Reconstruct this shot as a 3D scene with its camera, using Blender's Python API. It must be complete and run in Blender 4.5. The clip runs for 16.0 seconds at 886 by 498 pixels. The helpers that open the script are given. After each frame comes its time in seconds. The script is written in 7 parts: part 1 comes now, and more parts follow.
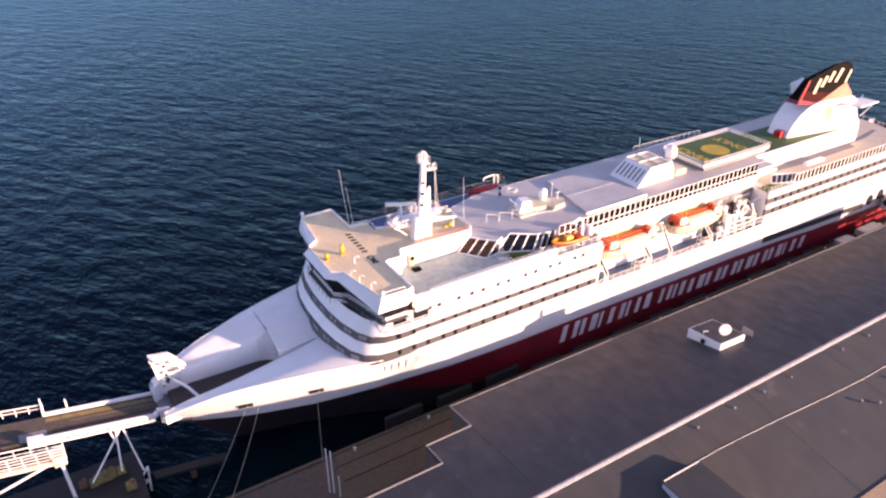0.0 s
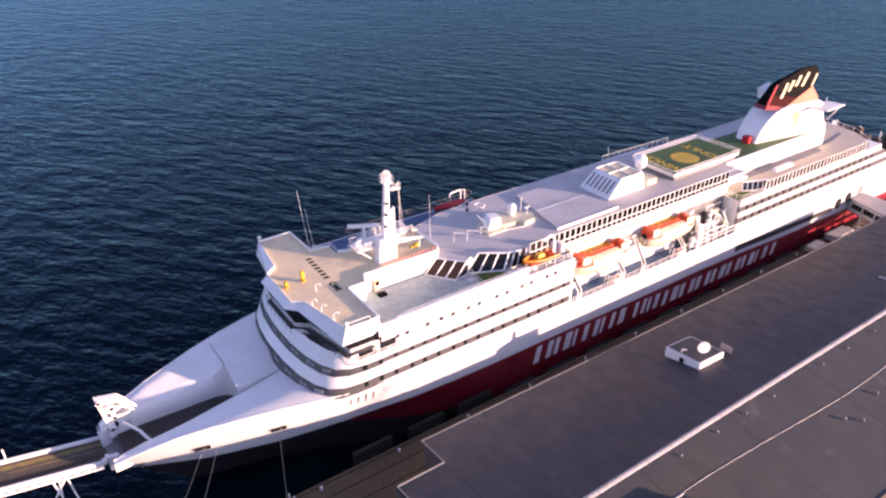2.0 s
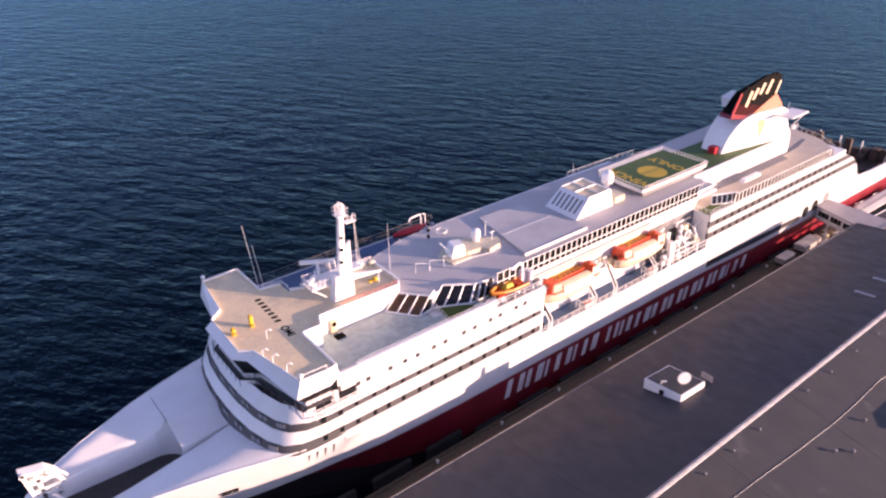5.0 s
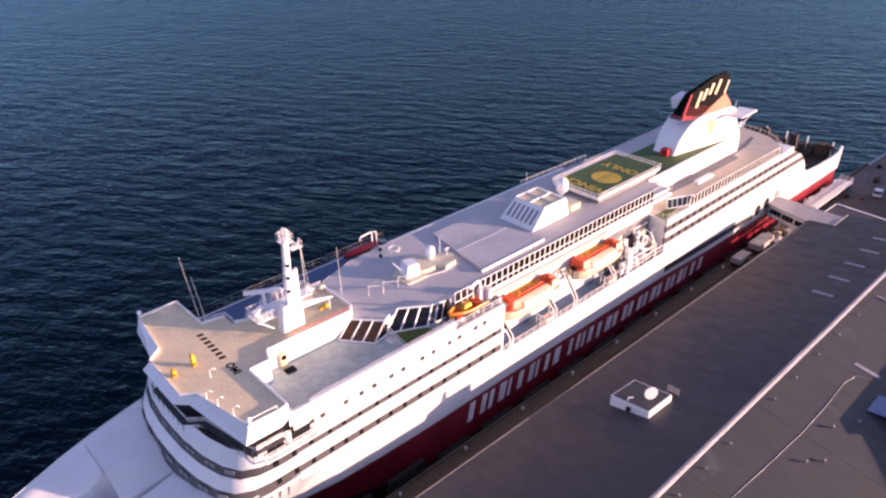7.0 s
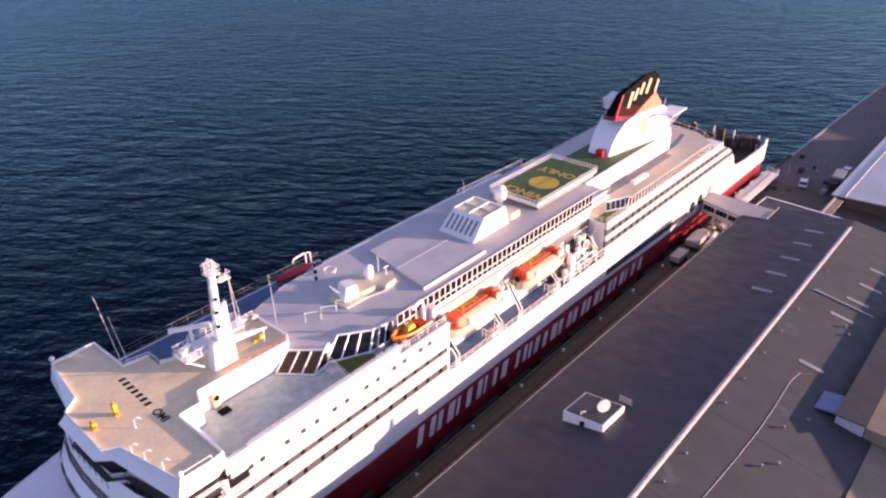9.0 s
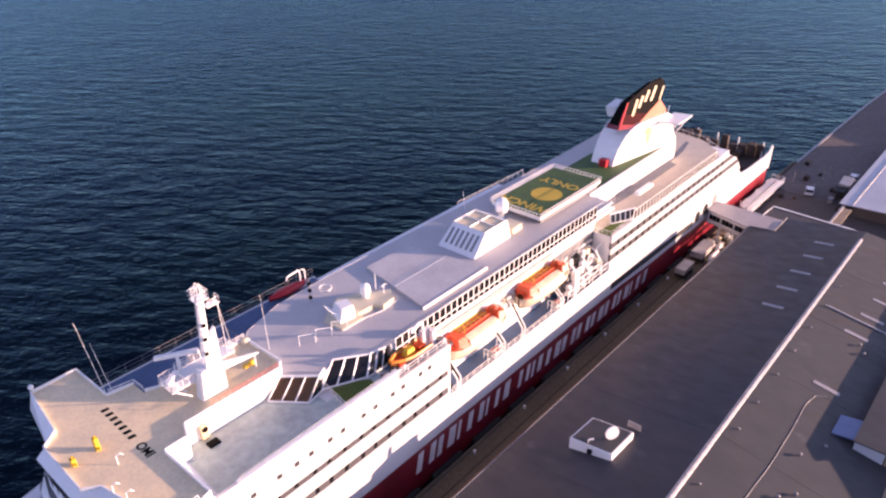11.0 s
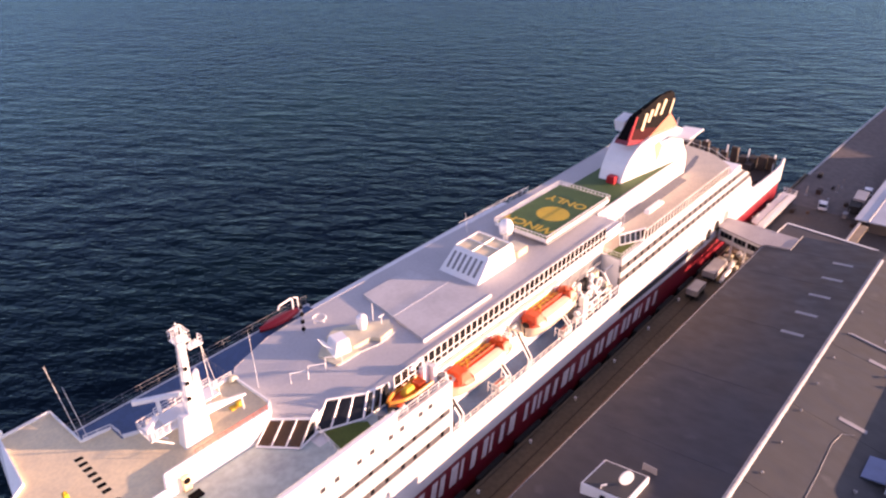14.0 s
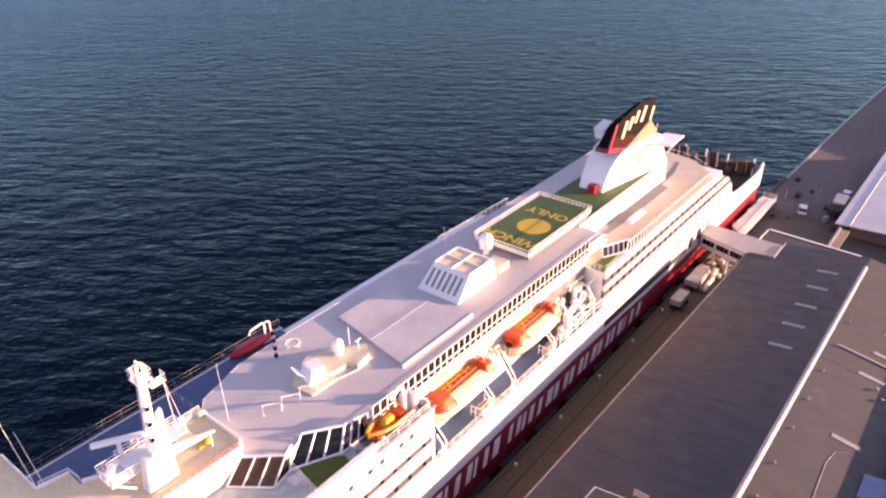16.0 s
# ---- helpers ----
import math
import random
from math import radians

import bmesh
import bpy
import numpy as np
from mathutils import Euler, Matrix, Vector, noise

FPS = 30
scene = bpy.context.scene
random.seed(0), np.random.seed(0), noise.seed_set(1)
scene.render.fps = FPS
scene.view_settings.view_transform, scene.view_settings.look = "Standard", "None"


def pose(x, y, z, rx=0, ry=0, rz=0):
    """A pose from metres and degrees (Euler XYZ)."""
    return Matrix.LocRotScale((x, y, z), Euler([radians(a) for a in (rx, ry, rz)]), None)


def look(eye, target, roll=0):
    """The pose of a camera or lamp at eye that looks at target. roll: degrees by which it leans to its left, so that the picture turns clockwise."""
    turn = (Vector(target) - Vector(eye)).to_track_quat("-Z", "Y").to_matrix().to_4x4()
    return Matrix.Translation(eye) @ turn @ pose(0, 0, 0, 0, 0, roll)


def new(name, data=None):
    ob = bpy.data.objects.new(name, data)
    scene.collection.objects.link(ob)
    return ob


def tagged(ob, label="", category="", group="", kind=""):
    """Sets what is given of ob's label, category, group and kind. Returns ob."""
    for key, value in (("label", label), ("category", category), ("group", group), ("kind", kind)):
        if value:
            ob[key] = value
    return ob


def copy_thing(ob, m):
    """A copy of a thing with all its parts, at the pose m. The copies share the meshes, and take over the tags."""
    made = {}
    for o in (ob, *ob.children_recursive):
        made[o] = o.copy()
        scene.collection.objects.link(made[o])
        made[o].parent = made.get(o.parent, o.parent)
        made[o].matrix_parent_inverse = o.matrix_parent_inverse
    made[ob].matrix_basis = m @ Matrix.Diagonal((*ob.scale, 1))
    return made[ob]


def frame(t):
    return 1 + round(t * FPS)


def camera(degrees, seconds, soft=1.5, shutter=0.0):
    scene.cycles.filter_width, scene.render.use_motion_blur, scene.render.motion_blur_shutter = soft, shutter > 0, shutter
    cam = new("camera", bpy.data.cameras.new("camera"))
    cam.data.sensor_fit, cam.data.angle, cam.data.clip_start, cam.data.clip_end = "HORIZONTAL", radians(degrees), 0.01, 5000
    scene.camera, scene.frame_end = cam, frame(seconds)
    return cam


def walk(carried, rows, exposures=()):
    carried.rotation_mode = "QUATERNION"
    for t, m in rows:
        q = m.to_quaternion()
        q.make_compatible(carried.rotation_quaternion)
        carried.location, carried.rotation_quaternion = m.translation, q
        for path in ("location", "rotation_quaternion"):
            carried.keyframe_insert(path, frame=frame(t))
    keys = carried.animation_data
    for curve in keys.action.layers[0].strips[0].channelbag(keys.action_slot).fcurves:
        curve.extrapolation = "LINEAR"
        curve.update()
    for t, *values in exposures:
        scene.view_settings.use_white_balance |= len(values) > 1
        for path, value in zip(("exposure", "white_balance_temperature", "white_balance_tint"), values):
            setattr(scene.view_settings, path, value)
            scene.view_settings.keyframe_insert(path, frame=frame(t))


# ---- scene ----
cam = camera(63.1, 16.0, soft=2.3)
PATH = [
    (0, (3.091, -80.992, 73.552), (4.005, -79.506, 72.573), -0.2),
    (0.5, (3.879, -79.79, 73.552), (4.806, -78.312, 72.574), -0.2),
    (1, (4.642, -78.617, 73.547), (5.592, -77.152, 72.572), -0.2),
    (1.5, (5.413, -77.419, 73.54), (6.386, -75.969, 72.566), -0.3),
    (2, (6.176, -76.213, 73.541), (7.168, -74.776, 72.567), -0.3),
    (2.5, (6.929, -74.999, 73.537), (7.94, -73.573, 72.564), -0.3),
    (3, (7.668, -73.799, 73.529), (8.696, -72.385, 72.557), -0.4),
    (3.5, (8.417, -72.652, 73.521), (9.463, -71.25, 72.55), -0.4),
    (4, (9.19, -71.568, 73.514), (10.252, -70.178, 72.544), -0.4),
    (6.5, (13.19, -66.536, 73.562), (14.329, -65.206, 72.594), -0.8),
    (7, (14.007, -65.536, 73.566), (15.19, -64.246, 72.597), -0.9),
    (7.5, (14.824, -64.544, 73.561), (16.081, -63.33, 72.59), -1.0),
    (8, (15.565, -63.592, 73.551), (16.868, -62.428, 72.579), -1.1),
    (8.5, (16.278, -62.695, 73.553), (17.585, -61.534, 72.58), -1.1),
    (9, (17.033, -61.843, 73.557), (18.34, -60.681, 72.585), -1.1),
    (11.5, (20.975, -57.61, 73.595), (22.29, -56.458, 72.623), -1.0),
    (12, (21.726, -56.85, 73.598), (23.041, -55.699, 72.627), -1.0),
    (12.5, (22.466, -56.143, 73.592), (23.782, -54.99, 72.623), -1.0),
    (13, (23.252, -55.464, 73.586), (24.568, -54.311, 72.618), -1.0),
    (13.5, (24.072, -54.769, 73.584), (25.388, -53.615, 72.618), -1.0),
    (14, (24.877, -54.064, 73.581), (26.194, -52.909, 72.615), -1.0),
    (14.5, (25.644, -53.344, 73.579), (26.962, -52.189, 72.614), -1.0),
    (15, (26.409, -52.602, 73.584), (27.728, -51.45, 72.62), -1.0),
    (15.5, (27.214, -51.853, 73.586), (28.556, -50.726, 72.622), -1.0),
    (16, (28.036, -51.101, 73.587), (29.395, -49.995, 72.624), -1.0),
]
walk(cam, [(t, look(eye, target, roll)) for t, eye, target, roll in PATH], exposures=[(t, e + 0.69, k + 1000, g) for t, e, k, g in [(0, 1.33, 6900, 38), (1.0, 1.24, 6350, 39), (2.0, 1.22, 6350, 40), (4, 1.1, 6350, 41), (7, 1.02, 6400, 42), (9, 1.07, 6400, 42), (11.5, 1.22, 6500, 42), (13, 1.3, 7050, 43), (14.5, 1.44, 7650, 45), (16, 1.57, 8050, 45)]])

# ---- world, sun, exposure ----
SUN_TO = Vector((0.652, -0.758, 0.0)).normalized()
SUN_ELEV = radians(5.9)
sun_dir = Vector((SUN_TO.x * math.cos(SUN_ELEV), SUN_TO.y * math.cos(SUN_ELEV), math.sin(SUN_ELEV)))
world = bpy.data.worlds.new("sky")
scene.world = world
world.use_nodes = True
wn = world.node_tree
sky = wn.nodes.new("ShaderNodeTexSky")
sky.sky_type = "NISHITA"
sky.sun_disc = False
sky.sun_elevation = SUN_ELEV
sky.sun_rotation = math.atan2(SUN_TO.x, SUN_TO.y)
sky.air_density, sky.dust_density, sky.ozone_density = 0.8, 0.8, 4.5
haze = wn.nodes.new("ShaderNodeHueSaturation")
haze.inputs["Saturation"].default_value = 0.74
wn.links.new(sky.outputs[0], haze.inputs["Color"])
wn.links.new(haze.outputs[0], wn.nodes["Background"].inputs[0])
wn.nodes["Background"].inputs[1].default_value = 0.145
sun = new("sun", bpy.data.lights.new("sun", "SUN"))
sun.data.energy = 3.7
sun.data.angle = radians(0.9)
sun.data.color = (1.0, 0.80, 0.60)
sun.matrix_world = look(sun_dir * 300, (0, 0, 0))


# ---- materials ----
def mat(name, base, rough=0.5, metal=0.0, vary=0.12, scale=0.6, fine=6.0, bump=0.02, dirt=None, dirt_amt=0.35, spec=0.5, streak=0.0, per_piece=0.0):
    """Painted or raw surface with broad and fine variation, optional dirt and a little relief."""
    m = bpy.data.materials.new(name)
    m.use_nodes = True
    nt = m.node_tree
    n, l = nt.nodes, nt.links
    b = n["Principled BSDF"]
    b.inputs["Roughness"].default_value = rough
    b.inputs["Metallic"].default_value = metal
    b.inputs["Specular IOR Level"].default_value = spec
    co = n.new("ShaderNodeTexCoord")
    mp = n.new("ShaderNodeMapping")
    mp.inputs["Scale"].default_value = (1, 1, 1 if streak == 0 else streak)
    l.new(co.outputs["Object"], mp.inputs[0])
    big = n.new("ShaderNodeTexNoise")
    big.inputs["Scale"].default_value = scale
    big.inputs["Detail"].default_value = 5
    small = n.new("ShaderNodeTexNoise")
    small.inputs["Scale"].default_value = fine
    small.inputs["Detail"].default_value = 3
    l.new(mp.outputs[0], big.inputs[0])
    l.new(co.outputs["Object"], small.inputs[0])
    ramp = n.new("ShaderNodeValToRGB")
    d = dirt or tuple(c * 0.55 for c in base)
    ramp.color_ramp.elements[0].position, ramp.color_ramp.elements[1].position = 0.32, 0.62
    lo = tuple(base[i] * (1 - dirt_amt) + d[i] * dirt_amt for i in range(3))
    ramp.color_ramp.elements[0].color = (*lo, 1)
    ramp.color_ramp.elements[1].color = (*base, 1)
    l.new(big.outputs[0], ramp.inputs[0])
    mx = n.new("ShaderNodeMixRGB")
    mx.blend_type = "MULTIPLY"
    mx.inputs[0].default_value = vary
    l.new(ramp.outputs[0], mx.inputs[1])
    r2 = n.new("ShaderNodeValToRGB")
    r2.color_ramp.elements[0].position, r2.color_ramp.elements[1].position = 0.35, 0.65
    r2.color_ramp.elements[0].color = (0.4, 0.4, 0.4, 1)
    l.new(small.outputs[0], r2.inputs[0])
    l.new(r2.outputs[0], mx.inputs[2])
    last = mx.outputs[0]
    if per_piece:
        oi = n.new("ShaderNodeObjectInfo")
        mr = n.new("ShaderNodeMapRange")
        mr.inputs[3].default_value, mr.inputs[4].default_value = 1 - per_piece, 1 + per_piece
        l.new(oi.outputs["Random"], mr.inputs[0])
        m2 = n.new("ShaderNodeMixRGB")
        m2.blend_type = "MULTIPLY"
        m2.inputs[0].default_value = 1.0
        l.new(last, m2.inputs[1])
        l.new(mr.outputs[0], m2.inputs[2])
        last = m2.outputs[0]
    l.new(last, b.inputs["Base Color"])
    if bump:
        bp = n.new("ShaderNodeBump")
        bp.inputs["Strength"].default_value = 0.35
        bp.inputs["Distance"].default_value = bump
        l.new(small.outputs[0], bp.inputs["Height"])
        l.new(bp.outputs[0], b.inputs["Normal"])
    return m


def water_material():
    """Deep harbour water: wind ripples at three sizes and calmer patches."""
    m = bpy.data.materials.new("water")
    m.use_nodes = True
    n, l = m.node_tree.nodes, m.node_tree.links
    n.remove(n["Principled BSDF"])
    deep = n.new("ShaderNodeBsdfDiffuse")
    gloss = n.new("ShaderNodeBsdfGlossy")
    gloss.inputs["Color"].default_value = (0.37, 0.74, 1.0, 1)
    gloss.inputs["Roughness"].default_value = 0.08
    fresnel = n.new("ShaderNodeFresnel")
    fresnel.inputs["IOR"].default_value = 1.128
    both = n.new("ShaderNodeMixShader")
    l.new(fresnel.outputs[0], both.inputs[0])
    l.new(deep.outputs[0], both.inputs[1])
    l.new(gloss.outputs[0], both.inputs[2])
    l.new(both.outputs[0], n["Material Output"].inputs["Surface"])
    co = n.new("ShaderNodeTexCoord")
    patch = n.new("ShaderNodeTexNoise")
    patch.inputs["Scale"].default_value = 0.012
    patch.inputs["Detail"].default_value = 3
    l.new(co.outputs["Object"], patch.inputs[0])
    ramp = n.new("ShaderNodeValToRGB")
    ramp.color_ramp.elements[0].position, ramp.color_ramp.elements[1].position = 0.38, 0.64
    ramp.color_ramp.elements[0].color = (0.0006, 0.0042, 0.0105, 1)
    ramp.color_ramp.elements[1].color = (0.0012, 0.0120, 0.0135, 1)
    l.new(patch.outputs[0], ramp.inputs[0])
    l.new(ramp.outputs[0], deep.inputs["Color"])
    normal = None
    for size, turn, stretch, dist in ((0.06, -58, 1.6, 1.0), (0.25, -57, 2.3, 1.5), (0.85, -46, 1.6, 0.3)):
        mp = n.new("ShaderNodeMapping")
        mp.vector_type = "TEXTURE"
        mp.inputs["Rotation"].default_value = (0, 0, radians(turn))
        mp.inputs["Scale"].default_value = (stretch, 1, 1)
        l.new(co.outputs["Object"], mp.inputs[0])
        w = n.new("ShaderNodeTexNoise")
        w.inputs["Scale"].default_value = size
        w.inputs["Detail"].default_value = 4
        w.inputs["Roughness"].default_value = 0.55
        l.new(mp.outputs[0], w.inputs[0])
        bp = n.new("ShaderNodeBump")
        bp.inputs["Strength"].default_value = 0.9
        bp.inputs["Distance"].default_value = dist
        l.new(w.outputs[0], bp.inputs["Height"])
        if normal:
            l.new(normal, bp.inputs["Normal"])
        normal = bp.outputs[0]
    for shader in (deep, gloss, fresnel):
        l.new(normal, shader.inputs["Normal"])
    return m


def roof_material(name, brown, grey, rough=0.6):
    """Weathered roof sheeting: brown and grey patches, streaks down the slope, pale scuffs."""
    m = bpy.data.materials.new(name)
    m.use_nodes = True
    n, l = m.node_tree.nodes, m.node_tree.links
    b = n["Principled BSDF"]
    b.inputs["Specular IOR Level"].default_value = 0.35
    co = n.new("ShaderNodeTexCoord")

    def noise(scale, stretch, detail, lo, hi):
        mp = n.new("ShaderNodeMapping")
        mp.inputs["Scale"].default_value = stretch
        l.new(co.outputs["Object"], mp.inputs[0])
        w = n.new("ShaderNodeTexNoise")
        w.inputs["Scale"].default_value = scale
        w.inputs["Detail"].default_value = detail
        l.new(mp.outputs[0], w.inputs[0])
        r = n.new("ShaderNodeMapRange")
        r.inputs[1].default_value, r.inputs[2].default_value = lo, hi
        l.new(w.outputs[0], r.inputs[0])
        return r.outputs[0]

    def mix(kind, fac, a, c):
        x = n.new("ShaderNodeMixRGB")
        x.blend_type = kind
        for sock, v in zip(x.inputs, (fac, a, c)):
            if isinstance(v, (tuple, float)):
                sock.default_value = v
            else:
                l.new(v, sock)
        return x.outputs[0]

    col = mix("MIX", noise(0.03, (1, 1.4, 1), 3, 0.38, 0.62), (*brown, 1), (*grey, 1))
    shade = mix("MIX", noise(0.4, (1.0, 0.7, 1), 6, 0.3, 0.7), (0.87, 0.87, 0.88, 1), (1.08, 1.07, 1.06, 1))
    col = mix("MULTIPLY", 1.0, col, shade)
    scuff = n.new("ShaderNodeMath")
    scuff.operation = "MULTIPLY"
    scuff.inputs[1].default_value = 0.3
    l.new(noise(0.32, (1, 0.7, 1), 6, 0.63, 0.78), scuff.inputs[0])
    col = mix("MIX", scuff.outputs[0], col, tuple(0.4 * a + 0.16 for a in grey) + (1.0,))
    l.new(col, b.inputs["Base Color"])
    rr = n.new("ShaderNodeMapRange")
    rr.inputs[3].default_value, rr.inputs[4].default_value = rough - 0.1, rough + 0.15
    l.new(noise(0.7, (1, 0.5, 1), 3, 0.3, 0.7), rr.inputs[0])
    l.new(rr.outputs[0], b.inputs["Roughness"])
    bp = n.new("ShaderNodeBump")
    bp.inputs["Strength"].default_value = 0.1
    bp.inputs["Distance"].default_value = 0.008
    l.new(noise(3.0, (1, 0.6, 1), 3, 0.2, 0.8), bp.inputs["Height"])
    l.new(bp.outputs[0], b.inputs["Normal"])
    return m


WATER = water_material()
FIN_RED = mat("dark_red_fin_paint", (0.05, 0.006, 0.008), 0.8, vary=0.2, bump=0.0, spec=0.1)
FIN_ORANGE = mat("salmon_orange_paint", (0.60, 0.19, 0.10), 0.45, vary=0.1, bump=0.0)
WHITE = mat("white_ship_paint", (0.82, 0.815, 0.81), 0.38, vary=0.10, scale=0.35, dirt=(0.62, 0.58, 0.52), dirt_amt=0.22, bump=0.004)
# same white as WHITE, darkened to offset the sun on the ship's sides
WHITE_HULL = mat("white_paint_darkened", (0.59, 0.59, 0.605), 0.3, vary=0.08, scale=0.25, dirt=(0.6, 0.55, 0.48), dirt_amt=0.25, bump=0.004, streak=0.25)
RED_HULL = mat("red_hull_paint", (0.27, 0.016, 0.031), 0.32, vary=0.15, scale=0.3, dirt=(0.14, 0.008, 0.016), dirt_amt=0.5, bump=0.006, streak=0.3)
BOOT = mat("black_boot_and_shade_paint", (0.030, 0.018, 0.021), 0.6, vary=0.3, scale=0.4, bump=0.01)
LETTER = mat("pale_lettering_paint", (0.84, 0.78, 0.79), 0.4, vary=0.1, bump=0.0)
DARK = mat("dark_opening", (0.015, 0.016, 0.02), 0.85, bump=0.0, spec=0.1)
STRIP = mat("dark_grey_opening_grille", (0.05, 0.05, 0.055), 0.85, vary=0.2, bump=0.0, spec=0.1)
BAND = mat("grey_window_band", (0.082, 0.082, 0.090), 0.35, vary=0.1, bump=0.0)
PORT_GLASS = mat("grey_porthole_glass", (0.05, 0.05, 0.06), 0.3, vary=0.1, bump=0.0)
BRIDGE_BAND = mat("dark_window_surround", (0.05, 0.05, 0.06), 0.4, vary=0.1, bump=0.0)
GLASS = mat("tinted_glass", (0.012, 0.014, 0.018), 0.16, vary=0.05, bump=0.0, spec=0.35)
BRIDGE_GLASS = mat("dark_bridge_glass", (0.008, 0.009, 0.012), 0.35, vary=0.05, bump=0.0, spec=0.12)
SLOT_STEEL = mat("dark_stained_steel_lane", (0.065, 0.058, 0.054), 0.8, vary=0.4, scale=0.5, fine=2.5, bump=0.02)
BROWN_GLASS = mat("bronze_tinted_glass", (0.11, 0.062, 0.034), 0.18, vary=0.2, bump=0.0, spec=0.35)
GREY_DECK = mat("grey_deck_coating", (0.475, 0.465, 0.47), 0.6, vary=0.14, scale=0.22, fine=2.5, dirt=(0.39, 0.385, 0.395), dirt_amt=0.4, bump=0.002)
PAN_DECK = mat("pale_grey_roof", (0.51, 0.50, 0.505), 0.55, vary=0.13, scale=0.3, fine=2.0, bump=0.0015)
TAN = mat("tan_deck_coating", (0.86, 0.675, 0.42), 0.65, vary=0.2, scale=0.35, fine=3.0, dirt=(0.58, 0.49, 0.36), dirt_amt=0.4, bump=0.002)
BEIGE = mat("beige_deck_coating", (0.60, 0.51, 0.40), 0.65, vary=0.18, scale=0.3, fine=2.0, dirt=(0.44, 0.39, 0.33), dirt_amt=0.4, bump=0.002)
BLUE_DECK = mat("blue_deck_coating", (0.038, 0.10, 0.215), 0.6, vary=0.3, scale=0.4, fine=2.5, bump=0.01)
SUN_DECK = mat("pale_blue_grey_deck", (0.44, 0.53, 0.49), 0.6, vary=0.28, scale=0.3, fine=1.2, dirt=(0.27, 0.30, 0.32), dirt_amt=0.6, bump=0.01)
GREEN = mat("green_deck_coating", (0.05, 0.115, 0.028), 0.7, vary=0.3, scale=0.5, fine=3.0, bump=0.01)
TURF = mat("green_turf", (0.085, 0.13, 0.02), 0.9, vary=0.5, scale=0.9, fine=8.0, bump=0.03)
YELLOW = mat("yellow_marking_paint", (0.66, 0.42, 0.03), 0.55, vary=0.15, bump=0.0)
ORANGE = mat("orange_gelcoat", (0.72, 0.075, 0.016), 0.35, vary=0.12, scale=0.8, bump=0.004)
PLANKS = mat("brown_worn_roadway", (0.072, 0.062, 0.056), 0.85, vary=0.5, scale=0.5, fine=2.0, dirt=(0.09, 0.07, 0.06), dirt_amt=0.8, bump=0.02)
YELLOW_WORN = mat("worn_yellow_paint", (0.26, 0.195, 0.05), 0.7, vary=0.5, scale=0.8, fine=3.0, dirt=(0.15, 0.11, 0.07), dirt_amt=0.9, bump=0.0)
AMBER = mat("amber_gelcoat", (0.75, 0.26, 0.03), 0.4, vary=0.12, bump=0.004)
FADED_RED = mat("faded_red_paint", (0.55, 0.16, 0.13), 0.5, vary=0.2, bump=0.0)
RED = mat("bright_red_paint", (0.50, 0.012, 0.02), 0.4, vary=0.12, bump=0.004)
BLACK = mat("black_funnel_paint", (0.0045, 0.0035, 0.004), 0.8, vary=0.2, bump=0.002, spec=0.08)
CREAM = mat("cream_stripe_paint", (0.78, 0.62, 0.40), 0.45, vary=0.1, bump=0.0)
CREAM_HOUSE = mat("cream_painted_steel", (0.66, 0.60, 0.44), 0.5, vary=0.12, bump=0.004)
GREY_METAL = mat("grey_machinery_paint", (0.22, 0.22, 0.23), 0.5, vary=0.35, scale=1.0, bump=0.01)
RUSTY = mat("rusty_steel", (0.16, 0.08, 0.045), 0.8, vary=0.5, scale=0.8, fine=3.0, bump=0.02)
DARK_RUST = mat("blackened_rusty_steel", (0.055, 0.034, 0.026), 0.85, vary=0.5, scale=0.8, fine=3.0, bump=0.02)
GOLD = mat("pale_gold_paint", (0.58, 0.39, 0.22), 0.45, vary=0.1, bump=0.0)
ROOF = roof_material("weathered_brown_roof_sheet", (0.092, 0.068, 0.053), (0.050, 0.050, 0.058))
ROOF2 = roof_material("grey_brown_roof_sheet", (0.056, 0.053, 0.050), (0.050, 0.052, 0.056))
RIDGE = mat("pale_ridge_flashing", (0.35, 0.355, 0.38), 0.5, vary=0.6, scale=0.8, fine=4.0, bump=0.01)
SKYLIGHT = mat("milky_roof_skylight", (0.30, 0.29, 0.30), 0.4, vary=0.2, bump=0.0)
WALL_SHED = mat("weathered_shed_wall", (0.12, 0.10, 0.085), 0.7, vary=0.3, scale=0.2, bump=0.02)
CONCRETE = mat("stained_quay_concrete", (0.105, 0.085, 0.058), 0.85, vary=0.4, scale=0.12, fine=1.5, dirt=(0.085, 0.066, 0.045), dirt_amt=0.8, bump=0.03)
ASPHALT = mat("dark_quay_asphalt", (0.085, 0.07, 0.062), 0.85, vary=0.4, scale=0.08, fine=1.5, dirt=(0.11, 0.072, 0.05), dirt_amt=0.7, bump=0.03)
PIER = mat("grey_brown_pier_surface", (0.135, 0.112, 0.105), 0.85, vary=0.4, scale=0.06, fine=0.8, dirt=(0.13, 0.10, 0.09), dirt_amt=0.8, bump=0.02)
WALKWAY = mat("mottled_grey_coating", (0.19, 0.195, 0.21), 0.7, vary=0.3, scale=0.4, fine=2.0, dirt=(0.18, 0.18, 0.2), dirt_amt=0.6, bump=0.008)
RUBBER = mat("black_rubber", (0.018, 0.018, 0.018), 0.8, vary=0.3, bump=0.01)
TIMBER = mat("grey_timber_boarding", (0.30, 0.23, 0.16), 0.8, vary=0.35, scale=0.4, fine=5.0, bump=0.02)
GANGWAY_ROOF = mat("pale_grey_roof_membrane", (0.38, 0.35, 0.355), 0.55, vary=0.2, scale=0.3, fine=2.0, bump=0.003)
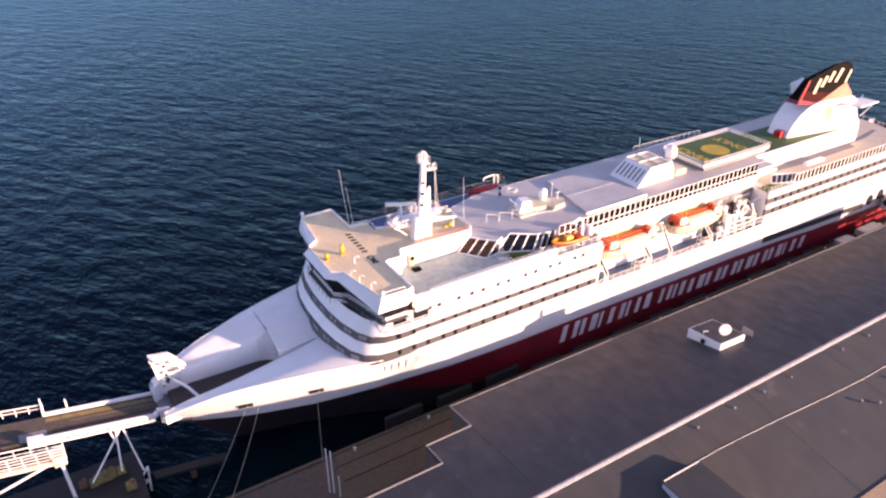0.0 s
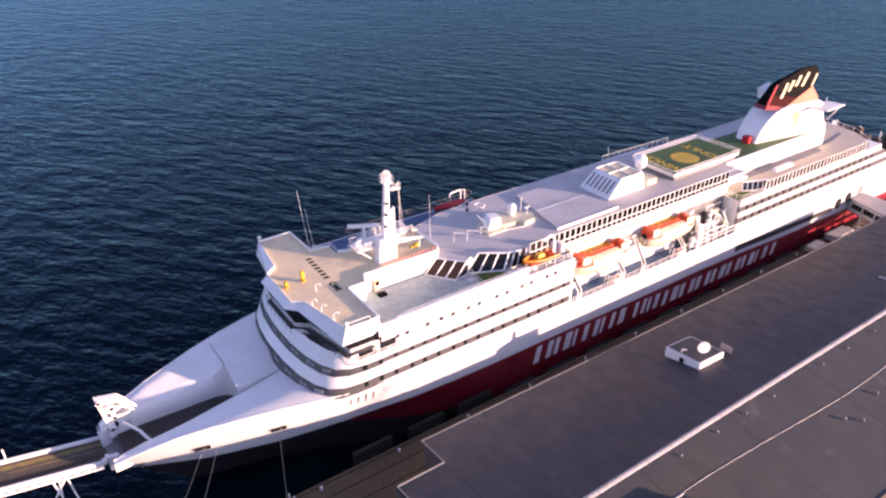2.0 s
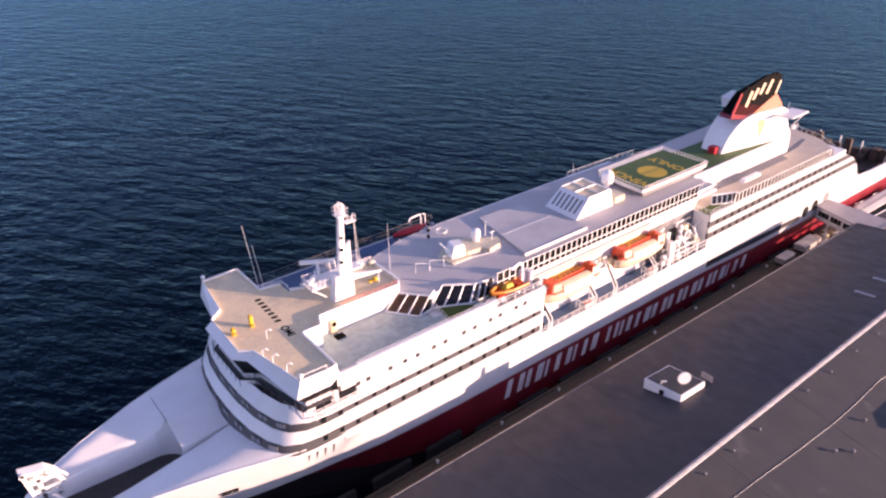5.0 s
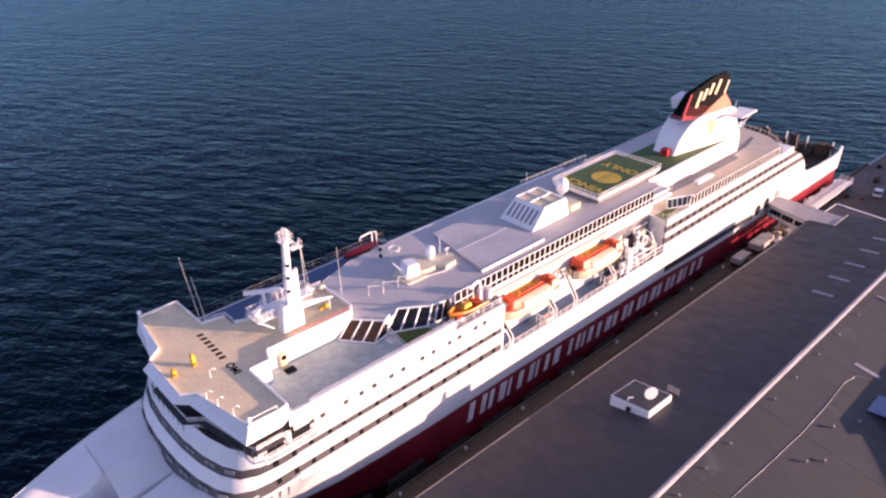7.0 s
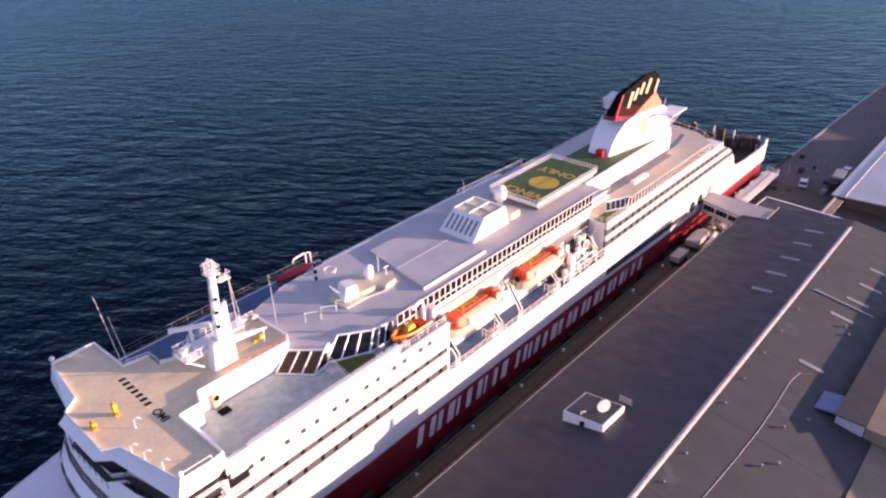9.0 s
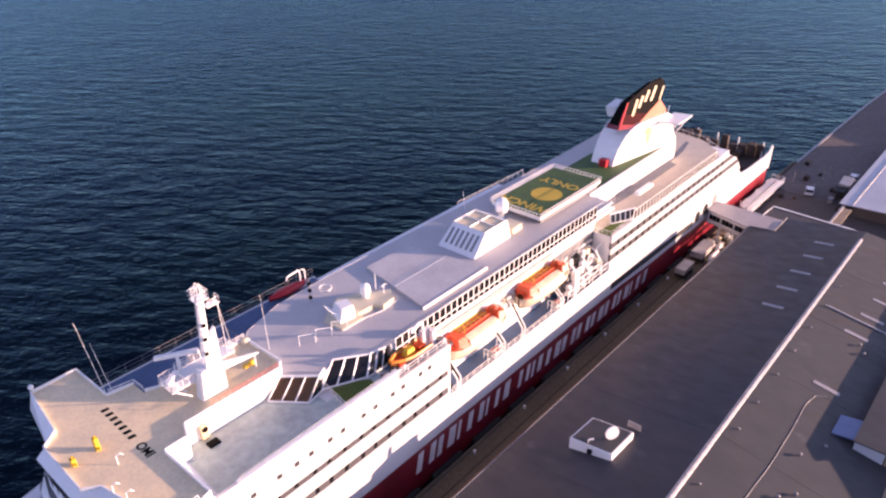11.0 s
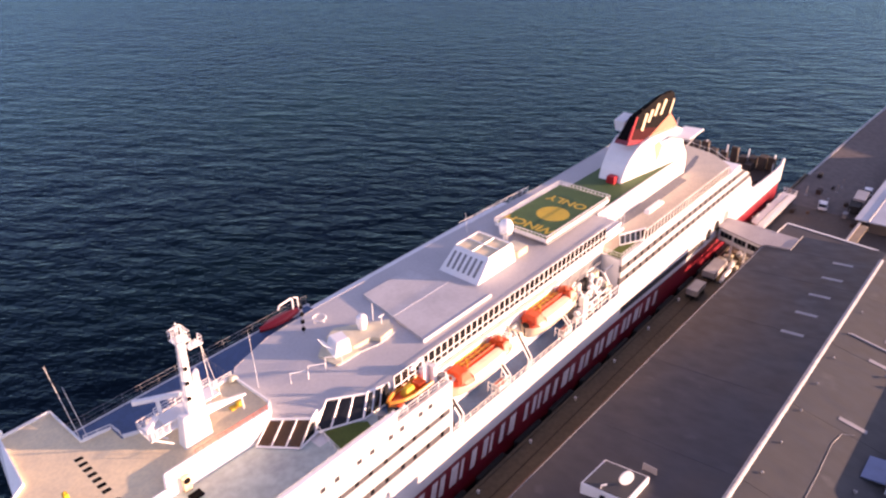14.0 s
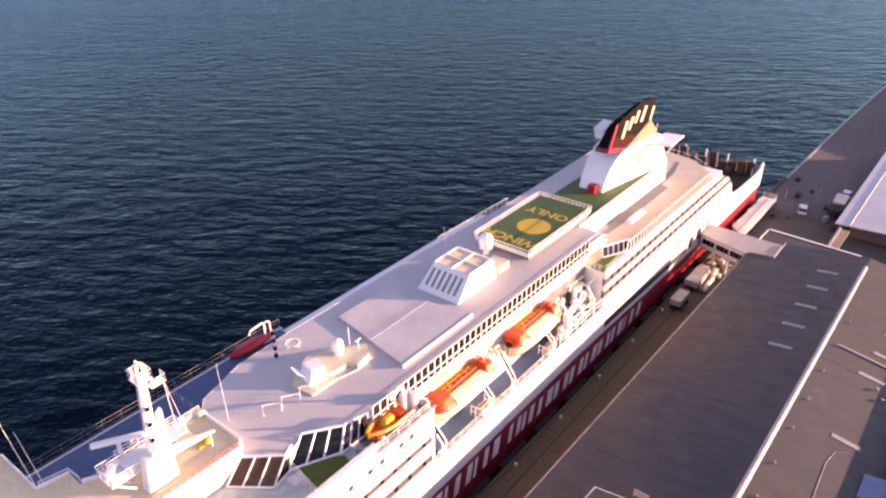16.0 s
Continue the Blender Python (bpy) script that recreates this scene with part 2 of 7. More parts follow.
BLUE_PANEL = mat("blue_roof_panel", (0.13, 0.19, 0.33), 0.45, vary=0.15, bump=0.0)
PALE_ROOF = mat("pale_metal_roof", (0.50, 0.52, 0.56), 0.45, vary=0.15, scale=0.1, bump=0.01)
ROPE = mat("pale_mooring_rope", (0.24, 0.21, 0.18), 0.9, vary=0.3, bump=0.0)
CAR_WHITE = mat("white_car_paint", (0.75, 0.75, 0.75), 0.25, vary=0.05, bump=0.0)


# ---- mesh helpers ----
def box(bm, x0, x1, y0, y1, z0, z1):
    v = [bm.verts.new((x, y, z)) for x in (x0, x1) for y in (y0, y1) for z in (z0, z1)]
    for f in ((0, 1, 3, 2), (4, 6, 7, 5), (0, 4, 5, 1), (2, 3, 7, 6), (0, 2, 6, 4), (1, 5, 7, 3)):
        bm.faces.new([v[i] for i in f])
    return v


def prism(bm, pts, a, b, axis="z"):
    """The polygon pts swept from a to b along an axis; pts are the two other coordinates in order."""
    def put(p, h):
        return {"z": (p[0], p[1], h), "y": (p[0], h, p[1]), "x": (h, p[0], p[1])}[axis]
    lo = [bm.verts.new(put(p, a)) for p in pts]
    hi = [bm.verts.new(put(p, b)) for p in pts]
    n = len(pts)
    for i in range(n):
        bm.faces.new((lo[i], lo[(i + 1) % n], hi[(i + 1) % n], hi[i]))
    bm.faces.new(list(reversed(lo)))
    bm.faces.new(hi)


def hull8(bm, lower, upper):
    """A solid between two outlines of equal count (3D points)."""
    lo = [bm.verts.new(p) for p in lower]
    hi = [bm.verts.new(p) for p in upper]
    n = len(lo)
    for i in range(n):
        bm.faces.new((lo[i], lo[(i + 1) % n], hi[(i + 1) % n], hi[i]))
    bm.faces.new(list(reversed(lo)))
    bm.faces.new(hi)


def tube(bm, p, q, r, n=6, r2=None):
    p, q = Vector(p), Vector(q)
    d = (q - p).normalized()
    u = d.orthogonal().normalized()
    w = d.cross(u)
    r2 = r if r2 is None else r2
    ring = [[bm.verts.new(c + (u * math.cos(k * math.tau / n) + w * math.sin(k * math.tau / n)) * rr) for k in range(n)] for c, rr in ((p, r), (q, r2))]
    for k in range(n):
        bm.faces.new((ring[0][k], ring[0][(k + 1) % n], ring[1][(k + 1) % n], ring[1][k]))
    bm.faces.new(list(reversed(ring[0])))
    bm.faces.new(ring[1])


def chain(bm, pts, r, n=6):
    for p, q in zip(pts, pts[1:]):
        tube(bm, p, q, r, n)


def ball(bm, c, r, squash=1.0, u=12, v=8):
    rows = []
    for i in range(1, v):
        a = math.pi * i / v
        rows.append([bm.verts.new((c[0] + r * math.sin(a) * math.cos(k * math.tau / u), c[1] + r * math.sin(a) * math.sin(k * math.tau / u), c[2] + r * squash * math.cos(a))) for k in range(u)])
    top, bot = bm.verts.new((c[0], c[1], c[2] + r * squash)), bm.verts.new((c[0], c[1], c[2] - r * squash))
    for a, b in zip(rows, rows[1:]):
        for k in range(u):
            bm.faces.new((a[k], b[k], b[(k + 1) % u], a[(k + 1) % u]))
    for k in range(u):
        bm.faces.new((top, rows[0][k], rows[0][(k + 1) % u]))
        bm.faces.new((rows[-1][k], bot, rows[-1][(k + 1) % u]))


def grid(bm, rows, close=False):
    """A skin over rows of 3D points of equal count."""
    vs = [[bm.verts.new(p) for p in r] for r in rows]
    for a, b in zip(vs, vs[1:]):
        m = len(a)
        for k in range(m if close else m - 1):
            bm.faces.new((a[k], a[(k + 1) % m], b[(k + 1) % m], b[k]))
    return vs


def B():
    return bmesh.new()


def finish(name, bm, material, smooth=False, bevel=0.0, fix=True):
    if fix:
        bmesh.ops.recalc_face_normals(bm, faces=bm.faces)
    if bevel:
        bmesh.ops.bevel(bm, geom=[e for e in bm.edges if len(e.link_faces) == 2 and e.calc_face_angle(0) > 0.5], offset=bevel, segments=2, affect="EDGES", clamp_overlap=True)
    me = bpy.data.meshes.new(name)
    bm.to_mesh(me)
    bm.free()
    me.materials.append(material)
    if smooth:
        for p in me.polygons:
            p.use_smooth = True
    return me


def part(name, bm, material, parent, label="", smooth=False, bevel=0.0, fix=True):
    """One mesh object under a thing or a part."""
    ob = new(name, finish(name, bm, material, smooth, bevel, fix))
    ob.parent = parent
    ob.matrix_parent_inverse = base_of(parent).inverted()
    if label:
        tagged(ob, label)
    return ob


def base_of(ob):
    m = ob.matrix_basis.copy()
    while ob.parent:
        m = ob.parent.matrix_basis @ ob.matrix_parent_inverse @ m
        ob = ob.parent
    return m


def again(src, parent, m):
    """Another object on the mesh of src, at the pose m, under parent."""
    ob = new(src.name.split(".")[0], src.data)
    ob.parent = parent
    ob.matrix_parent_inverse = base_of(parent).inverted()
    ob.matrix_basis = m
    return ob


def thing(name, label, category, at=(0, 0, 0), group="", kind=""):
    ob = new(name)
    ob.matrix_basis = Matrix.Translation(at)
    ob.empty_display_size = 0.5
    return tagged(ob, label, category, group, kind)


def solid(name, bm, material, label, category, kind="", group="", smooth=False, bevel=0.0):
    ob = new(name, finish(name, bm, material, smooth, bevel))
    return tagged(ob, label, category, group, kind)


def lerp_table(table, x):
    for (a, va), (b, vb) in zip(table, table[1:]):
        if x <= b:
            f = max(0.0, (x - a) / (b - a))
            return va + (vb - va) * f
    return table[-1][1]


def painted(txt, x, y, z, size, m_, parent, label):
    """A word painted flat on a deck, read from the far side."""
    cu = bpy.data.curves.new("letters", "FONT")
    cu.body = txt
    cu.size = size
    cu.align_x = "CENTER"
    cu.extrude = 0.003
    cu.offset = (0.02 if len(txt) > 3 else 0.03) * size
    tmp = bpy.data.objects.new("letters", cu)
    scene.collection.objects.link(tmp)
    me = bpy.data.meshes.new_from_object(tmp.evaluated_get(bpy.context.evaluated_depsgraph_get()))
    bpy.data.objects.remove(tmp)
    me.materials.clear()
    me.materials.append(m_)
    ob = new("painted_word", me)
    ob.parent = parent
    ob.matrix_parent_inverse = base_of(parent).inverted()
    ob.matrix_basis = pose(x, y, z, 0, 0, 90)
    return tagged(ob, label)


# ---- setting: water, quay, sheds ----
bm = B()
for r0, r1, n in ((0, 400, 48), (400, 1500, 48), (1500, 4800, 48)):
    a = [bm.verts.new((100 + r0 * math.cos(k * math.tau / n), 60 + r0 * math.sin(k * math.tau / n), 0)) for k in range(n)] if r0 else [bm.verts.new((100, 60, 0))]
    b = [bm.verts.new((100 + r1 * math.cos(k * math.tau / n), 60 + r1 * math.sin(k * math.tau / n), 0)) for k in range(n)]
    for k in range(n):
        bm.faces.new((a[0], b[k], b[(k + 1) % n]) if len(a) == 1 else (a[k], b[k], b[(k + 1) % n], a[(k + 1) % n]))
bmesh.ops.remove_doubles(bm, verts=bm.verts, dist=0.01)
water = solid("water", bm, WATER, "dark blue harbour water with small wind ripples", "water", "structure")

QZ = 3.3
EAVE_Y, EAVE_Z, RIDGE_Y, RIDGE_Z = -22.5, 11.6, -40.8, 13.7


def roof_z(y):
    if y > RIDGE_Y:
        return RIDGE_Z + (EAVE_Z - RIDGE_Z) * (y - RIDGE_Y) / (EAVE_Y - RIDGE_Y)
    return RIDGE_Z - (RIDGE_Y - y) * 0.17


bm = B()
prism(bm, [(-60, -14.2), (205, -14.4), (255, -15.5), (330, -18.6), (330, -110), (-60, -110)], -3.0, QZ)
quay = solid("pavement_quay", bm, ASPHALT, "dark stained asphalt quay beside the ship", "quay", "structure")
bm = B()
prism(bm, [(27.5, -14.2), (152, -14.2), (152, -22.35), (24.5, -22.35)], QZ, QZ + 0.06)
part("apron_strip", bm, CONCRETE, quay, "tan stained concrete apron along the berth")
bm = B()
prism(bm, [(186, -14.9), (205, -14.9), (255, -16.0), (329, -19.1), (329, -109), (186, -109)], QZ, QZ + 0.03)
part("pier_surface", bm, PIER, quay, "grey-brown stained pier surface")
bm = B()
prism(bm, [(205, -14.4), (255, -15.5), (330, -18.6), (330, -19.1), (255, -16.0), (205, -14.9)], QZ + 0.004, QZ + 0.25)
part("pier_kerb", bm, RIDGE, quay, "pale concrete pier kerb")
bm = B()
box(bm, -60, 205, -14.2, -13.75, QZ - 1.2, QZ + 0.22)
part("quay_edge_beam", bm, CONCRETE, quay)
for yy in (-16.3, -18.9):
    bm = B()
    box(bm, 26.5, 152, yy - 0.07, yy + 0.07, QZ + 0.064, QZ + 0.13)
    part("crane_rail", bm, DARK_RUST, quay)

# long transit shed
shed = thing("transit_shed", "long transit shed with weathered brown metal roof", "shed", (95, -40, QZ))
FOOT = [(40.5, -22.4), (145.9, -23.4), (145.9, -27.8), (152.5, -27.8), (152.5, -75), (20, -75), (20, -30.8), (33.9, -30.6), (33.9, -26.9), (40.5, -26.9)]


def eave_y(x):
    """The berth side edge of the roof, which opens out towards the bow."""
    return -22.5 - 0.011 * (x - 90)

bm = B()
for (x0, y0), (x1, y1) in zip(FOOT, FOOT[1:] + FOOT[:1]):
    pts = [(x0, y0, QZ), (x1, y1, QZ)]
    seg = [(x0, y0)] + ([(x0 + (x1 - x0) * (RIDGE_Y - y0) / (y1 - y0), RIDGE_Y)] if (y0 - RIDGE_Y) * (y1 - RIDGE_Y) < 0 else []) + [(x1, y1)]
    for (ax, ay), (bx, by) in zip(seg, seg[1:]):
        v = [bm.verts.new(p) for p in ((ax, ay, QZ), (bx, by, QZ), (bx, by, roof_z(by) - 0.25), (ax, ay, roof_z(ay) - 0.25))]
        bm.faces.new(v)
part("wall", bm, WALL_SHED, shed, fix=False)


def roof_sheet(x0, x1, y0, y1, thick=0.25, lift=0.0):
    b = B()
    prism(b, [(y0, roof_z(y0) + lift), (y1, roof_z(y1) + lift), (y1, roof_z(y1) - thick + lift), (y0, roof_z(y0) - thick + lift)], x0, x1, "x")
    return b


# roof in bays, near slope
near_bays = [(40.3, 56.5), (56.5, 72), (72, 88), (88, 104), (104, 120), (120, 136), (136, 146)]
for x0, x1 in near_bays:
    bm = B()
    o = [(x0 + 0.02, RIDGE_Y), (x1 - 0.02, RIDGE_Y), (x1 - 0.02, eave_y(x1)), (x0 + 0.02, eave_y(x0))]
    hull8(bm, [(x, y, roof_z(y) - 0.25) for x, y in o], [(x, y, roof_z(y)) for x, y in o])
    part("roof_bay", bm, ROOF, shed)
part("roof_bay", roof_sheet(20, 33.98, RIDGE_Y, -30.5), ROOF, shed)
part("roof_bay", roof_sheet(34.0, 40.28, RIDGE_Y, -26.8), ROOF, shed)
part("roof_bay", roof_sheet(146.02, 152.6, RIDGE_Y, -27.6), ROOF, shed)
for x0, x1 in [(20, 56.5)] + near_bays[1:-1] + [(136, 152.6)]:
    part("roof_bay", roof_sheet(x0 + 0.02, x1 - 0.02, -75, RIDGE_Y), ROOF2, shed)
# seams
for x in [x for x, _ in near_bays[1:]]:
    part("roof_seam", roof_sheet(x - 0.05, x + 0.05, RIDGE_Y, eave_y(x), 0.1, 0.015), ROOF, shed)
# ridge cap in lengths
xs = [20 + 7.6 * k for k in range(18)]
for x0, x1 in zip(xs, xs[1:]):
    x1 = min(x1, 152.6)
    bm = B()
    prism(bm, [(RIDGE_Y - 0.34, roof_z(RIDGE_Y - 0.34) + 0.02), (RIDGE_Y - 0.24, RIDGE_Z + 0.06), (RIDGE_Y, RIDGE_Z + 0.18), (RIDGE_Y + 0.24, RIDGE_Z + 0.06), (RIDGE_Y + 0.34, roof_z(RIDGE_Y + 0.34) + 0.02)], x0 + 0.03, x1 - 0.03, "x")
    part("ridge_cap", bm, RIDGE, shed, "pale ridge flashing")
# gutter and pale edge flashing along the berth
def along_eave(a, c, z0, z1):
    """A bar along the roof edge, from a to c outside it."""
    b = B()
    o = [(x, eave_y(x) + d) for x, d in ((40.3, a), (146.0, a), (146.0, c), (40.3, c))]
    hull8(b, [(x, y, roof_z(eave_y(x)) + z0) for x, y in o], [(x, y, roof_z(eave_y(x)) + z1) for x, y in o])
    return b


part("gutter", along_eave(0.02, 0.32, -0.3, -0.06), RUSTY, shed, "rust-stained eaves gutter")
part("edge_flashing", along_eave(-0.06, 0.02, -0.02, 0.05), RIDGE, shed)
for (x0, y0), (x1, y1) in (((40.3, eave_y(40.3)), (40.3, -26.8)), ((40.3, -26.8), (34.0, -26.8)), ((34.0, -26.8), (34.0, -30.5)), ((34.0, -30.5), (20, -30.5)), ((146.0, eave_y(146)), (146.0, -27.6)), ((146.0, -27.6), (152.6, -27.6))):
    bm = B()
    tube(bm, (x0, y0, roof_z(y0) + 0.1), (x1, y1, roof_z(y1) + 0.08), 0.1, 5)
    part("edge_flashing", bm, WALKWAY, shed)


# ---- the ferry ----
ship = thing("car_ferry", "white car ferry with red lower hull, moored beside the quay", "ferry", (100, 0, 0))
DECK = 22.8       # top deck
SUND = 21.4       # port sun deck
BOATD = 12.95     # lifeboat deck
TAND = 19.6       # aft promenade deck

TOPB = [(9, 3.9), (10.5, 4.6), (13, 5.5), (16, 6.4), (19, 7.3), (23, 8.6), (27.5, 9.9), (32, 11.2), (36, 12.25), (41, 12.5), (46, 12.5), (200, 12.5)]
LOWB = [(9, 1.4), (13, 3.4), (19, 5.6), (27.5, 8.2), (36, 10.2), (46, 12.0), (55, 12.5), (200, 12.5)]
SHEER = [(9, 10.7), (11, 11.7), (16, 13.0), (21.5, 13.8), (28, 14.2), (33, 14.2), (40.9, 14.1), (41.1, 13.0), (200, 13.0)]
CROWN = [(9, 11.2), (11, 11.8), (16, 12.2), (21.5, 12.65), (28, 13.3), (33, 14.0), (42, 14.1)]
PAINT = [(9, 8.3), (20, 7.6), (30, 7.8), (38, 8.4), (46, 8.8), (58, 8.75), (75, 8.7), (90, 8.5), (110, 8.5), (117, 8.2), (128, 7.5), (146, 7.3), (156, 7.0), (166, 6.6), (200, 6.6)]
WL = [(9, 0.1), (13, 0.15), (19, 0.5), (27.5, 2.4), (36, 5.4), (46, 9.6), (58, 12.2), (64, 12.5), (200, 12.5)]

BOOT_SHADE_TOP = [(9, 7.9), (20, 7.0), (28, 6.6), (35, 5.6), (44, 4.0), (54, 2.3), (200, 2.3)]   # top of the black paint, raised at the bow to paint in shade


def keel(x):
    """Lowest line of the shell: the raked stem rises to the bow."""
    return lerp_table(((9, 7.6), (12, 5.6), (16, 2.0), (20, -1.5), (200, -1.5)), x)


def shell(x):
    """Half section of the lower hull at x, flared towards the bow."""
    k, p, w, b = keel(x), lerp_table(PAINT, x), lerp_table(WL, x), lerp_table(LOWB, x)
    return [(max(0.02, w - 0.3), k), (w, k + 0.25 * (p - k)), (w * 0.62 + b * 0.38, k + 0.82 * (p - k)), (b, p)]


def below(x, top):
    """The part of that section under the height top, in four points."""
    s_ = [(z, y) for y, z in shell(x)]
    lo = s_[0][0]
    return [(lerp_table(s_, lo + (top - lo) * f), lo + (top - lo) * f) for f in (0, 0.33, 0.66, 1)]


st_hull = [9, 10.5, 13, 16, 19, 23, 27.5, 32, 36, 40.9, 41.1, 46, 52, 58, 63, 68, 74, 79, 86, 94, 105, 118, 130, 143, 155, 165, 168]
for side, nm in ((-1, "port"), (1, "starboard")):
    bm = B()
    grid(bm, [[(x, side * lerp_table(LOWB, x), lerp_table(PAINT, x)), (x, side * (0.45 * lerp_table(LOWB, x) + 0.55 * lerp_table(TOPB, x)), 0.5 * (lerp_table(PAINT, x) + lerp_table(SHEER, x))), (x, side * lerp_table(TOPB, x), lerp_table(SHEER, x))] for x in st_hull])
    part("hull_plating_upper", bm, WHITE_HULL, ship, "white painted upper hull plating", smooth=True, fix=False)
    bm = B()
    grid(bm, [[(x, side * y, z) for y, z in shell(x)] for x in st_hull + [178, 188]])
    part("hull_plating_lower", bm, RED_HULL, ship, "dark red painted lower hull plating", smooth=True, fix=False)
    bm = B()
    grid(bm, [[(x, side * (y + 0.035), z) for y, z in below(x, lerp_table(BOOT_SHADE_TOP, x))] for x in st_hull + [178, 188]])
    part("boot_topping", bm, BOOT, ship, "black boot topping, carried up the bow as painted shade", smooth=True, fix=False)
    # quarter bulwark, dropping aft of the superstructure and rising to a fin at the stern
    bm = B()
    top = [(168, 13.0), (170, 11.4), (176, 10.9), (184, 10.7), (187.4, 11.0), (188.4, 11.9), (189.6, 11.9)]
    for a, b_ in ((12.5, 12.15),):
        prism(bm, top + [(189.2, 6.62), (168, 6.62)], side * a, side * b_, "y")
    part("stern_bulwark", bm, WHITE_HULL, ship)

# forecastle: two whaleback halves either side of the open bow slot
SLOT = 3.6
INNER = {-1: ((9, 3.6), (10.7, 3.5), (13, 3.4), (17.6, 3.4), (22, 3.0), (28, 2.5), (31, 2.2), (40, 1.8)), 1: ((9, 2.2), (11, 2.9), (22, 2.6), (40, 2.4))}
for side in (-1, 1):
    rows = []
    for x in [9.4, 10.5, 13, 16, 19, 23, 25.3] if side > 0 else [9.4, 10.5, 13, 16, 19, 23, 27.5, 32, 36, 40]:
        tb, sh = lerp_table(TOPB, x), lerp_table(SHEER, x)
        inner = min(lerp_table(INNER[side], x), tb - 0.35)
        crown = lerp_table(CROWN, x)
        if side > 0:
            crown += 1.1 * max(0.0, (x - 21.0) / 4.3) ** 1.6
        rows.append([(x, side * tb, sh), (x, side * (tb - 0.3), sh + 0.08), (x, side * (0.62 * tb + 0.38 * inner), 0.68 * sh + 0.32 * crown + 0.1), (x, side * (0.25 * tb + 0.75 * inner), 0.2 * sh + 0.8 * crown + 0.04), (x, side * (inner + 0.22), crown), (x, side * inner, crown - 0.2), (x, side * inner, 9.2)])
    bm = B()
    grid(bm, rows)
    part("whaleback_deck", bm, WHITE, ship, "smooth white curved forecastle half beside the open bow", smooth=True, fix=False)
    # knuckle moulding along the sheer
    bm = B()
    chain(bm, [(x, side * (lerp_table(TOPB, x) + 0.02), lerp_table(SHEER, x) + 0.02) for x in (9.4, 13, 16, 19, 23, 27.5, 32, 36)], 0.09)
    part("sheer_moulding", bm, WHITE, ship)
# covered part of the forecastle, reaching across the slot, with a hollow front wall
bm = B()
rows = []
for x in (25.3, 27.5, 30.0, 33.0, 36.0):
    tb, sh = lerp_table(TOPB, x), lerp_table(SHEER, x)
    edge = lerp_table(((25.3, 2.0), (30.8, 1.8), (36, 1.7)), x)
    rise = lerp_table(((25.3, 14.4), (30, 14.5), (36, 14.5)), x)
    rows.append([(x, tb, sh), (x, tb - 0.3, sh + 0.08), (x, 0.62 * tb + 1.0, 0.5 * (sh + rise) + 0.12), (x, 2.2, rise), (x, 0.2, rise - 0.55), (x, -edge, 13.35), (x, -edge, 9.2)])
grid(bm, rows)
part("forecastle_cover", bm, WHITE, ship, "white forecastle deck covering the inner end of the bow slot", fix=False)
bm = B()
top = [(23.4, 2.6, 12.9), (24.3, 2.55, 13.3), (25.0, 2.4, 13.9), (25.3, 2.2, 14.4), (25.3, 0.2, 13.85), (25.3, -2.0, 13.35)]
low = [(23.4, 2.6, 9.3), (24.4, 2.3, 9.3), (25.3, 1.7, 9.3), (25.9, 0.8, 9.3), (26.2, -0.4, 9.3), (26.3, -2.0, 9.3)]
grid(bm, [[tuple(Vector(a).lerp(Vector(b_), f) + Vector((0.35 * f * (1 - f) * 4, 0, 0))) for f in (0, 0.25, 0.5, 0.75, 1)] for a, b_ in zip(top, low)])
part("slot_end_wall", bm, WHITE, ship, "curved white wall closing the bow slot", smooth=True, fix=False)
# stem plating between the two halves
for side in (-1, 1):
    bm = B()
    hull8(bm, [(9.2, side * 1.3, 7.9), (10.2, side * 2.0, 7.9), (10.2, side * 2.9, 8.6), (9.0, side * 2.2, 8.6)], [(9.0, side * 1.9, 10.9), (10.2, side * 2.6, 11.2), (10.2, side * 3.3, 11.4), (8.9, side * 2.6, 11.0)])
    part("stem_plating", bm, WHITE_HULL, ship)
bm = B()
box(bm, 11, 31.6, -3.3, 3.3, 9.05, 9.45)
part("bow_slot_floor", bm, SLOT_STEEL, ship, "dark stained vehicle lane inside the open bow")
bm = B()
box(bm, 31.2, 31.5, -SLOT, SLOT, 9.45, 13.9)
part("bow_opening", bm, DARK, ship)

# mooring pipes in the bow plating, following the flare
for x, z in ((18.8, 10.0), (27.6, 10.5)):
    def skin(u, w):
        f = (w - lerp_table(PAINT, u)) / (lerp_table(SHEER, u) - lerp_table(PAINT, u))
        return lerp_table(LOWB, u) * (1 - f) + lerp_table(TOPB, u) * f
    quad = [(x - 0.9, z - 0.3), (x + 0.9, z - 0.2), (x + 0.9, z + 0.35), (x - 0.9, z + 0.25)]
    bm = B()
    hull8(bm, [(u, -skin(u, w) - 0.3, w) for u, w in quad], [(u, -skin(u, w) + 0.5, w) for u, w in quad])
    pt = part("fairlead", bm, DARK, ship)
    bm = B()
    tube(bm, (x + 0.1, -skin(x, z) - 0.32, z - 0.15), (x + 0.35, -skin(x, z) - 0.32, z + 0.25), 0.11, 6)
    part("fairlead_roller", bm, GREY_METAL, pt)
bm = B()
box(bm, 12.0, 12.3, -4.55, -4.2, 9.2, 9.5)
part("stem_eye", bm, DARK, ship)
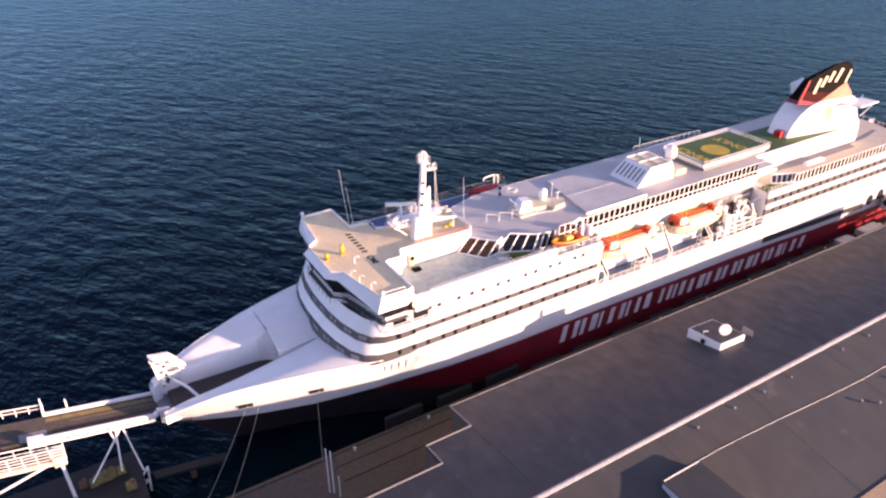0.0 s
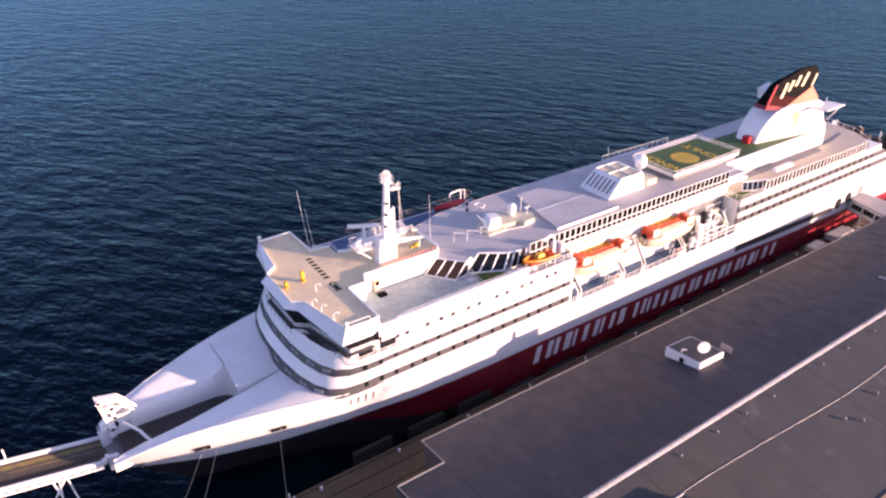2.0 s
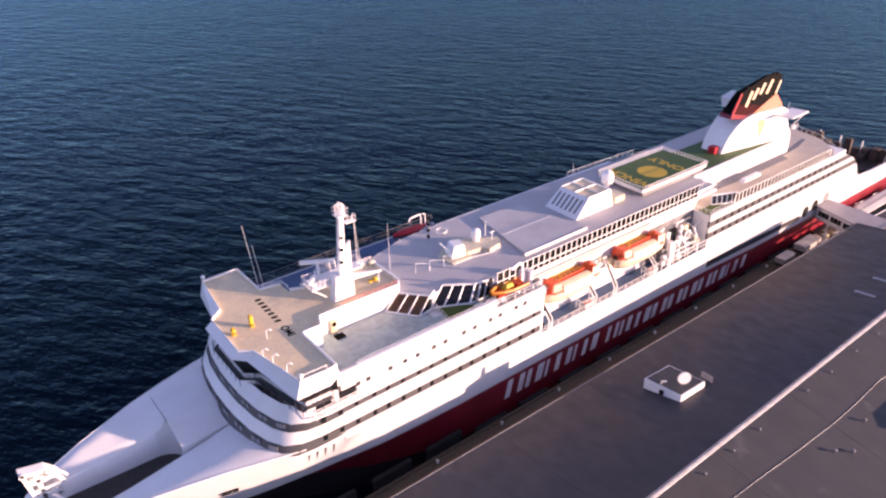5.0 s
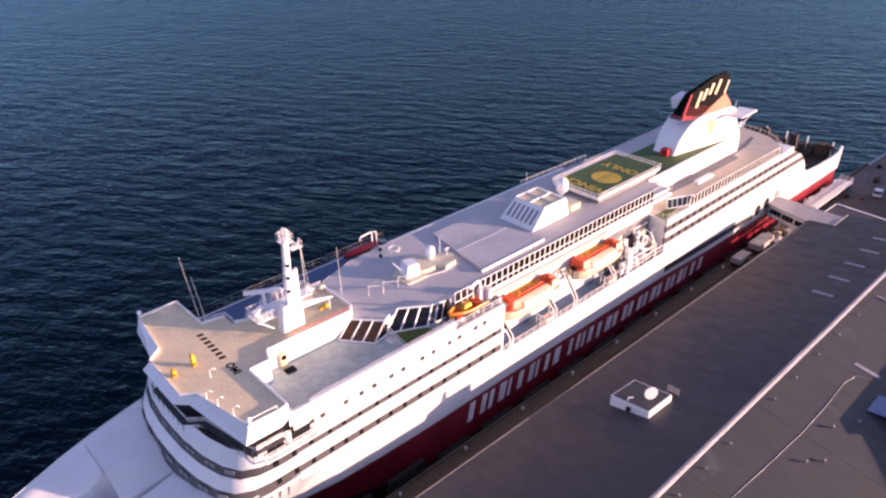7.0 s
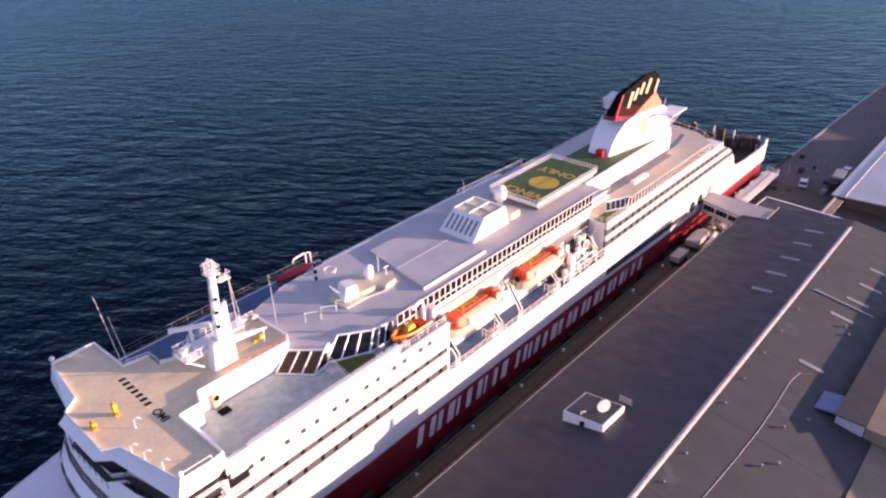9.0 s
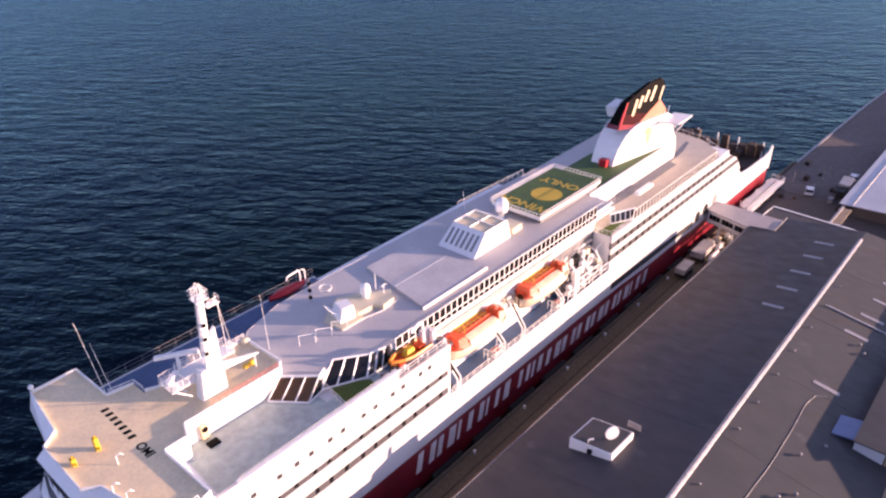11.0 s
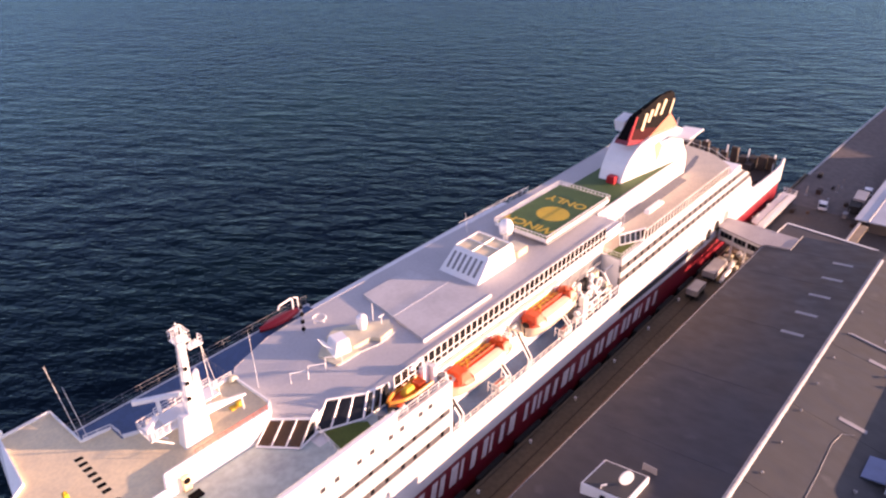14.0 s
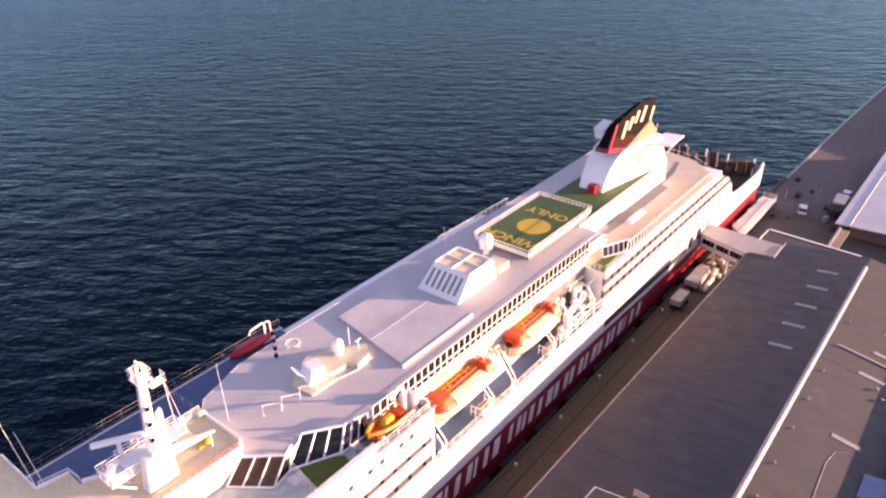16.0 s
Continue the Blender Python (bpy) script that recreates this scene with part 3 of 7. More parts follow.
for k in range(4):
    x = 36.4 + 1.05 * k
    bm = B()
    w0, w1 = 11.36 + 0.13 * (x - 37), 11.96 + 0.07 * (x - 37)
    hull8(bm, [(x, -w0 - 0.03, 11.2), (x + 0.13, -w0 - 0.05, 11.2), (x + 0.13, -w0 + 0.3, 11.2), (x, -w0 + 0.3, 11.2)], [(x, -w1 - 0.03, 12.7), (x + 0.13, -w1 - 0.05, 12.7), (x + 0.13, -w1 + 0.3, 12.7), (x, -w1 + 0.3, 12.7)])
    part("vertical_slot", bm, GREY_METAL, ship)


# rounded front of the superstructure
def front_outline(lean, out=0.0):
    pts = []
    for y, x in ((12.5, 41), (12.5, 37.2), (12.2, 35.0), (11.3, 33.3), (9.4, 32.2), (6.4, 31.4), (2.8, 31.0), (0, 30.95)):
        pts.append((x + lean if x < 40 else x, y))
    full = pts + [(x, -y) for x, y in reversed(pts[:-1])]
    return [(x - out * (1 if abs(y) < 11.5 else 0.4), y + (out if y > 0 else -out) * (1 if abs(y) > 9 else 0.2)) for x, y in full]


def ring_band(z0, z1, l0, l1, out=0.0, close_back=True):
    bm = B()
    a = [(x, y, z0) for x, y in front_outline(l0, out)]
    b_ = [(x, y, z1) for x, y in front_outline(l1, out)]
    grid(bm, [a, b_])
    return bm


for z0, z1, l0, l1, m_, nm in ((13.5, 13.8, 0.0, 0.0, WHITE, "front_plating"), (13.8, 15.25, 0.0, 0.6, BAND, "window_band"), (15.25, 16.75, 0.6, 1.35, WHITE, "front_plating"), (16.75, 17.75, 1.35, 1.75, BAND, "window_band"), (17.75, 19.7, 1.75, 2.7, WHITE, "front_plating")):
    part(nm, ring_band(z0, z1, l0, l1, -0.06 if m_ is BAND else 0.0), m_, ship, "dark recessed window band" if m_ is BAND else "", smooth=True, fix=False)
# panes in the front bands
for zc, hh, ln in ((14.6, 0.36, 0.3), (17.25, 0.3, 1.55)):
    base = front_outline(ln, 0.0)
    arc = [base[3 + k] for k in range(9)]
    for (xa, ya), (xb, yb) in zip(arc, arc[1:]):
        for f in (0.28, 0.55):
            x, y = xa + (xb - xa) * f, ya + (yb - ya) * f
            d = Vector((xb - xa, yb - ya)).normalized()
            n_ = Vector((d.y, -d.x))
            if n_.x > 0:
                n_ = -n_
            c = Vector((x, y)) + n_ * 0.02
            bm = B()
            prism(bm, [tuple(c - d * 0.3), tuple(c + d * 0.3), tuple(c + d * 0.3 - n_ * 0.1), tuple(c - d * 0.3 - n_ * 0.1)], zc - hh, zc + hh)
            part("front_window", bm, SKYLIGHT, ship, "small pale front window")

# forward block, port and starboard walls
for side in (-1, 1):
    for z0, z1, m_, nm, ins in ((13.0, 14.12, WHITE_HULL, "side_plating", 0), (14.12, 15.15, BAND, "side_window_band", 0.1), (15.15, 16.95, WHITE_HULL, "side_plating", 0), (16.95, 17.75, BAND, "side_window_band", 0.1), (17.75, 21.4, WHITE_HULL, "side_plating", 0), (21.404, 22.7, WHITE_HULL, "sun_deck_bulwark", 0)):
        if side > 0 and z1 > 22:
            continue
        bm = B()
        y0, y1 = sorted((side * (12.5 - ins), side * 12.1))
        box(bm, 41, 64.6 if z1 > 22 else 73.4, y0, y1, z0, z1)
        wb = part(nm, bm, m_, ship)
        if m_ is BAND and side < 0:
            for k in range(15):
                x = 42.6 + 2.2 * k + (0.25 if k % 3 == 1 else 0)
                bm = B()
                box(bm, x, x + 0.5, -12.44, -12.3, z0 + 0.14, z1 - 0.14)
                part("side_window", bm, GLASS, wb)
for x in (38.2, 40.4):
    for z in (14.7, 17.3):
        bm = B()
        box(bm, x, x + 0.5, -12.53, -12.3, z - 0.32, z + 0.32)
        part("side_window", bm, GLASS, ship)
for x in (43.2, 44.6, 47.7, 49.85, 51.7, 54.2, 56.0, 59.0, 60.8, 63.5, 65.2, 68.1, 69.7):
    bm = B()
    box(bm, x - 0.34, x + 0.34, -12.54, -12.3, 19.8, 20.48)
    ph = part("porthole", bm, PORT_GLASS, ship, bevel=0.06)
    bm = B()
    chain(bm, [(x - 0.38, -12.52, 19.76), (x + 0.38, -12.52, 19.76), (x + 0.38, -12.52, 20.52), (x - 0.38, -12.52, 20.52), (x - 0.38, -12.52, 19.76)], 0.03, 4)
    part("rim", bm, WHITE, ph)

# inner core of the superstructure
bm = B()
prism(bm, [(36, -9), (57, -12.1), (57, 12.1), (36, 9)], 12.9, SUND - 0.3)
prism(bm, [(57, -9.0), (113, -9.0), (113, 12.0), (57, 12.0)], 12.9, SUND - 0.31)
prism(bm, [(66.5, -8.9), (113, -9.0), (113, 10.0), (72, 9.0), (66.5, 8.6)], SUND - 0.31, DECK - 0.36)
part("deckhouse_core", bm, WHITE, ship)
bm = B()
prism(bm, [(40.6, -12.15), (73.3, -12.15), (73.3, -9.0), (57, -9.0), (57, -3.3), (40.6, -3.3)], SUND - 0.3, SUND)
part("sun_deck", bm, SUN_DECK, ship, "pale blue-grey open sun deck with dark scuff marks")
bm = B()
box(bm, 73.1, 73.5, -12.45, -8.9, BOATD, 21.3)
part("end_bulkhead", bm, WHITE, ship)
# starboard walls
bm = B()
box(bm, 41, 113, 11.8, 12.2, 12.9, 20.2)
part("starboard_plating", bm, WHITE, ship)

# bulwark capping beside the sun deck
bm = B()
box(bm, 43.4, 64.6, -12.55, -12.05, 22.7, 22.78)
part("bulwark_capping", bm, WHITE, ship)
BULWARK_RAIL = [(43.6, -12.3, 22.78), (64.4, -12.3, 22.78)]

# --- bridge: gull-wing front, deep at the wings and shallow amidships ---
BACK = [(41.0, 6.8), (43.7, 6.4), (43.7, -3.4), (42.9, -5.2), (40.4, -5.3), (40.4, -12.9)]
BR = [(39.4, -13.1), (35.95, -12.95), (34.5, -4.9), (33.1, -3.8), (33.25, 4.1), (34.95, 5.5), (35.9, 13.4), (40.9, 13.5)] + BACK
LOWER = [(39.4, -13.2, 22.3), (35.3, -13.15, 22.3), (33.55, -4.9, 23.45), (32.3, -3.75, 23.55), (32.4, 4.05, 23.55), (33.9, 5.4, 23.45), (35.4, 13.45, 22.3), (40.9, 13.55, 22.3)] + [(x, y, 22.6) for x, y in BACK]
BRL = [(39.6, -12.55), (36.5, -12.5), (34.9, -4.8), (33.5, -3.6), (33.55, 3.9), (35.2, 5.2), (36.6, 12.6), (40.9, 12.7)] + BACK
BDZ = 24.2        # bridge top deck


def level(outline, z):
    return [(x, y, z) for x, y in outline]


def spread(d, z):
    """The window line pushed out by d at the front and the wings."""
    return [(x - (d if 0 < k < 7 else 0), y + (d * 0.8 if y > 12 else -d * 0.8 if y < -12 else 0), z) for k, (x, y) in enumerate(BRL[:8])]


bm = B()
hull8(bm, level(BRL, 19.4), level(BRL, 21.0))
bridge = part("bridge", bm, WHITE, ship, "white navigation bridge across the ship with dark raked windows")
SILL = [(x - 0.03, y, 21.0) for x, y in BRL[:8]] + level(BACK, 21.0)
HEAD = [(x + 0.12, y - 0.1 * (1 if y > 12 else -1 if y < -12 else 0), z + 0.02) for x, y, z in LOWER[:8]] + level(BACK, 22.6)
bm = B()
hull8(bm, SILL, HEAD)
part("bridge_glazing", bm, BRIDGE_GLASS, bridge, "dark raked bridge windows")
bm = B()
hull8(bm, LOWER, level(BR, 24.15))
part("bridge_brow", bm, WHITE, bridge)
for p0, q0, p1, q1 in zip(SILL[:7], HEAD[:7], SILL[1:8], HEAD[1:8]):
    n_ = max(1, int(math.dist(p0, p1) / 1.5))
    for k in range(n_ + 1):
        bm = B()
        tube(bm, Vector(p0).lerp(Vector(p1), k / n_), Vector(q0).lerp(Vector(q1), k / n_), 0.045, 4)
        part("mullion", bm, BRIDGE_BAND, bridge)
# bulwark of the bridge top
for (k0, k1) in [(13, 0)] + [(k, k + 1) for k in range(9)]:
    (x0, y0), (x1, y1) = BR[k0], BR[k1]
    d = Vector((x1 - x0, y1 - y0)).normalized()
    n_ = Vector((-d.y, d.x)) * -0.14
    bm = B()
    hull8(bm, [(x0, y0, 24.151), (x1, y1, 24.151), (x1 + n_.x, y1 + n_.y, 24.151), (x0 + n_.x, y0 + n_.y, 24.151)], [(x0, y0, 24.5), (x1, y1, 24.5), (x1 + n_.x, y1 + n_.y, 24.5), (x0 + n_.x, y0 + n_.y, 24.5)])
    part("bridge_bulwark", bm, WHITE, bridge)
# window-cleaning catwalk under the glazing
bm = B()
for p, q, u, v in zip(spread(0.1, 20.35), spread(0.1, 20.35)[1:], spread(0.75, 20.35), spread(0.75, 20.35)[1:]):
    hull8(bm, [p, q, v, u], [(a, b_, c + 0.07) for a, b_, c in (p, q, v, u)])
part("catwalk", bm, BRIDGE_BAND, bridge, "dark catwalk grating under the bridge windows")
bm = B()
edge = spread(0.72, 20.42)
chain(bm, [(x, y, z + 0.55) for x, y, z in edge], 0.035, 5)
chain(bm, [(x, y, z + 1.0) for x, y, z in edge], 0.04, 5)
for P_, Q_ in zip(edge, edge[1:]):
    P_, Q_ = Vector(P_), Vector(Q_)
    n_ = max(1, int((Q_ - P_).length / 1.1))
    for j in range(n_):
        c = P_.lerp(Q_, j / n_)
        tube(bm, c - Vector((0, 0, 0.9)), c + Vector((0, 0, 1.0)), 0.04, 4)
part("catwalk_rail", bm, BRIDGE_BAND, bridge, "dark catwalk rail under the bridge windows")
bm = B()
prism(bm, [(x + (0.1 if 0 < k < 7 else 0), y - (0.1 if y > 12 else -0.1 if y < -12 else 0)) for k, (x, y) in enumerate(BR)], 23.6, BDZ)
part("bridge_top_deck", bm, TAN, ship, "tan coated deck on top of the bridge")
# painted word and registration marks as plain bars
for k in range(7):
    bm = B()
    c = Vector((39.55, -0.9)) + Vector((0.03, 1.0)) * (0.95 * k)
    prism(bm, [(c.x - 0.38, c.y - 0.2), (c.x + 0.38, c.y - 0.27), (c.x + 0.38, c.y + 0.2), (c.x - 0.38, c.y + 0.27)], BDZ + 0.002, BDZ + 0.008)
    part("deck_marking", bm, BLACK, ship, "black painted deck marking")
painted("IMO", 39.95, -3.5, BDZ + 0.006, 1.3, BLACK, ship, "black painted letters on the bridge deck")

# port balcony under the bridge wing
bm = B()
box(bm, 37.2, 43.2, -13.0, -12.1, 18.35, 18.5)
part("wing_balcony", bm, WHITE, ship)


def rail(bm, pts, h=1.05, gap=1.6, bars=3, r=0.035, caps=True):
    """Guard rail along pts on deck: posts, top rail and lower bars, in one mesh."""
    for p, q in zip(pts, pts[1:]):
        p, q = Vector(p), Vector(q)
        n_ = max(1, round((q - p).length / gap))
        for k in range(n_ + 1):
            c = p.lerp(q, k / n_)
            tube(bm, c, c + Vector((0, 0, h)), r, 4)
        for b_ in range(bars):
            z = h * (b_ + 1) / bars
            tube(bm, p + Vector((0, 0, z)), q + Vector((0, 0, z)), r * (1.15 if b_ == bars - 1 else 0.8), 4)


bm = B()
rail(bm, [(37.2, -12.95, 18.5), (43.2, -12.95, 18.5), (43.2, -12.6, 18.5)], r=0.05)
part("balcony_rail", bm, WHITE, ship)
bm = B()
box(bm, 37.6, 42.9, -12.55, -12.42, 18.9, 20.2)
part("balcony_doorway", bm, DARK, ship)

# mast platform behind the bridge: raised house with tan deck and walls
bm = B()
prism(bm, [(43.7, -3.4), (55.2, -3.6), (56.2, -2.6), (56.2, 3.9), (45.1, 3.8), (43.9, 4.3)], SUND, 23.6)
hull8(bm, [(40.4, -12.9, SUND), (41.9, -12.4, SUND), (42.4, -5.2, SUND), (40.4, -5.2, SUND)], [(40.4, -12.9, 23.6), (40.5, -12.9, 23.6), (40.6, -5.2, 23.6), (40.4, -5.2, 23.6)])
part("mast_house", bm, WHITE, ship)
bm = B()
prism(bm, [(43.7, -3.4), (55.2, -3.6), (56.0, -2.6), (56.0, 3.8), (45.1, 3.7), (43.9, 4.2), (43.7, 4.2)], 23.6, BDZ - 0.01)
part("mast_platform", bm, TAN, ship, "tan coated mast platform")
bm = B()
loop = [(40.6, -12.8), (40.6, -5.3), (43.0, -5.3), (43.8, -3.5), (55.3, -3.7), (56.2, -2.6), (56.2, 3.9), (45.1, 3.8), (43.9, 4.4)]
for k, ((x0, y0), (x1, y1)) in enumerate(zip(loop, loop[1:])):
    d = Vector((x1 - x0, y1 - y0)).normalized()
    n_ = Vector((-d.y, d.x)) * 0.2
    prism(bm, [(x0, y0), (x1, y1), (x1 + n_.x, y1 + n_.y), (x0 + n_.x, y0 + n_.y)], (SUND if k in (1, 2, 3) else 23.5), 24.5 if k == 0 else 24.55)
part("platform_wall", bm, WHITE, ship, "white bulwark round the mast platform")
bm = B()
rail(bm, [(47.0, -3.6, 24.55), (55.1, -3.7, 24.55)], h=0.65, gap=0.85, bars=2, r=0.035)
part("red_rail", bm, FADED_RED, ship, "red painted guard rail")
bm = B()
rail(bm, [(41.2, 6.7, 24.3), (43.7, 6.2, 24.3), (43.8, 4.5, 24.3)], h=0.6, bars=2, r=0.04)
rail(bm, [(45.2, 3.7, 24.5), (56.0, 3.8, 24.5)], h=0.6, gap=0.9, bars=2, r=0.035)
part("platform_rail", bm, WHITE, ship)


# --- slanted glazing in front of the top deck ---
def slanted_glazing(lo, hi, n, gl):
    fr = None
    lo, hi = [Vector(p) for p in lo], [Vector(p) for p in hi]
    bm = B()
    tube(bm, lo[0], lo[1], 0.13, 5)
    tube(bm, hi[0], hi[1], 0.16, 5)
    for k in range(n + 1):
        tube(bm, lo[0].lerp(lo[1], k / n), hi[0].lerp(hi[1], k / n), 0.11, 5)
    fr = part("glazing_frame", bm, WHITE, ship, "white glazing frame")
    nrm = (lo[1] - lo[0]).cross(hi[0] - lo[0]).normalized() * 0.04
    for k in range(n):
        a, b_, c, d = lo[0].lerp(lo[1], (k + 0.04) / n), lo[0].lerp(lo[1], (k + 0.96) / n), hi[0].lerp(hi[1], (k + 0.96) / n), hi[0].lerp(hi[1], (k + 0.04) / n)
        bm = B()
        hull8(bm, [a - nrm, b_ - nrm, c - nrm, d - nrm], [a + nrm, b_ + nrm, c + nrm, d + nrm])
        part("pane", bm, gl, fr).visible_shadow = False


slanted_glazing([(52.9, -4.1, 21.5), (55.6, -7.7, 21.5)], [(55.2, -3.6, 23.2), (58.0, -6.8, 23.2)], 3, BROWN_GLASS)
slanted_glazing([(55.6, -7.7, 21.5), (57.9, -7.2, 21.5)], [(58.0, -6.8, 23.2), (59.2, -6.2, 23.2)], 1, GLASS)
slanted_glazing([(57.9, -7.1, 21.5), (62.6, -9.4, 21.5)], [(60.9, -5.8, 23.2), (64.4, -8.3, 23.2)], 3, GLASS)
slanted_glazing([(62.6, -9.5, 21.5), (66.0, -9.6, 21.5)], [(64.4, -8.3, 23.3), (67.0, -9.0, 23.3)], 3, GLASS)

bm = B()
box(bm, 65.7, 66.2, -9.75, -9.6, SUND, 24.1)
part("dark_screen_panel", bm, DARK, ship, "dark panel at the end of the glazing")

# green corner deck
bm = B()
prism(bm, [(58.9, -6.9), (57.7, -11.9), (62.0, -11.9), (62.7, -10.0), (62.2, -9.5)], SUND, SUND + 0.06)
part("green_corner_deck", bm, TURF, ship, "green artificial turf corner deck")
bm = B()
rail(bm, [(58.2, -7.3, SUND), (57.4, -12.1, SUND), (66, -12.1, SUND)], h=1.05, gap=0.8, bars=2, r=0.028)
part("turf_rail", bm, WHITE, ship)

# --- top deck ---
TOP = [(54.9, -3.6), (58.0, -6.8), (60.8, -5.9), (64.5, -8.3), (67, -9.2), (118, -9.2), (118, 4), (150, 4), (150, 8.9), (120, 8.4), (98, 9.0), (72, 9.1), (64.2, 8.7), (58.2, 6.8), (56.4, 4.6)]
bm = B()
prism(bm, TOP, DECK - 0.35, DECK)
part("top_deck", bm, GREY_DECK, ship, "grey coated open top deck")
bm = B()
prism(bm, [(54.9, -3.9), (57.8, -6.7), (60.8, -5.8), (64.5, -8.2), (67, -9.1), (67, 9), (64.2, 8.7), (58.2, 6.6), (56.4, 4.6)], SUND, DECK - 0.352)
part("lounge_wall", bm, WHITE, ship)
# edge coaming
bm = B()
for (x0, y0), (x1, y1) in zip(TOP[:6], TOP[1:6]):
    tube(bm, (x0, y0, DECK - 0.04), (x1, y1, DECK - 0.04), 0.13, 6)
part("deck_coaming", bm, WHITE, ship)
bm = B()
for (x0, y0), (x1, y1) in zip(TOP[8:], TOP[9:]):
    tube(bm, (x0, y0, DECK + 0.0), (x1, y1, DECK + 0.0), 0.025, 5)
part("deck_edge_bar", bm, WHITE_HULL, ship)
# raised pale roof hatch
PAN = [(75.4, -6.4), (88.3, -6.3), (86.1, 6.3), (77.8, 6.4)]
bm = B()
prism(bm, PAN, DECK, DECK + 0.34)
hatch = part("roof_hatch", bm, PAN_DECK, ship, "large pale grey raised roof hatch", bevel=0.05)
bm = B()
box(bm, 75.3, 88.4, -6.6, -6.42, DECK, DECK + 0.4)
part("hatch_rim", bm, WHITE, hatch)
# thin white line across the hatch top
bm = B()
box(bm, 76.6, 87.2, -0.3, -0.2, DECK + 0.34, DECK + 0.36)
part("hatch_line", bm, WHITE, hatch)

# --- glazed wind screen along the port edge ---
def pane_border(me, x0, x1, z0, z1):
    """White edging round a pane, on the pane's own mesh."""
    b = B()
    b.from_mesh(me)
    old = set(b.faces)
    w_ = 0.045
    for a in ((x0, x0 + w_, z0, z1), (x1 - w_, x1, z0, z1), (x0 + w_, x1 - w_, z0, z0 + w_), (x0 + w_, x1 - w_, z1 - w_, z1)):
        box(b, a[0], a[1], -0.03, 0.03, a[2], a[3])
    for f in b.faces:
        if f not in old:
            f.material_index = 1
    bmesh.ops.recalc_face_normals(b, faces=b.faces)
    b.to_mesh(me)
    b.free()


SX0, SX1, SN, SY = 67.0, 117.6, 46, -9.82
bm = B()
tube(bm, (SX0, SY, DECK + 1.75), (SX1, SY, DECK + 1.75), 0.035, 6)
tube(bm, (SX0, SY, DECK + 0.32), (SX1, SY, DECK + 0.32), 0.025, 6)
box(bm, SX0, SX1, SY - 0.15, -9.2, DECK - 0.85, DECK - 0.45)
screen = part("wind_screen", bm, WHITE, ship, "long white framed glass wind screen")
st = (SX1 - SX0) / SN
bm = B()
box(bm, -0.014, 0.014, -0.014, 0.014, -0.45, 1.8)
post0 = part("screen_post", bm, WHITE, screen)
post0.matrix_basis = Matrix.Translation((SX0, SY, DECK))
bm = B()
box(bm, 0.06, st - 0.06, -0.02, 0.02, 0.4, 1.68)
pane0 = part("screen_pane", bm, GLASS, screen)
pane0.data.materials.append(WHITE)
pane_border(pane0.data, 0.025, st - 0.025, 0.36, 1.74)
pane0.matrix_basis = post0.matrix_basis.copy()
bm = B()
box(bm, 0.06, st - 0.06, -0.02, 0.02, -0.36, 0.25)
low0 = part("screen_pane", bm, GLASS, screen)
low0.data.materials.append(WHITE)
pane_border(low0.data, 0.025, st - 0.025, -0.42, 0.3)
low0.matrix_basis = post0.matrix_basis.copy()
pane0.visible_shadow = low0.visible_shadow = False
for k in range(1, SN + 1):
    m_ = Matrix.Translation((SX0 + st * k, SY, DECK))
    again(post0, screen, m_)
    if k < SN and not 40 < k:
        again(pane0, screen, m_).visible_shadow = False
        again(low0, screen, m_).visible_shadow = False

# --- ventilation house on the top deck ---
bm = B()
hull8(bm, [(89.2, -3.6, DECK), (98.0, -3.6, DECK), (98.0, 3.2, DECK), (89.2, 3.2, DECK)], [(92.2, -3.2, DECK + 2.7), (97.6, -3.2, DECK + 2.7), (97.6, 2.8, DECK + 2.7), (92.2, 2.8, DECK + 2.7)])
vent = part("ventilation_house", bm, WHITE, ship, "white ventilation house with louvred sloping front", bevel=0.05)
bm = B()
box(bm, 92.6, 97.3, -2.8, 2.4, DECK + 2.7, DECK + 2.74)
part("house_roof", bm, TAN, vent)
for k in range(6):
    y = -2.6 + 0.92 * k
    bm = B()
    f0, f1 = 0.22, 0.86
    x0, x1 = 89.2 + 3.0 * f0 - 0.03, 89.2 + 3.0 * f1 - 0.03
    hull8(bm, [(x0, y, DECK + 2.7 * f0), (x0, y + 0.4, DECK + 2.7 * f0), (x0 + 0.2, y + 0.4, DECK + 2.7 * f0), (x0 + 0.2, y, DECK + 2.7 * f0)], [(x1, y, DECK + 2.7 * f1), (x1, y + 0.4, DECK + 2.7 * f1), (x1 + 0.2, y + 0.4, DECK + 2.7 * f1), (x1 + 0.2, y, DECK + 2.7 * f1)])
    part("louvre", bm, GREY_METAL, vent)
bm = B()
for (x0, y0), (x1, y1) in (((92.3, -3.1), (97.5, -3.1)), ((97.5, -3.1), (97.5, 2.7)), ((97.5, 2.7), (92.3, 2.7)), ((92.3, 2.7), (92.3, -3.1)), ((92.3, -0.2), (97.5, -0.2)), ((94.9, -3.1), (94.9, 2.7))):
    tube(bm, (x0, y0, DECK + 2.82), (x1, y1, DECK + 2.82), 0.09, 5)
part("roof_rib", bm, WHITE, vent)
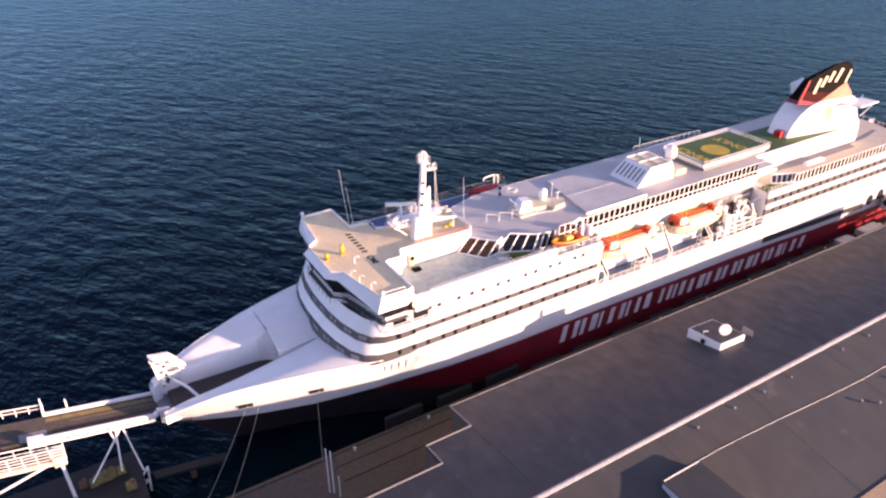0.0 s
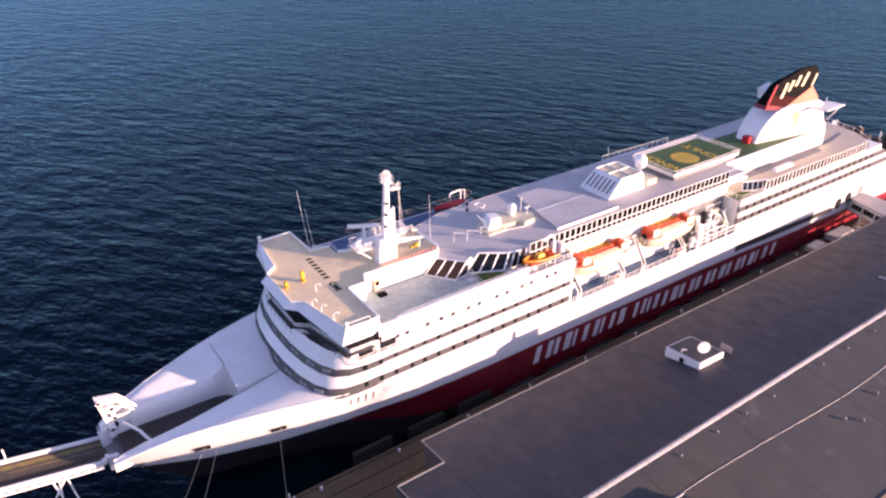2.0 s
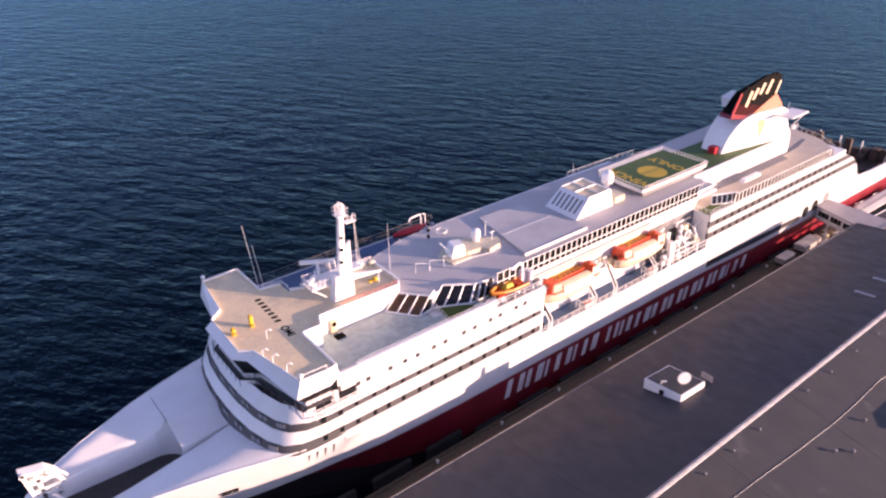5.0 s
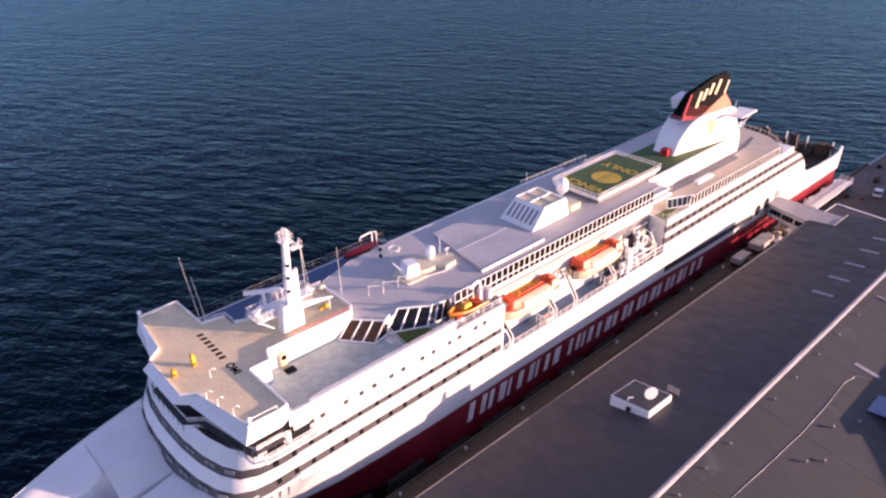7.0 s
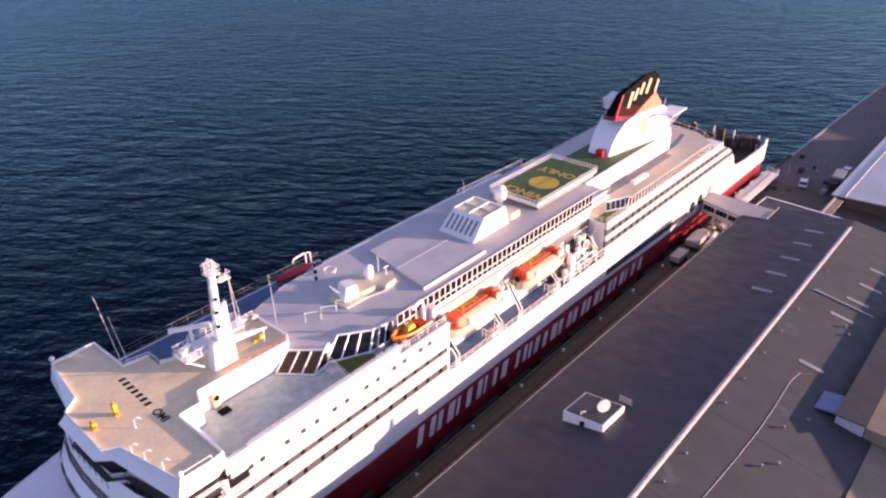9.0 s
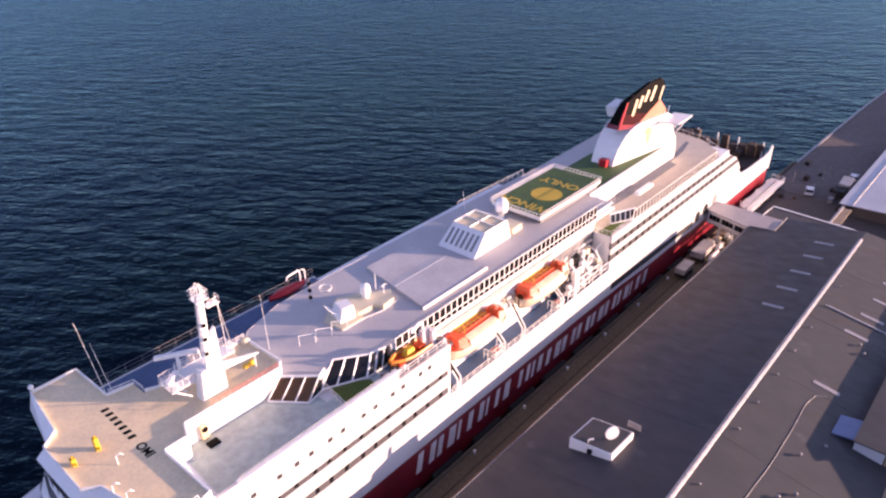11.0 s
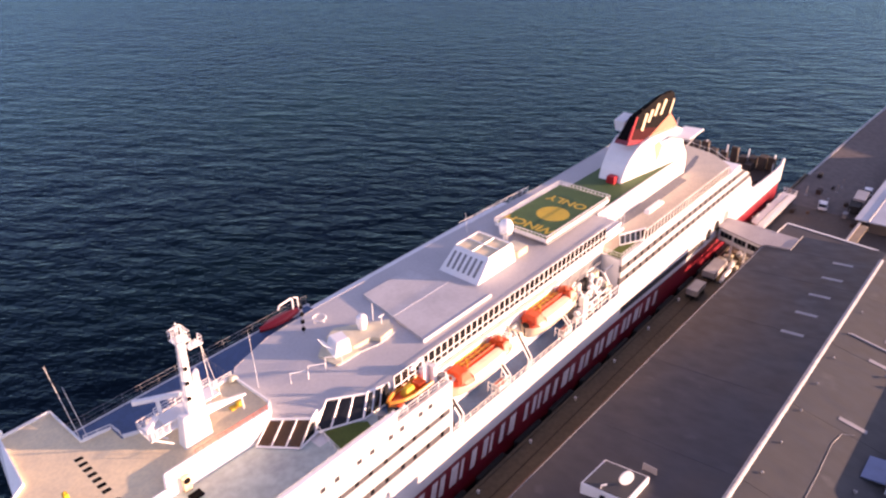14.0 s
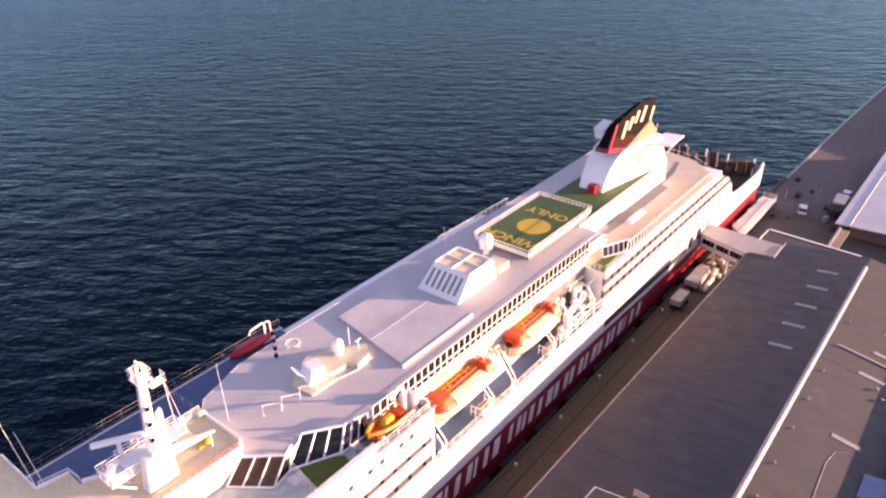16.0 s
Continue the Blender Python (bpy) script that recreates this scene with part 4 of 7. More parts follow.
# satellite dome beside it
bm = B()
tube(bm, (101.6, 0.9, DECK), (101.6, 0.9, DECK + 1.5), 0.45, 10)
tube(bm, (101.6, 0.9, DECK + 1.5), (101.6, 0.9, DECK + 2.4), 0.95, 14, 1.05)
ball(bm, (101.6, 0.9, DECK + 2.6), 1.1, 1.1)
part("satellite_dome", bm, WHITE, ship, "white satellite radome", smooth=True)
bm = B()
box(bm, 98.6, 101.2, -3.4, -0.8, DECK, DECK + 1.1)
box(bm, 99.0, 100.6, -0.8, 0.9, DECK, DECK + 0.7)
part("deck_locker", bm, CREAM_HOUSE, ship, bevel=0.06)

# --- fan platform forward ---
bm = B()
prism(bm, [(65.5, 1.0), (65.7, -2.0), (69.3, -2.05), (69.6, 1.4), (67.6, 2.5)], DECK, DECK + 0.2)
fanp = part("fan_platform", bm, CREAM_HOUSE, ship, "cream painted fan platform with white ventilators", bevel=0.03)
bm = B()
prism(bm, [(68.2, 2.5), (69.0, -1.3), (71.6, -1.5), (72.2, -2.6), (74.4, -2.3), (75.6, -0.6), (72.8, 1.4), (70.0, 3.3)], DECK, DECK + 0.62)
part("upper_platform", bm, CREAM_HOUSE, fanp, bevel=0.04)
bm = B()
hull8(bm, [(66.3, -1.0, DECK + 0.2), (68.6, -1.5, DECK + 0.2), (69.3, 0.9, DECK + 0.2), (67.1, 1.6, DECK + 0.2)], [(67.0, -0.8, DECK + 1.9), (68.6, -1.1, DECK + 1.9), (69.1, 0.7, DECK + 1.9), (67.5, 1.2, DECK + 1.9)])
part("ventilator", bm, WHITE, fanp, bevel=0.08)
bm = B()
hull8(bm, [(66.6, -0.5, DECK + 1.2), (67.0, 1.3, DECK + 1.2), (66.9, 1.4, DECK + 1.3), (66.5, -0.4, DECK + 1.3)], [(65.9, 0.0, DECK + 1.75), (66.3, 1.6, DECK + 1.75), (66.2, 1.7, DECK + 1.85), (65.8, 0.1, DECK + 1.85)])
part("ventilator_flap", bm, WHITE, fanp)
bm = B()
tube(bm, (72.2, 0.6, DECK + 0.62), (72.2, 0.6, DECK + 1.3), 0.5, 12)
tube(bm, (72.2, 0.6, DECK + 1.3), (72.2, 0.6, DECK + 2.0), 0.7, 12, 0.62)
ball(bm, (72.2, 0.6, DECK + 2.05), 0.66, 0.75)
part("small_radome", bm, WHITE, fanp, smooth=False)
bm = B()
tube(bm, (74.3, -0.6, DECK + 0.5), (74.3, -0.6, DECK + 2.0), 0.07)
tube(bm, (73.8, -0.6, DECK + 1.8), (74.8, -0.6, DECK + 1.8), 0.06)
part("aerial", bm, WHITE, fanp)
bm = B()
tube(bm, (74.3, 0.9, DECK + 0.5), (74.3, 0.9, DECK + 3.0), 0.06)
part("aerial", bm, WHITE, fanp)
bm = B()
chain(bm, [(65.8, -2.15, DECK + 0.08), (69.4, -2.2, DECK + 0.08), (71.8, -2.75, DECK + 0.08), (74.6, -2.5, DECK + 0.08)], 0.06, 6)
part("edge_pipe", bm, WHITE, fanp)
bm = B()
chain(bm, [(70.6 + 0.85 * math.cos(k * math.tau / 14), 6.6 + 0.85 * math.sin(k * math.tau / 14), DECK + 0.35) for k in range(15)], 0.06, 5)
for k in range(4):
    tube(bm, (70.6 + 0.85 * math.cos(k * math.tau / 4), 6.6 + 0.85 * math.sin(k * math.tau / 4), DECK), (70.6 + 0.85 * math.cos(k * math.tau / 4), 6.6 + 0.85 * math.sin(k * math.tau / 4), DECK + 0.35), 0.05, 5)
part("ring_rail", bm, WHITE, ship)
# row of dark lamps on a stalk
bm = B()
tube(bm, (67.6, 6.0, DECK), (67.6, 6.0, DECK + 4.2), 0.05)
lampst = part("signal_stalk", bm, GREY_METAL, ship)
for k in range(4):
    bm = B()
    tube(bm, (67.6, 6.0, DECK + 0.4 + 1.05 * k), (67.6, 6.0, DECK + 0.75 + 1.05 * k), 0.24, 8)
    part("signal_lamp", bm, BLACK, lampst)
# step frames on the deck
for x0, y0 in ((60.5, -0.4), (62.6, -0.9), (64.8, -1.2)):
    bm = B()
    chain(bm, [(x0, y0, DECK), (x0, y0, DECK + 1.4), (x0 + 1.7, y0 - 0.9, DECK + 1.2), (x0 + 1.7, y0 - 0.9, DECK)], 0.045, 5)
    part("hoop_frame", bm, WHITE, ship)
# whip aerials
for p, q in (((57.8, 1.8, DECK), (57.8, 2.0, 30.2)), ((41.1, 7.3, 23.9), (40.2, 7.6, 33.4)), ((41.7, 7.0, 23.7), (41.1, 7.6, 30.4)), ((100.4, 7.2, DECK), (100.2, 7.4, DECK + 3.4))):
    bm = B()
    tube(bm, p, q, 0.032, 5, 0.018)
    part("whip_aerial", bm, WHITE, ship)

# --- mast ---
bm = B()
hull8(bm, [(46.9, -1.95, 24.1), (49.9, -1.95, 24.1), (49.9, -0.6, 24.1), (46.9, -0.6, 24.1)], [(47.35, -1.85, 27.6), (49.85, -1.85, 27.6), (49.85, -0.7, 27.6), (47.35, -0.7, 27.6)])
mast = part("mast_base", bm, WHITE, ship, "white box mast carrying radar scanners", bevel=0.08)
bm = B()
hull8(bm, [(48.1, -1.65, 27.5), (48.95, -1.65, 27.5), (48.95, -0.95, 27.5), (48.1, -0.95, 27.5)], [(48.7, -1.6, 35.5), (49.3, -1.6, 35.5), (49.3, -1.0, 35.5), (48.7, -1.0, 35.5)])
part("mast_column", bm, WHITE, mast, bevel=0.06)
bm = B()
hull8(bm, [(49.0, -1.6, 27.5), (49.85, -1.6, 27.5), (49.85, -1.0, 27.5), (49.0, -1.0, 27.5)], [(49.5, -1.5, 31.4), (49.95, -1.5, 31.8), (49.95, -1.1, 31.8), (49.5, -1.1, 31.4)])
part("mast_strut", bm, WHITE, mast)
bm = B()
for s in (-0.2, 0.2):
    tube(bm, (48.0, -1.3 + s, 28.2), (48.6, -1.3 + s, 35.5), 0.02, 4)
for k in range(24):
    f = (k + 0.5) / 24
    tube(bm, (48.0 + 0.6 * f, -1.5, 28.2 + 7.3 * f), (48.0 + 0.6 * f, -1.1, 28.2 + 7.3 * f), 0.02, 4)
part("mast_ladder", bm, WHITE, mast)
bm = B()
box(bm, 46.2, 52.2, -0.35, 1.4, 26.75, 26.88)
rail(bm, [(46.2, 1.4, 26.88), (52.2, 1.4, 26.88), (52.2, -0.35, 26.88)], h=1.0, gap=0.8, bars=3, r=0.035)
for x in (48.0, 51.8):
    tube(bm, (x, 1.2, 23.9), (x, 1.2, 26.8), 0.08, 6)
part("mast_gallery", bm, WHITE, mast)
for z in (29.3, 31.0, 32.6):
    bm = B()
    x = 48.0 + 0.6 * (z - 28.2) / 7.3
    box(bm, x + 0.1, x + 0.45, -1.98, -1.8, z, z + 0.35)
    part("mast_lamp", bm, BLACK, mast)
bm = B()
box(bm, 48.3, 49.7, -2.0, -0.6, 35.5, 35.6)
rail(bm, [(48.3, -2.0, 35.6), (49.7, -2.0, 35.6), (49.7, -0.6, 35.6), (48.3, -0.6, 35.6), (48.3, -2.0, 35.6)], h=0.9, gap=0.7, bars=2, r=0.03)
for k in range(11):
    a = k * 0.6
    r_ = 0.28 + 0.13 * (k % 3)
    chain(bm, [(49.0 + r_ * math.cos(a), -1.3 + r_ * math.sin(a), 35.6), (49.0 + 1.25 * r_ * math.cos(a), -1.3 + 1.25 * r_ * math.sin(a), 36.6 + 0.2 * (k % 3)), (49.0 + 0.6 * r_ * math.cos(a + 0.5), -1.3 + 0.6 * r_ * math.sin(a + 0.5), 37.1)], 0.035, 4)
box(bm, 49.5, 50.9, -1.7, -0.9, 34.3, 34.42)
rail(bm, [(49.6, -1.7, 34.42), (50.9, -1.7, 34.42), (50.9, -0.9, 34.42)], h=0.7, gap=0.6, bars=2, r=0.03)
tube(bm, (50.8, -1.3, 34.3), (51.3, -0.6, 27.0), 0.03, 4)
tube(bm, (50.8, -1.3, 34.3), (53.5, 2.0, 24.2), 0.02, 4)
part("mast_head", bm, WHITE, mast)
bm = B()
box(bm, 44.4, 47.6, -0.9, 1.6, 26.28, 26.4)
rail(bm, [(47.6, -0.9, 26.4), (44.4, -0.9, 26.4), (44.4, 1.6, 26.4), (47.6, 1.6, 26.4)], h=0.95, gap=0.7, bars=3, r=0.03)
tube(bm, (44.6, -0.6, 26.3), (46.3, -1.0, 24.9), 0.08, 6)
tube(bm, (44.6, 1.3, 26.3), (46.3, 0.0, 24.9), 0.08, 6)
part("radar_platform", bm, WHITE, mast)
for c, ang, ln in (((46.9, 1.75, 28.3), -31, 4.4), ((45.2, 0.4, 26.9), 35, 2.2)):
    bm = B()
    tube(bm, (c[0], c[1], c[2] - (1.55 if ln > 3 else 0.5)), c, 0.2, 8)
    d = Vector((math.cos(radians(ang)), math.sin(radians(ang)), 0)) * ln / 2
    w_ = Vector((-d.y, d.x, 0)).normalized() * 0.22
    C = Vector(c)
    hull8(bm, [C - d - w_, C + d - w_, C + d + w_, C - d + w_], [p + Vector((0, 0, 0.42)) for p in (C - d - w_, C + d - w_, C + d + w_, C - d + w_)])
    part("radar_scanner", bm, WHITE, mast)
bm = B()
d0 = Vector((52.5, -1.8, 24.3))
hull8(bm, [(49.3, -1.5, 26.3), (54.4, -1.4, 25.8), (54.4, -1.2, 25.8), (49.3, -0.6, 26.3)], [(49.3, -1.5, 27.0), (54.4, -1.4, 25.95), (54.4, -1.2, 25.95), (49.3, -0.6, 27.0)])
tube(bm, (53.9, -1.3, BDZ), (53.9, -1.3, 25.85), 0.07, 6)
part("deck_boom", bm, WHITE, ship)
bm = B()
ball(bm, (53.9, -0.4, 24.3), 0.42, 0.9)
box(bm, 52.9, 53.5, -0.7, -0.1, BDZ, 24.4)
part("deck_float", bm, YELLOW, ship)
bm = B()
hull8(bm, [(55.3, 2.9, BDZ), (56.4, 2.9, BDZ), (56.4, 3.9, BDZ), (55.3, 3.9, BDZ)], [(55.5, 3.05, BDZ + 0.55), (56.2, 3.05, BDZ + 0.55), (56.2, 3.75, BDZ + 0.55), (55.5, 3.75, BDZ + 0.55)])
part("deck_vent", bm, CREAM_HOUSE, ship, bevel=0.1)
# bridge-top fittings
for x, y, h in ((36.6, 0.0, 1.5), (34.2, -0.3, 0.9)):
    bm = B()
    box(bm, x - 0.22, x + 0.22, y - 0.28, y + 0.28, BDZ, BDZ + h)
    box(bm, x - 0.1, x + 0.1, y - 0.7, y + 0.28, BDZ + 0.25, BDZ + 0.5)
    tube(bm, (x, y, BDZ + h), (x, y, BDZ + h + 0.2), 0.14, 8)
    part("yellow_deck_box", bm, YELLOW, ship, "yellow deck equipment box", bevel=0.05)
bm = B()
rail(bm, BULWARK_RAIL, h=0.42, gap=1.5, bars=1, r=0.02)
part("bulwark_rail", bm, WHITE_HULL, ship)
for p in ((34.9, -6.4), (35.3, -8.1), (36.9, -3.3), (35.8, -10.4)):
    bm = B()
    chain(bm, [(p[0], p[1], BDZ), (p[0], p[1], 25.2), (p[0] + 0.35, p[1] - 0.2, 25.45), (p[0] + 0.6, p[1] - 0.35, 25.2)], 0.055, 5)
    part("goose_neck_vent", bm, WHITE, ship)
for p in ((36.15, -12.85, 24.5), (36.1, 13.2, 24.5)):
    bm = B()
    tube(bm, p, (p[0], p[1], p[2] + 0.3), 0.1)
    ball(bm, (p[0], p[1], p[2] + 0.5), 0.3)
    part("wing_searchlight", bm, WHITE, ship, smooth=True)
bm = B()
chain(bm, [(39.3, -12.9, 24.5), (39.3, -12.9, 24.95), (36.4, -12.8, 24.95)], 0.05, 5)
part("wing_rail", bm, WHITE, ship)
# locker by the wall on the sun deck
bm = B()
box(bm, 45.0, 45.8, -4.0, -3.62, SUND, SUND + 1.9)
lk = part("lifebuoy_locker", bm, CREAM, ship, "cream lifebuoy locker with black ring", bevel=0.04)
bm = B()
tube(bm, (45.4, -4.08, SUND + 1.4), (45.4, -3.98, SUND + 1.4), 0.34, 12)
part("lifebuoy", bm, BLACK, lk)
bm = B()
box(bm, 44.9, 46.1, -5.4, -4.5, SUND, SUND + 0.22)
part("lifebuoy_tray", bm, BLACK, lk)

# --- winching area ---
HZ = 24.2
HX0, HX1, HY0, HY1 = 103.6, 121.6, -4.9, 4.4
bm = B()
box(bm, HX0, HX1, HY0, HY1, HZ - 0.5, HZ)
heli_base = part("winching_platform", bm, WHITE, ship, "raised winching platform with green deck and white fence")
# grey block put in for the shaded gap under the platform
bm = B()
box(bm, HX0 + 0.9, HX1 - 0.3, HY0 + 0.4, HY1 - 0.4, DECK, HZ - 0.5)
part("platform_gap_fill", bm, GREY_METAL, heli_base)
bm = B()
box(bm, HX0 + 0.1, HX1 - 0.1, HY0 + 0.1, HY1 - 0.1, HZ, HZ + 0.05)
part("green_deck", bm, GREEN, heli_base)
bm = B()
tube(bm, (111.4, -0.9, HZ + 0.05), (111.4, -0.9, HZ + 0.056), 2.55, 40)
part("yellow_disc", bm, YELLOW, heli_base, "solid yellow landing disc")
for txt, x, sz in (("WINCH", 107.0, 2.7), ("ONLY", 117.1, 2.6)):
    painted(txt, x, -0.35, HZ + 0.056, sz, YELLOW, heli_base, "yellow painted word " + txt)
bm = B()
rail(bm, [(HX0 - 0.1, HY0 - 0.1, HZ - 0.3), (HX1 + 0.1, HY0 - 0.1, HZ - 0.3), (HX1 + 0.1, HY1 + 0.1, HZ - 0.3), (HX0 - 0.1, HY1 + 0.1, HZ - 0.3), (HX0 - 0.1, HY0 - 0.1, HZ - 0.3)], h=0.95, gap=0.7, bars=2, r=0.042)
part("platform_fence", bm, WHITE, heli_base)

# --- aft house, port side ---
def aft_x(z):
    return lerp_table(((13.0, 168.5), (15.0, 167.0), (16.6, 165.2), (18.2, 162.0), (19.2, 158.5), (19.8, 155.8)), z)


bm = B()
box(bm, 113.0, 153.5, -12.1, -5.2, 12.9, TAND - 0.2)
part("aft_core", bm, WHITE, ship)
bm = B()
prism(bm, [(113.5, -12.2), (155.5, -12.2), (158.5, -10.8), (162.5, -6), (164, 0), (164, 8), (150.2, 8), (150.2, -5.1), (118.2, -5.1), (113.5, -9)], TAND - 0.2, TAND)
part("promenade_deck", bm, BEIGE, ship, "tan coated aft promenade deck")
bm = B()
prism(bm, [(121.7, -5.2), (150.2, -5.2), (150.2, 8.6), (121.7, 8.3)], 12.9, DECK - 0.02)
prism(bm, [(113.0, -9.0), (121.7, -5.2), (121.7, 8.3), (113, 8.4)], 12.9, DECK - 0.36)
part("funnel_house", bm, WHITE, ship)
bm = B()
prism(bm, [(118.2, -5.1), (147.5, -5.1), (147.5, -4.7), (118.2, -4.7)], DECK - 0.4, DECK + 0.14)
part("funnel_house_bulwark", bm, WHITE, ship)
bm = B()
box(bm, 121.7, 147.4, -4.65, 4.4, DECK - 0.018, DECK + 0.03)
part("funnel_deck", bm, GREEN, ship, "green coated deck round the funnel")
# grey strip lying on the promenade deck
bm = B()
prism(bm, [(117.6, -5.3), (120.5, -6.9), (132.0, -7.4), (146.9, -7.3), (147.5, -5.9), (154.2, -5.4), (159.8, -4.1), (159.6, -3.4), (150.4, -4.8), (150.4, -5.3)], TAND + 0.004, TAND + 0.02)
part("grey_deck_strip", bm, WALKWAY, ship)
bm = B()
hull8(bm, [(129.2, -8.6, TAND), (135.0, -8.6, TAND), (135.0, -7.5, TAND), (129.2, -7.5, TAND)], [(129.6, -8.5, TAND + 0.6), (134.8, -8.5, TAND + 0.6), (134.8, -7.6, TAND + 0.6), (129.6, -7.6, TAND + 0.6)])
part("skylight_box", bm, WHITE, ship, bevel=0.05)
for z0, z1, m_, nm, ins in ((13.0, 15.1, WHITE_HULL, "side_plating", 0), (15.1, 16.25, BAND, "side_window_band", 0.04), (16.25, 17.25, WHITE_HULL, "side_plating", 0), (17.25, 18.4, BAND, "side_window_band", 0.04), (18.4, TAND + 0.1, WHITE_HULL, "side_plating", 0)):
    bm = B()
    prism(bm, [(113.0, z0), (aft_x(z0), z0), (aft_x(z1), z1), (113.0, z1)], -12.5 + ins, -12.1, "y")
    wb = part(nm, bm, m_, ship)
    if m_ is BAND:
        for k in range(20):
            x = 115 + 2.2 * k
            if x < aft_x(z1) - 2:
                bm = B()
                box(bm, x, x + 0.6, -12.47, -12.3, z0 + 0.15, z1 - 0.2)
                part("side_window", bm, GLASS, wb)
for z0, z1, x1 in ((13.0, 16.2, 166), (16.2, TAND - 0.1, 161)):
    bm = B()
    box(bm, 153.0, x1, -12.1, 12.1, z0 - 0.1, z1 - 0.1)
    part("aft_terrace", bm, WHITE, ship)
bm = B()
box(bm, 113, 165, 11.9, 12.4, 12.9, 19.0)
part("starboard_aft_plating", bm, WHITE, ship)
bm = B()
box(bm, 73.0, 152.9, 8.0, 11.9, 18.7, 19.0)
part("starboard_side_deck", bm, BLUE_DECK, ship, "blue coated starboard side deck")
# promenade fence
bm = B()
tube(bm, (120.2, -12.25, TAND + 1.8), (153.6, -12.25, TAND + 1.8), 0.05, 6)
tube(bm, (120.2, -12.25, TAND + 0.1), (153.6, -12.25, TAND + 0.1), 0.06, 6)
fence = part("promenade_fence", bm, WHITE, ship, "white promenade fence of close posts")
bm = B()
box(bm, -0.11, 0.11, -0.03, 0.03, 0, 1.8)
fp = part("fence_post", bm, WHITE, fence)
fp.matrix_basis = Matrix.Translation((120.2, -12.25, TAND))
# dark sheet filling the space between two posts
bm = B()
box(bm, 0.11, 1.04, -0.025, 0.025, 0.1, 1.74)
fpn = part("fence_infill", bm, DARK, fence, "dark sheet between fence posts")
fpn.matrix_basis = fp.matrix_basis.copy()
fpn.visible_shadow = False
for k in range(1, 30):
    m_ = Matrix.Translation((120.2 + 1.15 * k, -12.25, TAND))
    again(fp, fence, m_)
    if k < 29:
        again(fpn, fence, m_).visible_shadow = False
slanted_glazing([(116.6, -10.1, TAND + 0.1), (120.9, -12.2, TAND + 0.1)], [(116.9, -9.7, TAND + 1.6), (121.6, -11.7, TAND + 1.6)], 5, GLASS)
bm = B()
prism(bm, [(113.2, -12.2), (120.6, -12.2), (116.6, -10.1), (113.2, -9.9)], TAND - 0.1, TAND + 0.06)
part("green_corner_deck", bm, TURF, ship, "green artificial turf corner deck")
bm = B()
rail(bm, [(112.9, -9.8, TAND), (112.9, -12.3, TAND), (120.0, -12.3, TAND)], h=0.9, gap=0.9, bars=2, r=0.03)
part("turf_rail", bm, WHITE, ship)
bm = B()
rail(bm, [(155.6, -12.0, TAND), (158.5, -10.7, TAND), (162.4, -6, TAND), (163.8, 0, TAND), (163.8, 9.5, TAND)], h=0.9, gap=1.3, bars=1, r=0.03)
part("stern_promenade_rail", bm, WHITE, ship)
bm = B()
tube(bm, (163.0, 3.0, TAND), (164.4, 3.2, TAND + 5.2), 0.07, 5)
part("flagstaff", bm, WHITE, ship)

# lower mooring deck at the stern, dark and cluttered
bm = B()
box(bm, 157, 188.5, -12.1, 12.1, 8.6, 9.0)
part("mooring_deck", bm, DARK_RUST, ship, "dark brown stained stern mooring deck")
random.seed(5)
for k in range(26):
    x, y = random.uniform(166, 186), random.uniform(-10.5, 11)
    bm = B()
    s_ = random.uniform(0.5, 1.4)
    if k % 3 == 0:
        tube(bm, (x, y - s_, 9.8), (x, y + s_, 9.8), 0.6 * s_, 8)
        box(bm, x - 0.5, x + 0.5, y - s_, y + s_, 9.0, 9.6)
    else:
        box(bm, x - s_, x + s_, y - 0.6 * s_, y + 0.6 * s_, 9.0, 9.3 + 1.1 * s_)
    part("mooring_winch" if k % 3 == 0 else "deck_box", bm, DARK_RUST if k % 4 else GREY_METAL, ship)
for y in (-10.2, -8.4, -6.3, -4.1, -1.8, 0.6, 3.0, 5.2, 7.4, 9.6):
    bm = B()
    box(bm, 186.2 + (y * 3.7) % 1.3, 188.4, y - 0.8, y + 0.75, 9.0, 11.0 + (y * 2.9) % 1.7)
    part("stern_gate", bm, DARK_RUST, ship, "dark rusty raised stern gate section")
for y in (-10.8, -5.0, 0.0, 5.0, 11):
    bm = B()
    tube(bm, (187.4, y, 9), (187.8, y, 12.8), 0.16, 6)
    part("gate_post", bm, WHITE, ship)
bm = B()
prism(bm, [(188.2, -12.4), (190.0, -9), (190.4, 0), (190.0, 9), (188.2, 12.4)], -1.5, 8.6)
part("transom", bm, RED_HULL, ship)

# --- funnel: casing and fin, both wedge-shaped in plan ---
def port_y(x):
    return -1.9 - 0.17 * (x - 131.0)


prof = [(131.0, 22.6), (131.7, 24.5), (132.4, 25.8), (133.2, 26.8), (134.2, 27.75), (135.3, 28.5), (136.4, 29.0), (138.0, 29.35), (146.4, 29.5), (147.8, 28.6), (148.9, 25.3), (150.1, 23.6), (150.3, 20.0), (131.0, 20.0)]
bm = B()
hull8(bm, [(x, port_y(x), z) for x, z in prof], [(x, 2.4 + 0.03 * (x - 131), z) for x, z in prof])
funnel = part("funnel", bm, WHITE, ship, "white funnel casing with red, black and orange fin", bevel=0.06)


